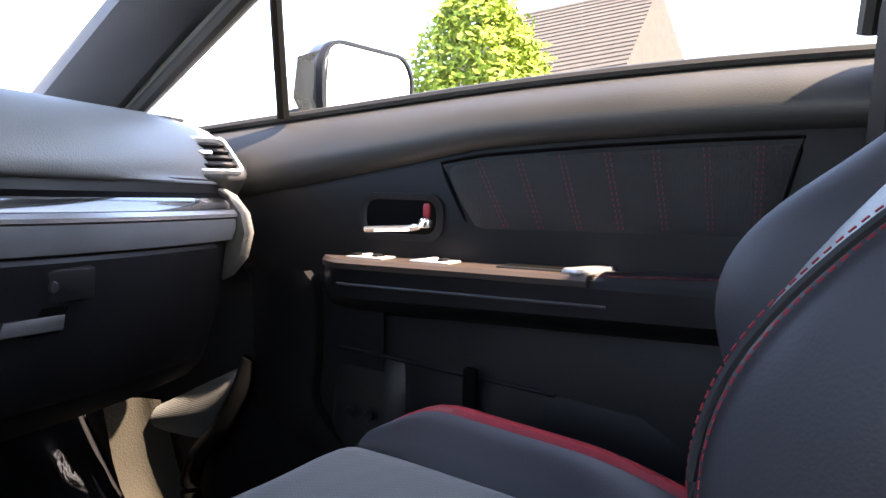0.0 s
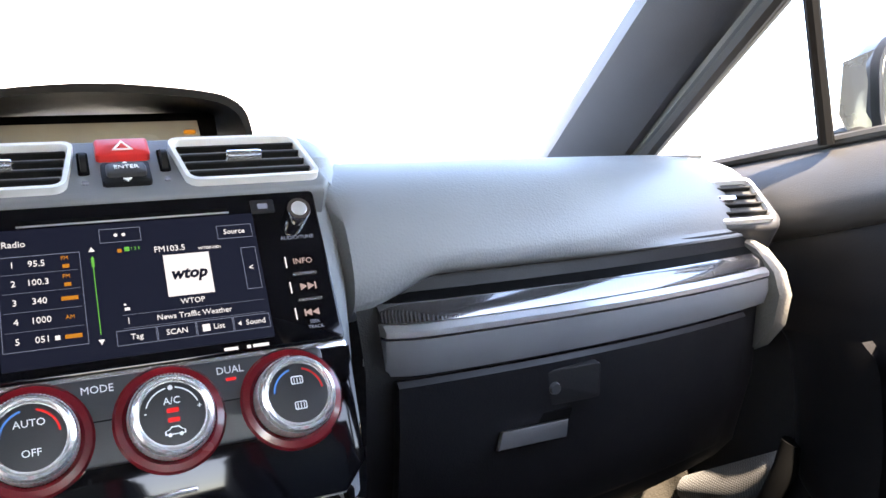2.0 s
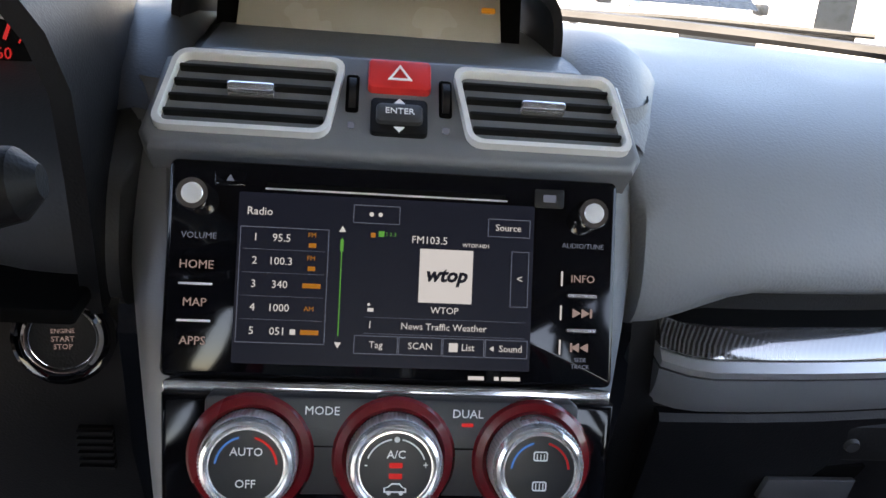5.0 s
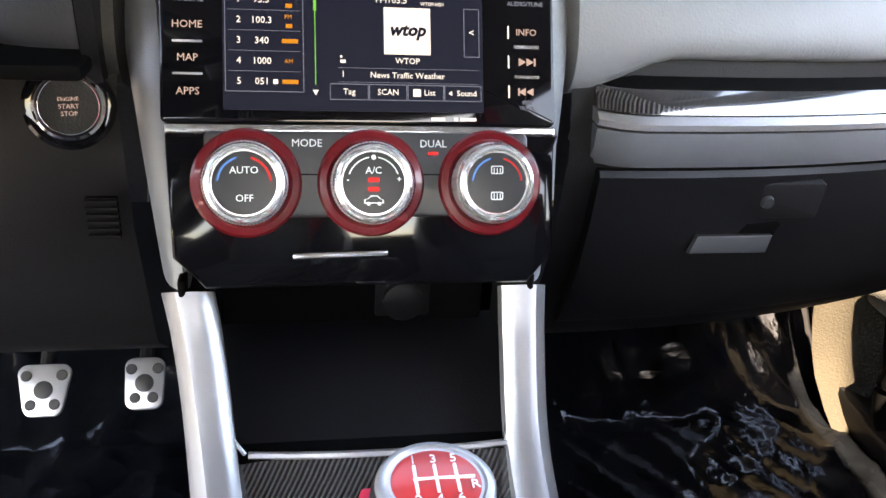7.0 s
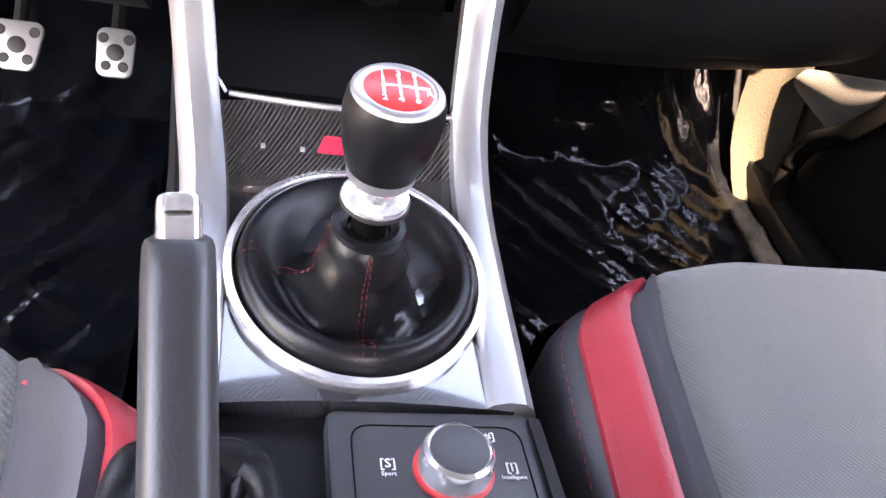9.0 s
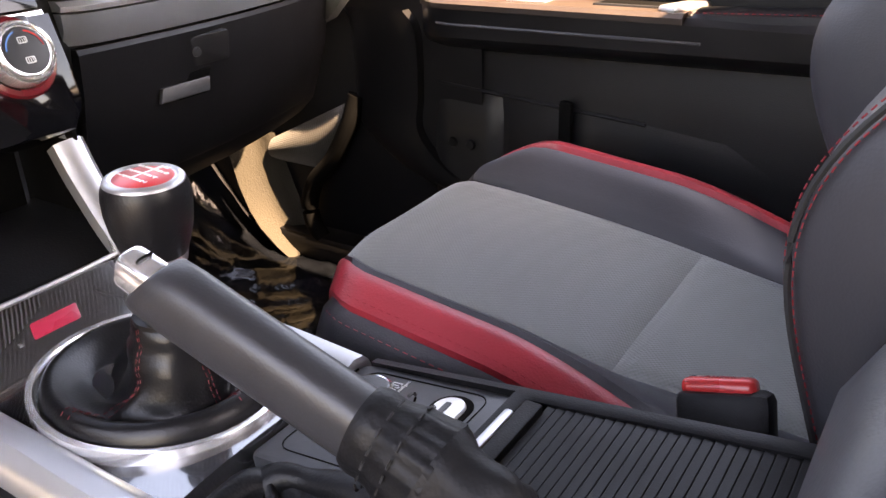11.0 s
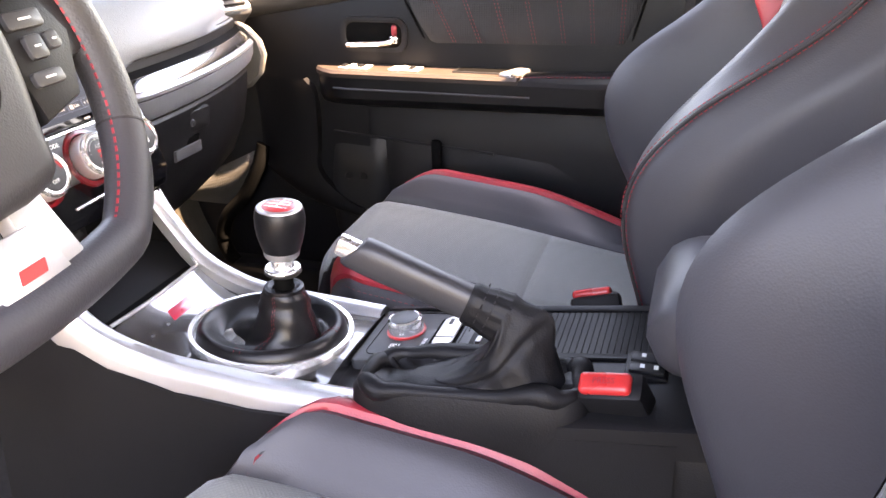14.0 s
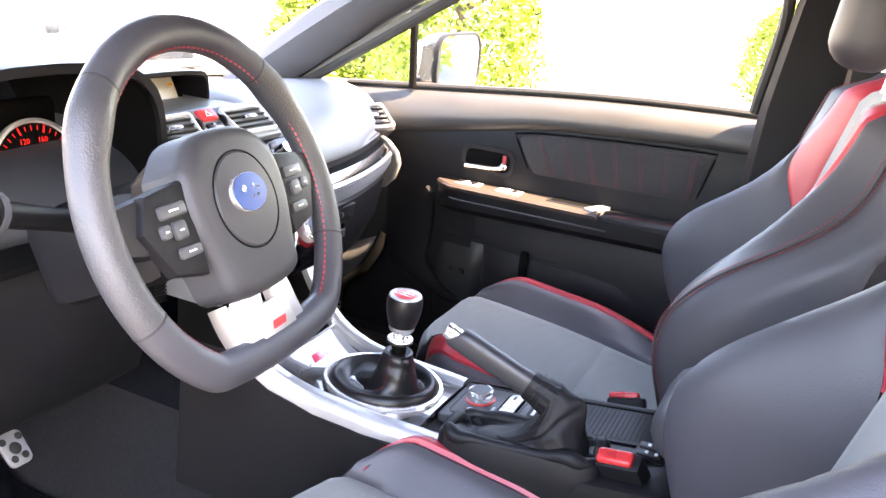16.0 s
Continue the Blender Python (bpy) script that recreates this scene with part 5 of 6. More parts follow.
    for s in (-1, 1):
        base, tip = m @ Vector((s * 0.05, 0.02, -0.12)), Vector((-0.1285, -0.045, 0.702)) if s > 0 else Vector((-0.575, -0.075, 0.725))
        pts = [base.lerp(tip, t) for t in (0, 0.3, 0.6, 0.72, 0.86, 0.96, 1)]
        st = part("stalk", tube(pts, [(1.0 if s > 0 else 1.35) * q for q in (0.008, 0.008, 0.009, 0.014, 0.0155, 0.013, 0.006)], 14), BLACKP, c, "black control stalk")
        part("stalk_ring", tube([base.lerp(tip, 0.66), base.lerp(tip, 0.69)], 0.0145 if s > 0 else 0.0195, 14), GREYP, st)


dashboard()
centre_stack()
display_hood()
gauges()
steering_wheel()


# ---- centre tunnel console ----
def top_z(y):
    return 0.346 + max(0.0, -0.276 - y) * 0.14


def tunnel_console():
    c = thing("tunnel_console", "black floor console with satin silver side trims and carbon-look plate", "floor console")
    # body under the trims
    rings = []
    for y, w, zt in ((0.10, 0.112, 0.40), (0.02, 0.112, 0.40), (-0.05, 0.104, 0.355), (-0.12, 0.098, 0.335), (-0.20, 0.098, 0.330), (-0.29, 0.100, 0.335), (-0.40, 0.104, 0.350), (-0.60, 0.106, 0.375)):
        rings.append([Vector((x, y, z)) for x, z in ((-w - 0.012, 0.16), (-w - 0.004, 0.27), (-w, zt), (w, zt), (w + 0.004, 0.27), (w + 0.012, 0.16))])
    part("side_body", loft(rings), BLACKP, c)
    part("rear_body", box(0, -0.80, 0.27, 0.20, 0.44, 0.20, 0.02), BLACKP, c)
    # open storage cubby, walls near-black with the hollow's shade put into the colour
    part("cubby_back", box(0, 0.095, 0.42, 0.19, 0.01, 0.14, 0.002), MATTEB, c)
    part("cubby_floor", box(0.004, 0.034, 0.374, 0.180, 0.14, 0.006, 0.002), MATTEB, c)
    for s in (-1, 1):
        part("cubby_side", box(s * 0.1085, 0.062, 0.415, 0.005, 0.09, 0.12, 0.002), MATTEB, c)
        part("bright_edge", tube([(s * 0.1045, 0.016, 0.450), (s * 0.0955, -0.006, 0.412), (0.004 + s * 0.0865, -0.026, 0.395), (0.008 + s * 0.080, -0.034, 0.3835)], 0.0015, 6), CHROME, c)
    part("socket_plate", box(0.035, 0.088, 0.425, 0.04, 0.004, 0.04, 0.003), BLACKP, c)
    part("power_socket", lathe([(0.015, 0), (0.015, 0.006), (0.012, 0.008), (0.001, 0.008)], 20, facing((0.035, 0.086, 0.42), 0)), BLACKP, c)
    # silver trims
    for s in (-1, 1):
        path = spline([(s * 0.107, 0.020, 0.466), (0.003 + s * 0.102, 0.000, 0.434), (0.006 + s * 0.096, -0.040, 0.390), (0.010 + s * 0.091, -0.095, 0.365), (0.012 + s * 0.089, -0.16, 0.3565), (0.012 + s * 0.089, -0.22, 0.353), (0.012 + s * 0.089, -0.268 if s > 0 else -0.326, 0.350 if s > 0 else 0.353)], 6)
        rings = []
        for i, p in enumerate(path):
            t = i / (len(path) - 1)
            a = path[max(0, i - 1)]
            b = path[min(len(path) - 1, i + 1)]
            d = (b - a).normalized()
            sx = Vector((s, 0, 0))
            n = d.cross(Vector((1, 0, 0))).normalized()
            wi, wo, th = 0.016 - 0.003 * math.sin(math.pi * t), 0.012, 0.024 + 0.012 * math.sin(math.pi * min(1, t * 1.2))
            rings.append([p + sx * a_ + n * b_ for a_, b_ in ((-wi, -0.016), (-wi, -0.004), (-wi + 0.003, -0.0005), (-0.004, 0.0025), (wo - 0.006, 0.001), (wo, -0.005), (wo + 0.004, -0.013), (wo + 0.005, -th), (wo - 0.004, -th - 0.003))])
        part("silver_trim", loft(rings), SATIN, c, "satin silver console trim")
    # carbon plate
    rows = []
    for k in range(25):
        t = k / 24
        y = -0.036 - 0.232 * t
        z = 0.3500 + 0.034 * (max(0.0, y + 0.112) / 0.076) ** 2
        xs = [-0.078 + 0.018 * q for q in range(11)]
        rows.append([Vector((x, y, z - 0.0065 * ((x - 0.012) / 0.09) ** 2)) for x in xs] + [Vector((x, y, z - 0.016)) for x in (0.102, -0.078)])
    part("carbon_plate", loft(rows), CARBON, c, "glossy carbon-look console plate")
    part("plate_edge", tube([(x, -0.034 - 0.004 * (1 - ((x - 0.01) / 0.08) ** 2), 0.3830) for x in [-0.07 + 0.162 * k / 12 for k in range(13)]], 0.0022, 6), SATIN, c)
    em = Matrix.Translation((0.013, -0.060, 0.3665)) @ Matrix.Rotation(radians(30), 4, "X")
    part("emblem", slab(rounded(0.038, 0.014, 0.002, skew=0.35), 0.003, em, 0.0006), material("pink_red_emblem", (0.55, 0.03, 0.07), 0.3, coat=0.6), c, "red plate emblem")
    for x in (-0.045, -0.018):
        part("plate_stud", box(x, -0.064, 0.3630, 0.003, 0.003, 0.002), SATIN, c)
    # switch panel
    pm = Matrix.Translation((0.0515, -0.328, 0.352)) @ Matrix.Rotation(radians(-7), 4, "X")
    part("switch_panel", slab(rounded(0.114, 0.118, 0.006), 0.03, pm, 0.003), GREYP, c, "dark grey switch panel")
    part("panel_groove", frame_slab(rounded(0.094, 0.096, 0.010), rounded(0.0925, 0.0945, 0.0095), 0.001, pm @ Matrix.Translation((0.002, 0, 0.0006))), MATTEB, c)
    km = pm @ Matrix.Translation((0.007, 0.018, 0))
    kn = part("drive_mode_knob", lathe([(0.0195, 0.0), (0.0195, 0.010), (0.0185, 0.0155), (0.0165, 0.0170), (0.0155, 0.0165)], 40, km), CHROME, c, "chrome drive mode knob")
    part("knob_face", lathe([(0.0158, 0.0150), (0.0155, 0.0172), (0.012, 0.0178), (0.001, 0.0179)], 32, km), GREYP, kn)
    part("knob_ring", lathe([(0.0215, -0.001), (0.0215, 0.0015), (0.0195, 0.002)], 36, km), REDP, kn, "red ring")
    text("legend", "SI-DRIVE", 0.0058, pm @ Matrix.Translation((-0.020, -0.010, 0.0005)), WHITET, c)
    text("legend", "[S]", 0.008, pm @ Matrix.Translation((-0.027, 0.022, 0.0005)), WHITET, c)
    text("legend", "Sport", 0.0035, pm @ Matrix.Translation((-0.027, 0.0155, 0.0005)), WHITET, c)
    text("legend", "[S#]", 0.007, pm @ Matrix.Translation((0.028, 0.041, 0.0005)), WHITET, c)
    text("legend", "[I]", 0.008, pm @ Matrix.Translation((0.039, 0.020, 0.0005)), WHITET, c)
    text("legend", "Intelligent", 0.0035, pm @ Matrix.Translation((0.039, 0.0135, 0.0005)), WHITET, c)
    sw = part("rocker_switch", slab(rounded(0.066, 0.021, 0.0104, 8), 0.006, pm @ Matrix.Translation((0.005, -0.030, 0.0035)), 0.002), WHITEB, c, "silver rocker switch")
    part("rocker_groove", slab(rounded(0.076, 0.029, 0.014, 8), 0.002, pm @ Matrix.Translation((0.005, -0.030, 0.0008)), 0.0005), MATTEB, c)
    part("rocker_split", slab(rounded(0.0008, 0.020, 0.0002), 0.001, pm @ Matrix.Translation((-0.010, -0.030, 0.0040))), MATTEB, sw)
    part("rocker_mark", slab(rounded(0.012, 0.004, 0.001), 0.0005, pm @ Matrix.Translation((0.024, -0.029, 0.0041))), GREYP, sw)
    # shutter
    hz = top_z(-0.40)
    part("shutter_frame", frame_slab(rounded(0.110, 0.205, 0.008), rounded(0.090, 0.186, 0.006), 0.014, Matrix.Translation((0.056, -0.490, top_z(-0.49) + 0.003)) @ Matrix.Rotation(radians(-8), 4, "X")), BLACKP, c)
    part("shutter_handle", box(0.049, -0.400, hz + 0.006, 0.060, 0.006, 0.007, 0.002), SATIN, c, "bright shutter handle")
    part("handle_back", box(0.054, -0.408, hz + 0.004, 0.080, 0.012, 0.008, 0.002), BLACKP, c)
    for k in range(28):
        y = -0.416 - 0.0061 * k
        part("slat", box(0.056, y, top_z(y) - 0.003, 0.090, 0.0058, 0.006, 0.0005, 1), BLACKP, c)
    # left deck beside the shutter
    rows = [[Vector((x, y, top_z(y) + dz)) for x, dz in ((-0.106, -0.03), (-0.104, -0.004), (-0.098, 0.0), (-0.001, 0.0), (-0.001, -0.03))] for y in (-0.50, -0.55, -0.60, -0.66)]
    part("deck", loft(rows), BLACKP, c)
    rows = [[Vector((x, y, top_z(y) + dz)) for x, dz in ((0.107, -0.03), (0.107, 0.002), (0.114, 0.001), (0.118, -0.006), (0.119, -0.04))] for y in (-0.275, -0.40, -0.50, -0.60)]
    part("right_rail", loft(rows), BLACKP, c)
    hs = part("heater_switch_block", box(-0.013, -0.568, top_z(-0.568) + 0.002, 0.042, 0.038, 0.006, 0.002), BLACKP, c, "seat heater switches")
    for k in (-1, 1):
        part("heater_key", box(-0.013 + 0.0095 * k, -0.568, top_z(-0.568) + 0.006, 0.016, 0.031, 0.005, 0.002), DARKP, hs)
        for o in (-0.008, 0.004):
            part("key_mark", box(-0.013 + 0.0095 * k, -0.568 + o, top_z(-0.568) + 0.0088, 0.006, 0.004, 0.0006), WHITET, hs)
    # armrest lid, a soft pad rounded all round its front
    rings = []
    for k in range(24):
        v = k / 23
        e = math.sqrt(max(0.0, 1 - (1 - min(1, v / 0.16)) ** 2))
        hw, hh = 0.058 + 0.020 * e, 0.012 + 0.036 * e
        c0 = Vector((0.012, -0.566 - 0.28 * v, 0.444 + 0.010 * sm(0, 0.5, v)))
        ring = []
        for q in range(40):
            an = 2 * math.pi * q / 40
            cu, sv = math.cos(an), math.sin(an)
            ring.append(c0 + Vector((hw * math.copysign(abs(cu) ** 0.55, cu), 0, hh * math.copysign(abs(sv) ** 0.55, sv))))
        rings.append(ring)
    ar = part("armrest", loft(rings), SEATL, c, "soft black leather armrest lid")
    stitches([Vector((0.012 - 0.070, -0.60 - 0.24 * k / 16, 0.478 + 0.010 * sm(0, 0.5, 0.12 + 0.85 * k / 16))) for k in range(17)], REDT, ar, "seam", 0.0004)
    part("armrest_base", box(0.010, -0.745, 0.385, 0.14, 0.25, 0.10, 0.012), DARKP, c)
    # buckles
    for x, y, z, lab in ((-0.088, -0.543, 0.411, ""), (0.172, -0.497, 0.360, "")):
        b = thing("belt_buckle", "black seat belt buckle with a red release button", "seat belt buckle", "belt buckles", at=(x, y, z))
        rot = Matrix.Rotation(radians(-32 if x < 0 else 24), 4, "Y") @ Matrix.Rotation(radians(-14), 4, "X")
        part("buckle_body", move(box(0, 0, -0.052, 0.027, 0.056, 0.11, 0.006), rot), BLACKP, b)
        part("strap", box(-0.01 if x < 0 else 0.01, -0.01, -0.14, 0.006, 0.046, 0.14, 0.002), BLACKP, b)
        part("release_button", move(box(0, 0.003, 0.005, 0.019, 0.044, 0.011, 0.0045, 3), rot), REDP, b, "red release button")
        text("legend", "PRESS", 0.0075, rot @ Matrix.Translation((0, 0.003, 0.0107)) @ Matrix.Rotation(radians(-90), 4, "Z"), RED, b)
    return c


def gear_shifter():
    g = thing("gear_shifter", "black leather gear lever with a red six-speed cap and pleated gaiter", "gear lever")
    cx, cy, z0 = 0.016, -0.170, 0.3535
    ang = [2 * math.pi * k / 64 for k in range(64)]
    out = [(0.081 * math.cos(a), 0.090 * math.sin(a)) for a in ang]
    inn = [(0.0755 * math.cos(a), 0.0845 * math.sin(a)) for a in ang]
    part("surround_ring", frame_slab(out, inn, 0.010, Matrix.Translation((cx, cy, z0 + 0.0045)) @ Matrix.Rotation(radians(2.2), 4, "X")), BRIGHT, g, "bright oval gaiter ring")
    prof = [(1.0, -0.004), (0.985, 0.004), (0.95, 0.0095), (0.90, 0.0125), (0.85, 0.0115), (0.79, 0.006), (0.72, 0.001), (0.64, -0.001), (0.55, 0.000), (0.47, 0.003), (0.415, 0.010), (0.375, 0.019),
            (0.355, 0.027), (0.335, 0.033), (0.325, 0.038), (0.300, 0.0415), (0.305, 0.046), (0.285, 0.050), (0.272, 0.054), (0.250, 0.0562), (0.16, 0.0560)]

    def skin(r, h, a):
        """A point of the gaiter: rolled edge, sunken middle, steep creased cone leaning back."""
        fold, w = 0.0, 0.0
        if 0.28 < r < 0.80:
            w = math.sin(math.pi * (r - 0.28) / 0.52)
            fold = w * (0.0040 * math.sin(3 * a + 0.8 + 7 * r) + 0.0030 * math.sin(5 * a + 22 * r) + 0.0035 * noise.noise(Vector((math.cos(a) * 2, math.sin(a) * 2, r * 6))))
        crease = 0.0012 * math.sin(2 * a + 260 * h) if 0.012 < h and r < 0.42 else 0.0
        back = sm(0.0, 1.0, (0.82 - r) / 0.52)
        k = 1 + fold * 3
        return Vector((cx + (0.0745 * r * k + crease) * math.cos(a) - 0.003 * back, cy + (0.0835 * r * k + crease) * math.sin(a) - 0.021 * back, z0 + h + fold * (1 if h < 0.03 else 0.4)))
    ga = part("gaiter", loft([[skin(r, h, a) for a in ang] for r, h in prof], True, False), LEATHER, g, "pleated black leather gaiter", 80)
    GAITT = material("faded_red_thread", (0.12, 0.008, 0.012), 0.8)
    for a0 in (-1.52, -1.61, 0.06, -0.03, 3.08, 3.17):
        line = [skin(r, h + 0.0012, a0) for r, h in prof[2:19]]
        stitches(spline(line, 3), GAITT, ga, "seam", 0.00035, 0.003, 0.002)
    L = Matrix.Translation((0.013, -0.174, -0.008)) @ Matrix.Rotation(radians(2.5), 4, "X")
    part("gaiter_cap", lathe([(0.0200, 0.412), (0.0212, 0.4155), (0.0205, 0.4195), (0.0170, 0.4205), (0.0125, 0.4185), (0.0115, 0.414)], 32, L), LEATHER, g, "leather collar round the shaft")
    part("shaft", lathe([(0.0102, 0.40), (0.0102, 0.437)], 20, L), MATTEB, g)
    part("reverse_collar", lathe([(0.0105, 0.4345), (0.0174, 0.4350), (0.0190, 0.4378), (0.0190, 0.4400), (0.0178, 0.4418), (0.0122, 0.4428), (0.0114, 0.4440), (0.0112, 0.4530), (0.0130, 0.4545)], 36, L), BRIGHT, g, "bright metal reverse collar")
    part("collar_ring", lathe([(0.0174, 0.4345), (0.0194, 0.4365), (0.0194, 0.4385), (0.0188, 0.4395)], 36, L), RUBBER, g)
    kn = part("knob", lathe([(0.0160, 0.456), (0.0180, 0.4565), (0.0188, 0.461), (0.0212, 0.468), (0.0240, 0.478), (0.0256, 0.489), (0.0258, 0.497), (0.0250, 0.5035), (0.0236, 0.5070)], 40, L), LEATHER, g, "black leather gear knob")
    part("knob_base", lathe([(0.0120, 0.4530), (0.0168, 0.4540), (0.0182, 0.4560), (0.0190, 0.4610), (0.0188, 0.4650), (0.0182, 0.4660)], 36, L), SATIN, kn)
    part("knob_rim", lathe([(0.0238, 0.5060), (0.0234, 0.5080), (0.0220, 0.5095), (0.0198, 0.5100), (0.0186, 0.5090)], 40, L), SATIN, kn)
    part("knob_cap", lathe([(0.0188, 0.5085), (0.014, 0.5105), (0.001, 0.5112)], 36, L), REDP, kn, "red shift pattern cap")
    M = L @ Matrix.Translation((0, 0, 0.5112))
    for x in (-0.008, 0.0, 0.008):
        part("pattern_bar", slab(rounded(0.0013, 0.0150, 0.0005), 0.0008, M @ Matrix.Translation((x, 0, 0.0002))), WHITET, kn)
    part("pattern_bar", slab(rounded(0.024, 0.0013, 0.0005), 0.0008, M @ Matrix.Translation((0.003, 0, 0.0002))), WHITET, kn)
    for tx, x, y in (("1", -0.008, 0.0105), ("3", 0.0, 0.0105), ("5", 0.008, 0.0105), ("2", -0.008, -0.0105), ("4", 0.0, -0.0105), ("6", 0.008, -0.0105), ("R", 0.0145, -0.004)):
        text("figure", tx, 0.0062, M @ Matrix.Translation((x, y, -0.0002)), WHITET, kn)
    return g


def handbrake():
    h = thing("handbrake", "pulled-up black leather handbrake lever with chrome button and gaiter", "handbrake")
    a, b = Vector((-0.077, -0.315, 0.5040)), Vector((-0.066, -0.430, 0.456))
    d = (b - a).normalized()
    side = Vector((1, 0, 0)).cross(d).normalized().cross(d).normalized() * -1
    up = side.cross(d).normalized()
    up = up if up.z > 0 else -up

    def ring(c, w, t, n=28, power=0.72, lean=0.0):
        out = []
        for q in range(n):
            an = 2 * math.pi * q / n
            u, v = math.copysign(abs(math.cos(an)) ** power, math.cos(an)), math.copysign(abs(math.sin(an)) ** power, math.sin(an))
            out.append(c + side * w * u + up * t * v + d * lean * v)
        return out
    # the grip, cut aslant at its front end
    part("grip", loft([ring(a + d * o, w, t, lean=le) for o, w, t, le in ((0.0, 0.0095, 0.0125, 0.007), (0.001, 0.0112, 0.0145, 0.007), (0.004, 0.0122, 0.0158, 0.006), (0.02, 0.0126, 0.0165, 0.0), (0.07, 0.0124, 0.0162, 0.0), (0.135, 0.0124, 0.0160, 0.0))]), GRIPL, h, "smooth black leather grip")
    bt = part("button", loft([ring(a - d * o, w, t, 24, 0.6) for o, w, t in ((-0.006, 0.0080, 0.0095), (0.011, 0.0080, 0.0095), (0.0128, 0.0075, 0.0088), (0.0135, 0.0062, 0.0072))]), CHROME, h, "chrome release button")
    part("button_slot", loft([ring(a - d * 0.0045 + up * o, 0.0046, 0.0010, 12, 0.5) for o in (0.0080, 0.0102)]), MATTEB, bt)
    stitches([a.lerp(b, t) - up * 0.0166 for t in (0.05, 0.3, 0.6, 0.95)], REDT, h, "seam")
    # gathered collar at the lever's foot
    rings = []
    for k in range(13):
        t = k / 12
        c = b - d * 0.016 + d * 0.036 * t
        w = 0.0140 + 0.0054 * t + 0.0009 * math.sin(13 * t) * (1 - t)
        rings.append([p + (p - c).normalized() * 0.0007 * math.sin(14 * q * 2 * math.pi / 72) * t for q, p in enumerate(ring(c, w, w + 0.0042, 72, 0.85))])
    cl = part("collar", loft(rings, True, False), SOFTL, h, "gathered leather collar", 80)
    for o in (0.004, 0.007):
        c = b - d * 0.016 + d * 0.036 * (o / 0.012)
        stitches(ring(c, 0.0185, 0.0225, 40, 0.85), DARKT, cl, "seam", 0.0006)
    # tent of leather from the collar down into the boot, with a raised fold at its rear
    N, rings = 96, []
    for k in range(29):
        t = k / 28
        c = (b + d * 0.018).lerp(Vector((-0.070, -0.436, 0.3800)), t ** 0.85)
        rx, ry, tilt = 0.0202 + 0.013 * t ** 0.7, 0.0245 + 0.056 * t ** 0.75, (1 - t) ** 1.4
        row = []
        for q in range(N):
            an = 2 * math.pi * q / N
            w = math.sin(math.pi * min(1, t * 1.03)) ** 0.7
            crease = (1 - abs(math.sin(math.pi * (2.1 * t + 0.45 * math.sin(an + 0.6) + 0.15 * math.sin(3 * an))))) ** 3
            fine = noise.noise(Vector((math.cos(an) * 3, math.sin(an) * 3, t * 5)))
            f = w * (-0.0055 * crease + 0.0022 * math.sin(4 * an + 6 * t) + 0.0030 * fine)
            hump = math.exp(-((t - 0.36) / 0.16) ** 2) * max(0.0, math.sin(an)) ** 3
            u, v = math.cos(an) * (rx + f), math.sin(an) * (ry + f)
            row.append(c + Vector((u, -v * ((1 - tilt) + tilt * 0.42) - 0.012 * hump, v * tilt * 0.90 + 0.014 * hump)))
        rings.append(row)

    def rim_at(q, k=1.0, dz=0.0):
        cx_, sy_ = math.copysign(abs(math.cos(q)) ** 0.45, math.cos(q)), math.copysign(abs(math.sin(q)) ** 0.45, math.sin(q))
        return Vector((-0.067 + 0.034 * k * cx_, -0.418 + 0.100 * k ** 0.5 * sy_, 0.3870 - 0.100 * 0.100 * sy_ + dz))
    for k, dz in ((0.62, -0.004), (0.76, 0.001), (0.88, 0.004)):
        rings.append([rim_at(-2 * math.pi * q / N, k, dz + 0.006 * noise.noise(Vector((4 * math.cos(2 * math.pi * q / N), 4 * math.sin(2 * math.pi * q / N), k * 7))) + 0.002 * math.sin(7 * 2 * math.pi * q / N + 20 * k)) for q in range(N)])
    part("gaiter", loft(rings, True, False), SOFTL, h, "creased black leather gaiter", 80)
    qs = [2 * math.pi * k / 80 for k in range(80)]
    part("gaiter_rim", tube([rim_at(q, 0.95 + 0.03 * math.sin(3 * q + 1), 0.001 + 0.0022 * math.sin(4 * q) + 0.0016 * math.sin(9 * q + 1)) for q in qs], [0.0085 + 0.002 * math.sin(5 * q + 2) for q in qs], 12, loop=True), SOFTL, h, "rolled leather rim")
    part("rim_skirt", loft([[rim_at(q, 1.08, 0.003) for q in qs], [rim_at(q, 1.17, -0.004) for q in qs], [rim_at(q, 1.20, -0.03) for q in qs], [rim_at(q, 1.16, -0.075) for q in qs]], True, False), SOFTL, h, "black leather skirt under the rim")
    part("well", box(-0.067, -0.418, 0.350, 0.066, 0.20, 0.02, 0.006), BLACKP, h)
    return h


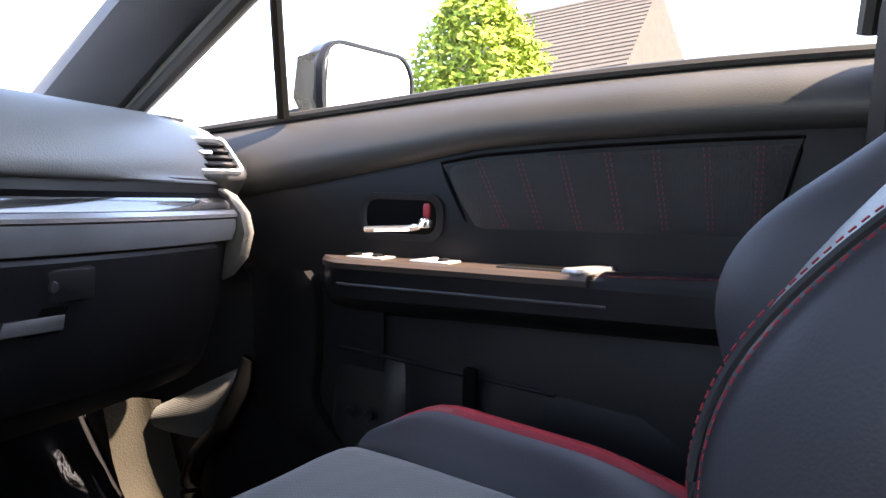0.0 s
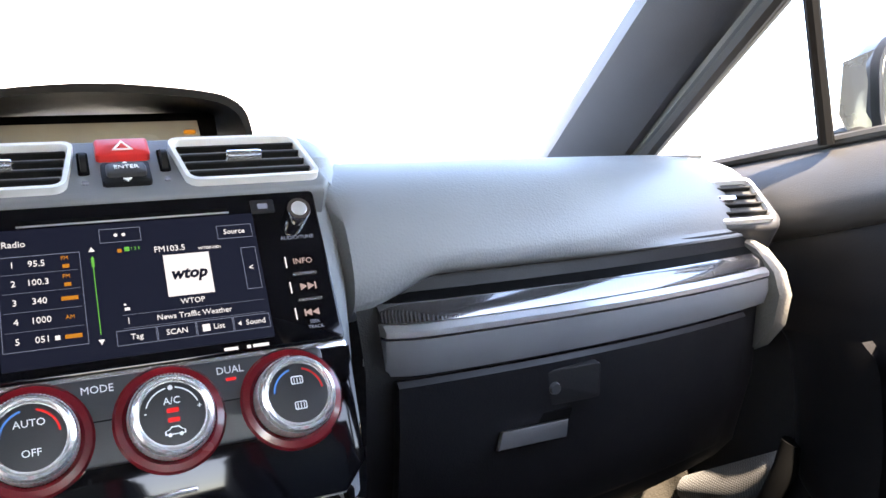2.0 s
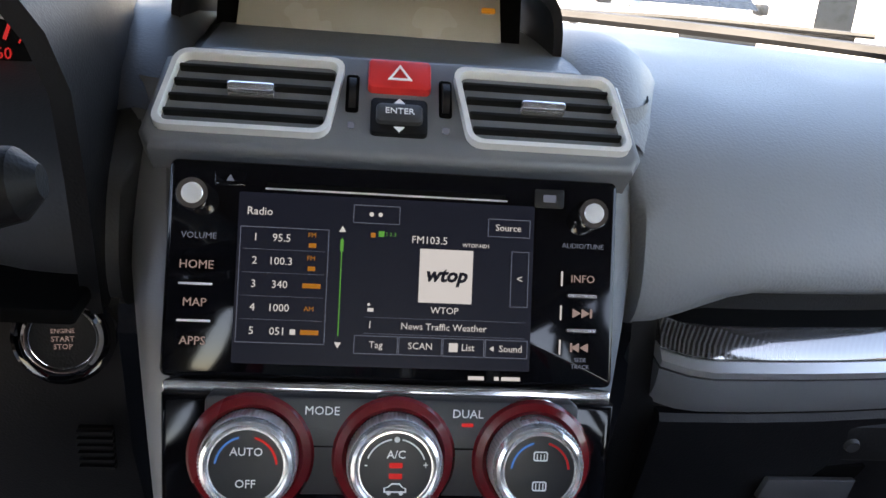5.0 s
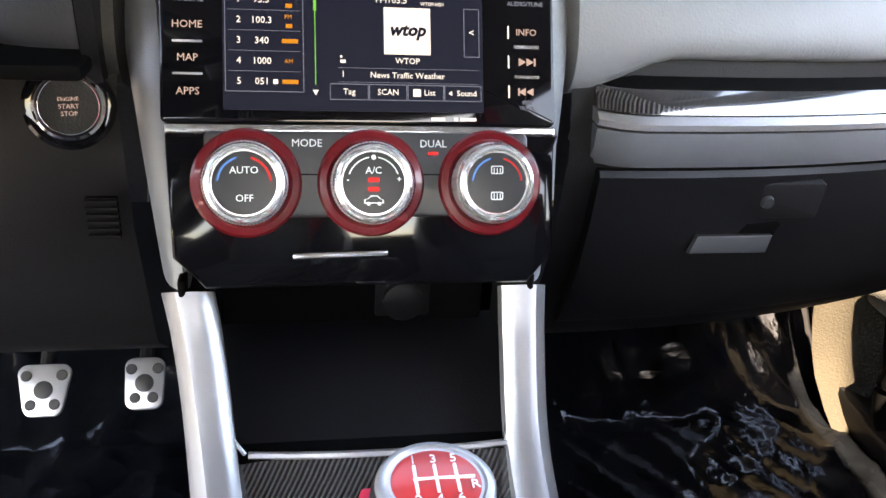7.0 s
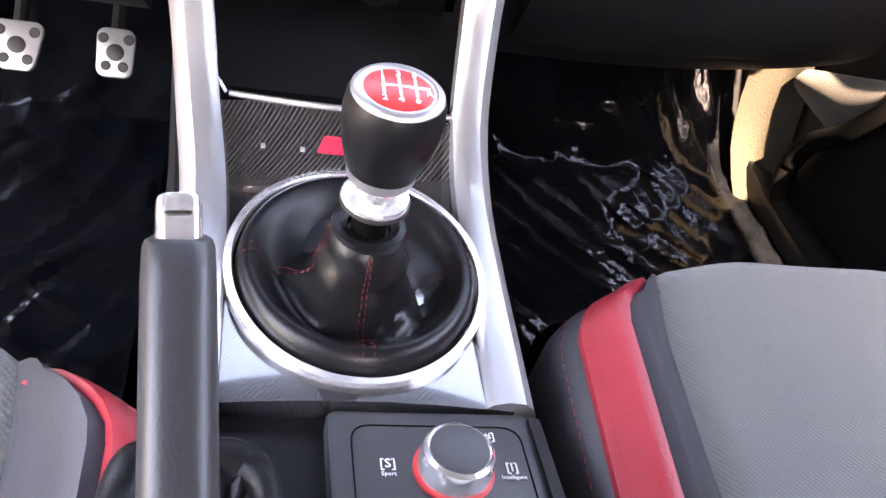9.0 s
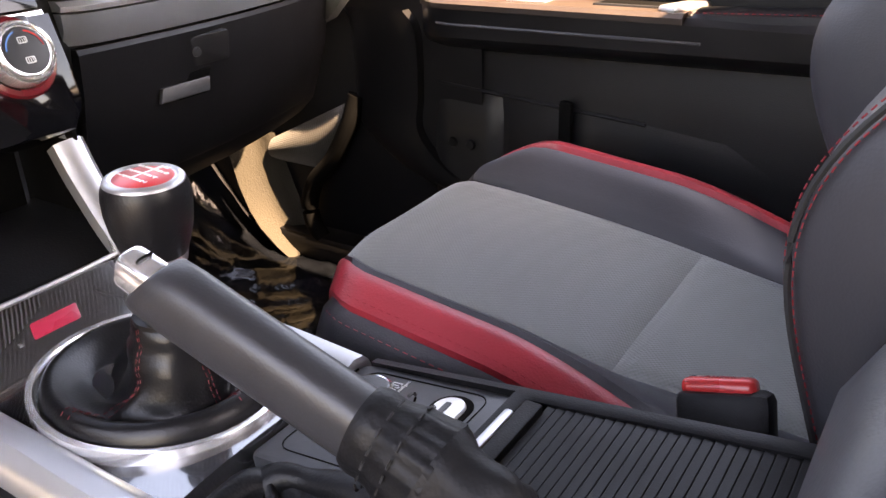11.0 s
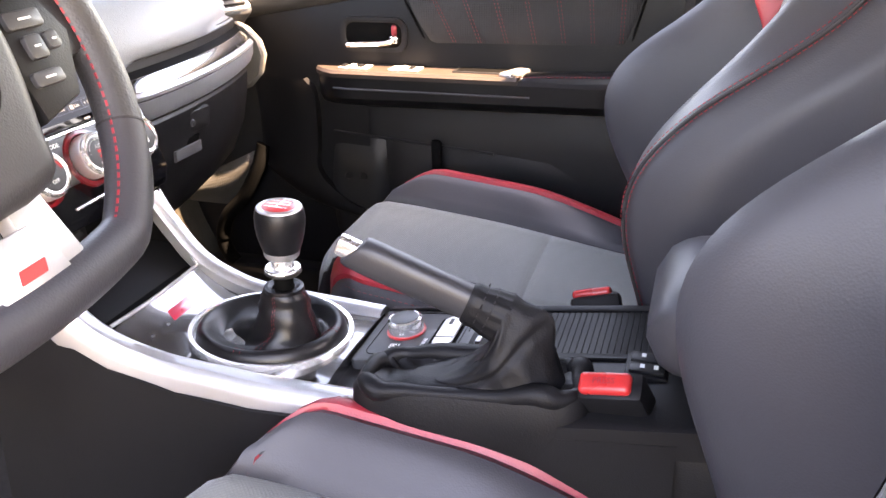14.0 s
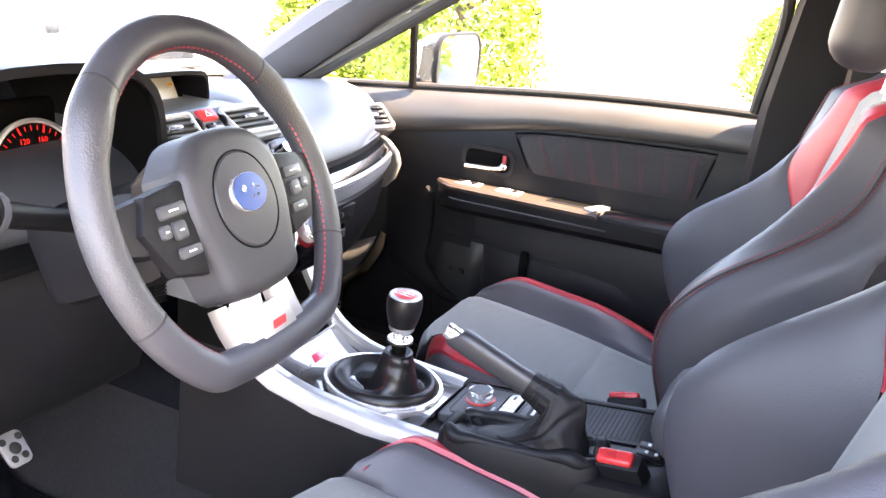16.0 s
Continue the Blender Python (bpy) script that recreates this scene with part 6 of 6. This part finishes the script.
# ---- seats ----
def car_seat(cx, dy, dz, mirror, recline=17.0, back=(0.0, 0.0), full=(0.112, 0.156)):
    """mirror: +1 with the console on its left, -1 with the console on its right."""
    s = thing("car_seat", "black leather sports seat with grey suede centre and red bolsters", "car seat", "front seats", at=(cx, dy, dz))
    YF, YB = -0.075, -0.595

    def lat(a, t):
        """Lateral place of the seam stations, in metres, for a in 0..5."""
        g = sm(-0.02, 0.20, t)
        st = (0.0, 0.126 + 0.008 * g - 0.030 * sm(0.35, 0.95, t), 0.130 + 0.057 * g, 0.164 + 0.060 * g, 0.188 + 0.046 * g, 0.196 + 0.046 * g)
        i = min(4, int(a))
        return st[i] + (st[i + 1] - st[i]) * (a - i)

    def hgt(u, t):
        a = abs(u)
        base = 0.330 - 0.055 * t - 0.055 * (1 - min(1, t / 0.07)) ** 2.2
        hump = (0.050 if mirror * u < 0 else 0.040) * sm(-0.03, 0.17, t) * (1 - 1.15 * sm(0.46, 1.02, t))
        nose = -0.05 * (1 - min(1, t / 0.06)) ** 2
        st = (base - 0.005, base, base + hump - 0.002, base + hump - 0.015 + nose * 0.4, base + hump - 0.045 + nose, 0.16)
        if a <= 1:
            return st[0] + (st[1] - st[0]) * a * a
        i = min(4, int(a))
        k = a - i
        if i == 1:
            k = k * k * (3 - 2 * k) * 0.5 + math.sin(k * math.pi / 2) * 0.5
        elif i == 2:
            return st[2] + (st[3] - st[2]) * k * k + 0.003 * math.sin(math.pi * min(1, k * 1.5)) * sm(0, 0.1, t)
        return st[i] + (st[i + 1] - st[i]) * k

    def set_back(u):
        """How far the front edge lies back at u, more beside the console."""
        return 0.036 * sm(0.2, 1.3, -mirror * u) + 0.012 * sm(0.6, 1.2, mirror * u) + 0.030 * sm(1.0, 3.0, abs(u))

    def P(u, t):
        a = abs(u)
        y = YF + (YB - YF) * t - set_back(u) * (1 - t) ** 2
        return Vector((math.copysign(lat(a, t), u), y, hgt(u, t)))
    part("seat_insert", patch(P, -1, 1, 0.0, 0.60, 18, 26, 0.006, 0.014, 0.015), INSERT, s, "grey suede seat centre")
    part("seat_insert", patch(P, -1, 1, 0.60, 1.0, 18, 14, 0.006, 0.014, 0.015), INSERT, s, "grey suede seat centre")
    part("cushion_front", loft([[Vector((x, y - set_back(x / 0.126), z)) for y, z in ((YF - 0.012, 0.268), (YF + 0.004, 0.235), (YF + 0.006, 0.17), (YF - 0.02, 0.13), (YF - 0.06, 0.13))] for x in [-0.19 + 0.38 * k / 24 for k in range(25)]], False), SEATL, s)
    for q in (-1, 1):
        sgn = lambda a, b: (q * a, q * b) if q > 0 else (q * b, q * a)
        part("bolster", patch(P, *sgn(1, 2), 0, 1, 8, 34, 0.005, 0.012, 0.012), SEATL, s, "charcoal leather inner bolster")
        rd = part("red_bolster", patch(P, *sgn(2, 3.05), 0.0, 1, 8, 40, 0.005, 0.009, 0.012), RED, s, "red leather bolster ridge")
        stitches([P(q * 2.80, 0.14 + 0.84 * k / 40) + Vector((q * 0.001, 0, 0.0030)) for k in range(41)], REDT, rd, "seam", 0.0003)
        part("cushion_side", patch(P, *sgn(3.05, 5), 0, 1, 8, 34, 0.005, 0.012, 0.012, (q, 0, 0.3)), SEATL, s, "black leather cushion side")
        stitches([P(q * 3.35, 0.14 + 0.84 * k / 40) + Vector((q * 0.004, 0, 0.002)) for k in range(41)], REDT, s, "side_seam", 0.0004)
    part("seat_pan", box(0, -0.34, 0.13, 0.44, 0.46, 0.10, 0.02), BLACKP, s)
    for q in (-1, 1):
        part("rail", box(q * 0.19, -0.33, 0.055 - dz, 0.035, 0.50, 0.05 + 0.0, 0.006), BLACKP, s)
        part("riser", box(q * 0.19, -0.33, 0.09 - dz / 2, 0.02, 0.40, 0.06 + abs(dz), 0.004), BLACKP, s)
    # back
    REC, ZB, YH = recline, 0.265 + back[1], -0.585 + back[0]
    sr, cr = math.sin(radians(REC)), math.cos(radians(REC))

    def blat(a, t):
        w = 1.0 - 0.17 * sm(0.55, 0.98, t) - 0.06 * (1 - t) ** 3
        st = (0.0, 0.118 * (0.80 + 0.34 * t), 0.176, 0.222, 0.246, 0.246)
        i = min(4, int(a))
        return (st[i] + (st[i + 1] - st[i]) * (a - i)) * w

    def bfwd(a, t, q):
        b = 0.112 * math.exp(-((t - 0.34) / 0.25) ** 2) + (0.050 if q and mirror > 0 else -0.045) * sm(0.48, 0.80, t)
        c = full[q] * math.exp(-((t - 0.34) / 0.29) ** 2) + (0.030 if q and mirror > 0 else 0.0) * sm(0.5, 0.8, t)
        roll = -0.05 * sm(0.90, 1.0, t) * (1 + 0.0)
        st = (0.0, 0.006, c, b, b - 0.055, min(-0.085, b - 0.075))
        i = min(4, int(a))
        k = a - i
        if i in (1, 2):
            k = k * k * (3 - 2 * k) if i == 2 else math.sin(k * math.pi / 2) ** 1.3
        return st[i] + (st[i + 1] - st[i]) * k + roll

    def B(u, t):
        a = abs(u)
        h = 0.620 * t - 0.020 * sm(1.2, 3.5, a) * sm(0.6, 1, t)
        f = bfwd(a, t, 1 if u > 0 else 0)
        return Vector((math.copysign(blat(a, t), u), YH - h * sr + f * cr, ZB + h * cr + f * sr))
    flip = lambda fn: (lambda u, v: fn(-u, v))
    F = flip(B)
    part("back_insert", patch(F, -1, 1, 0.0, 0.34, 16, 14, 0.006, 0.014, 0.012, (0, 1, 0.3)), INSERT, s, "grey suede back centre")
    part("back_insert", patch(F, -1, 1, 0.34, 1.0, 16, 26, 0.006, 0.014, 0.012, (0, 1, 0.3)), INSERT, s, "grey suede back centre")
    for q in (-1, 1):
        sgn = lambda a, b: (q * a, q * b) if q > 0 else (q * b, q * a)
        split = lambda t: 1.0 + 1.10 * sm(0.51, 0.80, t)
        outer = lambda u, t: F(math.copysign(split(t) + (3.0 - split(t)) * abs(u), u), t)
        inner = lambda u, t: F(math.copysign(1.0 + (split(t) - 1.0) * abs(u), u), t)
        part("back_bolster", patch(outer, *sgn(0.001, 1), 0, 1.0, 12, 44, 0.005, 0.014, 0.012, (q * -0.3, 1, 0.3)), SEATL, s, "black leather back bolster")
        part("red_shoulder", patch(inner, *sgn(0.001, 1), 0.54, 1.0, 8, 26, 0.005, 0.012, 0.012, (q * -0.3, 1, 0.3)), RED, s, "red leather shoulder panel")
        part("back_side", patch(F, *sgn(3, 5), 0, 1, 10, 40, 0.005, 0.012, 0.012, (q * -0.3, 1, 0.3)), SEATL, s, "black leather back side")
        for off, mt, rr in ((3.12, REDT, 0.0005), (2.88, REDT, 0.0005)):
            stitches([F(q * off, 0.03 + 0.93 * k / 60) + Vector((0, 0.004, 0.001)) for k in range(61)], mt, s, "back_seam", rr, 0.0034, 0.0022)
        part("piping", tube([F(q * 3.0, 0.02 + 0.95 * k / 50) + Vector((0, 0.001, 0)) for k in range(51)], 0.0022, 6), DARKT, s)
    part("back_shell", loft([[Vector((x * w, YH - 0.600 * t * sr - 0.085 * cr - o, ZB + 0.600 * t * cr - 0.03)) for x, o in ((-0.235, 0), (-0.18, 0.03), (0, 0.04), (0.18, 0.03), (0.235, 0))] for t, w in ((-0.05, 0.92), (0.3, 1), (0.6, 1), (0.9, 0.86), (1.02, 0.78))], False), DARKP, s)
    # headrest
    hm = Matrix.Translation((0, YH - 0.700 * sr + 0.050, ZB + 0.700 * cr)) @ Matrix.Rotation(radians(REC - 8), 4, "X")
    part("headrest", move(box(0, 0, 0, 0.255, 0.095, 0.165, 0.040, 5), hm), SEATL, s, "black leather headrest")
    for q in (-1, 1):
        part("headrest_post", tube([(q * 0.06, YH - 0.55 * sr - 0.02, ZB + 0.55 * cr), (q * 0.06, YH - 0.70 * sr, ZB + 0.70 * cr)], 0.006, 10), CHROMEM, s)
    return s


def pedals():
    for nm, x, y, z, w, h, tp in (("brake_pedal", -0.314, 0.352, 0.165, 0.055, 0.056, 0.68), ("clutch_pedal", -0.420, 0.352, 0.165, 0.055, 0.056, 0.68), ("accelerator_pedal", -0.208, 0.345, 0.174, 0.042, 0.056, 0.92)):
        p = thing(nm, "drilled aluminium sports pedal over the dark footwell floor", "pedal", "pedals")
        m = facing((x, y, z), 42)
        o = rounded(w, h, 0.010, 4)
        o = [(a * (tp + (1 - tp) * min(1, max(0, (b / h + 0.5) * 1.4))), b) for a, b in o]
        part("pedal_plate", slab(o, 0.006, m, 0.002), SATIN, p)
        for dx, dy_, r in ((0, 0.002, 0.010), (-0.33, 0.28, 0.006), (0.33, 0.28, 0.006), (-0.22, -0.28, 0.006), (0.22, -0.28, 0.006)):
            part("pedal_hole", lathe([(r, 0.0), (r * 0.8, 0.0012), (0.001, 0.0012)], 16, m @ Matrix.Translation((dx * w, dy_ * h, 0))), RUBBER, p)
        part("pedal_arm", tube([m @ Vector((0, 0.01, -0.008)), m @ Vector((0, 0.14, -0.03)), Vector((x, 0.52, 0.34))], 0.008, 8), BLACKP, p)


def footwell_trim():
    k = thing("trim_1", "pale grey carpeted kick panel beside the footwell", "kick panel", kind="structure")
    rows = []
    for z, y0, y1 in ((0.035, 0.27, 0.345), (0.06, 0.31, 0.385), (0.09, 0.345, 0.420), (0.12, 0.365, 0.440), (0.16, 0.382, 0.457), (0.205, 0.395, 0.470), (0.25, 0.41, 0.485)):
        rows.append([Vector((0.712 - 0.050 * t ** 1.6 + 0.004 * math.sin(9 * t + 14 * z), y0 + (y1 - y0) * t, z)) for t in [q / 10 for q in range(11)]])
    part("panel", loft(rows, False), material("tan_kick_carpet", (0.036, 0.032, 0.025), 0.85, grain=0.4, grain_size=0.003, spec=0.15), k)
    rows = []
    for q in range(15):
        y = 0.226 + 0.19 * q / 14
        hi, lo = 0.330 - 0.48 * (y - 0.226), 0.203 + 0.115 * max(0.0, 1 - (y - 0.226) / 0.10) ** 2
        rows.append([Vector((0.708 - 0.012 * math.sin(math.pi * v), y, lo + (hi - lo) * v)) for v in [i / 6 for i in range(7)]])
    part("rear_panel", loft(rows, False), perforated("perforated_trim", (0.030, 0.028, 0.024)), k, "perforated pale grey panel")
    part("upper_cover", loft([[Vector((0.722 - 0.005 * math.sin(3 * z), y, z)) for y in (0.0, 0.14, 0.25, 0.36, 0.47, 0.60)] for z in (0.03, 0.10, 0.17, 0.24, 0.31, 0.40, 0.50)], False), BLACKP, k, "black upper side cover")
    pts = spline([(0.712, 0.222, 0.336), (0.704, 0.236, 0.290), (0.700, 0.272, 0.228), (0.698, 0.318, 0.178), (0.697, 0.332, 0.125), (0.696, 0.306, 0.078), (0.695, 0.24, 0.055), (0.695, 0.10, 0.05)], 6)
    part("door_seal", tube(pts, 0.015, 12), MATTEB, k, "thick black rubber seal")
    a = thing("trim_2", "black moulded sweep between door and footwell", "trim", kind="structure")
    rows = []
    prof = spline([(0.47, 0.24, 0.12), (0.44, 0.225, 0.10), (0.35, 0.222, 0.10), (0.30, 0.222, 0.105), (0.263, 0.188, 0.08), (0.228, 0.130, 0.03), (0.205, 0.045, -0.06), (0.185, -0.05, -0.15), (0.14, -0.14, -0.24), (0.08, -0.22, -0.32)], 4)
    for p in prof:
        z, y0, y1 = p
        rows.append([Vector((0.748 - bulge, y0 + (y1 - y0) * t, z)) for t, bulge in ((-0.30, 0.0), (-0.1, 0.022), (0.0, 0.034), (0.10, 0.040), (0.4, 0.046), (0.75, 0.047), (1.0, 0.046), (1.02, 0.0))])
    part("sweep", loft(rows, False), BLACKP, a)


tunnel_console()
gear_shifter()
handbrake()
car_seat(0.372, 0.0, 0.0, 1, 14.0, full=(0.112, 0.186))
car_seat(-0.298, -0.090, -0.008, -1, 16.0, (-0.012, 0.034), (0.156, 0.156))
pedals()
footwell_trim()


for ob in scene.objects:
    if ob.parent is None and ob.type in ("EMPTY", "MESH"):
        ob.matrix_basis = CAR @ ob.matrix_basis


# ---- outside ----
def outside():
    bm = bmesh.new()
    bmesh.ops.create_grid(bm, x_segments=40, y_segments=40, size=400)
    move(bm, Matrix.Translation((0, 0, GROUND_Z)))
    g = part("ground", bm, shaded("sunlit_asphalt", (0.10, 0.10, 0.10), (0.16, 0.155, 0.15), 0.9, 1.5), None)
    tagged(g, "sunlit grey asphalt car park", "ground", kind="structure")
    white = material("white_render", (0.78, 0.77, 0.74), 0.85, grain=0.2, grain_size=0.03, vary_size=2.0, vary=0.06)
    dark = material("dark_window", (0.012, 0.014, 0.016), 0.3, spec=0.15)
    trimw = material("white_trim", (0.8, 0.8, 0.78), 0.6)
    roofm = shaded("grey_brown_shingle", (0.050, 0.044, 0.040), (0.085, 0.074, 0.065), 0.9, 0.25)

    def building(o, yaw, w, dpt, h, wins, lab, roof=None):
        b = thing("building", lab, "building", at=(0, 0, 0))
        b.matrix_world = Matrix.Translation(o) @ Matrix.Rotation(radians(yaw), 4, "Z")
        part("wall", box(0, dpt / 2, h / 2, w, dpt, h), white, b, smooth=0)
        part("parapet", box(0, dpt / 2, h + 0.1, w + 0.3, dpt + 0.3, 0.25, 0.03), trimw, b)
        for x, z, ww, wh in wins:
            wd = part("window", frame_slab([(-ww / 2 - 0.12, -wh / 2 - 0.12), (ww / 2 + 0.12, -wh / 2 - 0.12), (ww / 2 + 0.12, wh / 2 + 0.12), (-ww / 2 - 0.12, wh / 2 + 0.12)], [(-ww / 2, -wh / 2), (ww / 2, -wh / 2), (ww / 2, wh / 2), (-ww / 2, wh / 2)], 0.12, facing((x, -0.04, z), 0)), trimw, b, smooth=0)
            part("pane", box(x, 0.0, z, ww, 0.04, wh), dark, wd, smooth=0)
            part("sill", box(x, -0.10, z - wh / 2 - 0.16, ww + 0.4, 0.16, 0.08, 0.01), trimw, wd)
        if roof:
            slope = []
            for k in range(22):
                lo, hi = k / 22, (k + 1) / 22
                slope += [(-0.5 + (dpt / 2 + 0.5) * lo, h + roof * lo + 0.035), (-0.5 + (dpt / 2 + 0.5) * hi, h + roof * hi)]
            rings = [[Vector((x, y, z)) for y, z in slope + [(dpt / 2, h + roof), (dpt + 0.5, h), (dpt + 0.5, h - 0.15), (-0.5, h - 0.15)]] for x in (-w / 2 - 0.5, w / 2 + 0.5)]
            part("roof", loft(rings), roofm, b, "brown shingle roof", smooth=0)
        return b
    building((-4, 17, GROUND_Z), 0, 19, 8, 6.0, [(3.24, 2.0, 1.36, 1.9), (6.13, 2.25, 0.94, 2.0), (-1.5, 2.0, 1.4, 1.9), (-5, 2.0, 1.4, 1.9)], "white two-storey commercial building with dark windows")
    building((11.2, 19, GROUND_Z), -3, 12, 8, 3.7, [(-5.2, 2.05, 0.9, 0.3), (-0.1, 1.25, 0.95, 2.1), (-2.4, 1.9, 0.5, 0.9), (1.9, 1.9, 0.7, 0.5), (4, 1.7, 0.9, 1.2)], "low white building with a doorway and flat roof")
    building((19, 7.9, GROUND_Z), -90, 4.6, 7, 3.9, [(-1.3, 1.6, 1.0, 1.4), (1.2, 1.5, 1.0, 2.0)], "white house with a brown shingle roof", 3.0)

    carglass = material("car_glass", (0.012, 0.018, 0.026), 0.12, spec=0.22)

    def suv(o, yaw, paint, lab):
        c = thing("parked_car", lab, "car", "parked cars")
        c.matrix_world = Matrix.Translation(o) @ Matrix.Rotation(radians(yaw), 4, "Z") @ Matrix.Diagonal((0.97, 0.97, 0.86, 1))
        sec = [(-2.25, 0.55, 0.95), (-2.2, 0.5, 1.0), (-1.3, 0.45, 1.10), (-0.9, 0.45, 1.12), (1.4, 0.45, 1.12), (2.1, 0.5, 1.1), (2.25, 0.6, 0.95)]
        rings = [[Vector((x, y, z)) for x, z in ((-0.85, zb), (-0.92, (zb + zt) / 2), (-0.86, zt - 0.06), (-0.72, zt), (0.72, zt), (0.86, zt - 0.06), (0.92, (zb + zt) / 2), (0.85, zb))] for y, zb, zt in sec]
        part("body", loft(rings), paint, c)
        rings = [[Vector((x * w, y, z)) for x, z in ((-0.86, 1.08), (-0.70, zt - 0.08), (-0.6, zt), (0.6, zt), (0.70, zt - 0.08), (0.86, 1.08))] for y, w, zt in ((-1.35, 0.98, 1.12), (-0.55, 0.97, 1.68), (0.4, 0.97, 1.74), (1.7, 0.95, 1.68), (2.1, 0.93, 1.15))]
        part("cabin", loft(rings), paint, c)
        part("windscreen", loft([[Vector((x, -1.30 - 0.03, 1.14)) for x in (-0.78, 0.78)], [Vector((x, -0.62 - 0.03, 1.64)) for x in (-0.62, 0.62)]], False), carglass, c, "sky-reflecting windscreen")
        for s in (-1, 1):
            part("side_window", loft([[Vector((s * 0.865, y, 1.13)) for y in (-1.05, 1.6)], [Vector((s * 0.72, y, 1.60)) for y in (-0.5, 1.45)]], False), dark, c)
            mr = part("mirror", box(s * 1.0, -0.85, 1.15, 0.20, 0.12, 0.16, 0.04), dark, c)
            part("headlight", box(s * 0.68, -2.2, 0.85, 0.34, 0.12, 0.16, 0.03), trimw, c)
            for y in (-1.4, 1.4):
                wl = part("wheel", lathe([(0.34, -0.11), (0.36, -0.09), (0.36, 0.09), (0.34, 0.11), (0.2, 0.11), (0.001, 0.10)], 24, Matrix.Translation((s * 0.83, y, 0.36)) @ Matrix.Rotation(radians(90), 4, "Y")), RUBBER, c)
        part("grille", box(0, -2.24, 0.78, 0.9, 0.06, 0.28, 0.03), dark, c)
        part("roof_rail", tube([(0.55, -0.3, 1.77), (0.55, 1.5, 1.74)], 0.02, 8), trimw, c)
        part("roof_rail", tube([(-0.55, -0.3, 1.77), (-0.55, 1.5, 1.74)], 0.02, 8), trimw, c)
    blue = material("dark_blue_paint", (0.05, 0.06, 0.14), 0.25, 0.4, coat=1.0, vary_size=1)
    whitep = material("white_car_paint", (0.75, 0.75, 0.75), 0.25, coat=1.0, vary_size=1)
    suv((-1.45, 10.6, GROUND_Z), 4, blue, "dark blue parked sport utility vehicle facing the car")
    suv((3.9, 10.6, GROUND_Z), -3, whitep, "white parked estate car facing the car")
    suv((8.9, 10.3, GROUND_Z), -12, whitep, "white parked car at the building's edge")

    leafm = shaded("yellow_green_foliage", (0.10, 0.17, 0.02), (0.28, 0.34, 0.05), 0.7, 0.12)
    bark = material("brown_bark", (0.12, 0.09, 0.06), 0.9, grain=0.5, grain_size=0.02)

    def shrub(o, r, h, seed, lab, n=7000):
        rnd = random.Random(seed)
        t = thing("tree", lab, "tree", "trees", at=o)
        tr = tube(spline([(0, 0, 0), (0.05 * r, 0, h * 0.3), (-0.03 * r, 0.04 * r, h * 0.62), (0, 0, h * 0.9)], 4), [0.10 * r * (1 - k / 14) for k in range(13)], 8)
        for k in range(9):
            a, z = rnd.uniform(0, 6.28), h * rnd.uniform(0.25, 0.75)
            tr = join(tr, tube([(0, 0, z), (math.cos(a) * r * 0.4, math.sin(a) * r * 0.4, z + 0.2 * r), (math.cos(a) * r * 0.75, math.sin(a) * r * 0.75, z + 0.5 * r)], [0.035 * r, 0.022 * r, 0.008 * r], 6))
        part("trunk", tr, bark, t)
        vs, fs = [], []
        for k in range(n):
            a, zz = rnd.uniform(0, 6.283), rnd.random() ** 0.8
            prof = (1 - zz ** 2.2) ** 0.5 * (0.55 + 0.45 * min(1, zz * 4))
            rr = r * prof * (0.55 + 0.5 * rnd.random() ** 0.4) * (1 + 0.16 * math.sin(3 * a + seed) + 0.12 * math.sin(7 * a + 9 * zz))
            c = Vector((math.cos(a) * rr, math.sin(a) * rr, h * (0.10 + 0.92 * zz)))
            for q in range(3):
                n1 = Vector((rnd.gauss(0, 1), rnd.gauss(0, 1), rnd.gauss(0, 1))).normalized()
                n2 = n1.orthogonal().normalized()
                cc = c + Vector((rnd.gauss(0, 1), rnd.gauss(0, 1), rnd.gauss(0, 1))) * 0.05 * r
                z1 = 0.055 * r * rnd.uniform(0.6, 1.3)
                i = len(vs)
                vs += [cc - n1 * z1, cc + n2 * z1 * 0.45, cc + n1 * z1, cc - n2 * z1 * 0.45]
                fs.append((i, i + 1, i + 2, i + 3))
        me = bpy.data.meshes.new("crown")
        me.from_pydata([tuple(v) for v in vs], [], fs)
        me.materials.append(leafm)
        ob = new("crown", me)
        ob.parent = t
    shrub((5.1, 1.98, GROUND_Z), 0.62, 2.45, 3, "rounded yellow-green evergreen tree beside the car park")
    shrub((7.8, 4.9, GROUND_Z), 0.8, 1.9, 5, "bushy green tree beside the drive")
    shrub((9.6, -0.1, GROUND_Z), 0.5, 1.25, 8, "small green shrub before the white house", 3000)
    shrub((5.3, -3.1, GROUND_Z), 0.9, 1.05, 11, "broad green hedge tree behind the car", 3000)
    shrub((6.9, -3.6, GROUND_Z), 0.8, 1.25, 13, "broad green hedge tree behind the car", 3000)


outside()
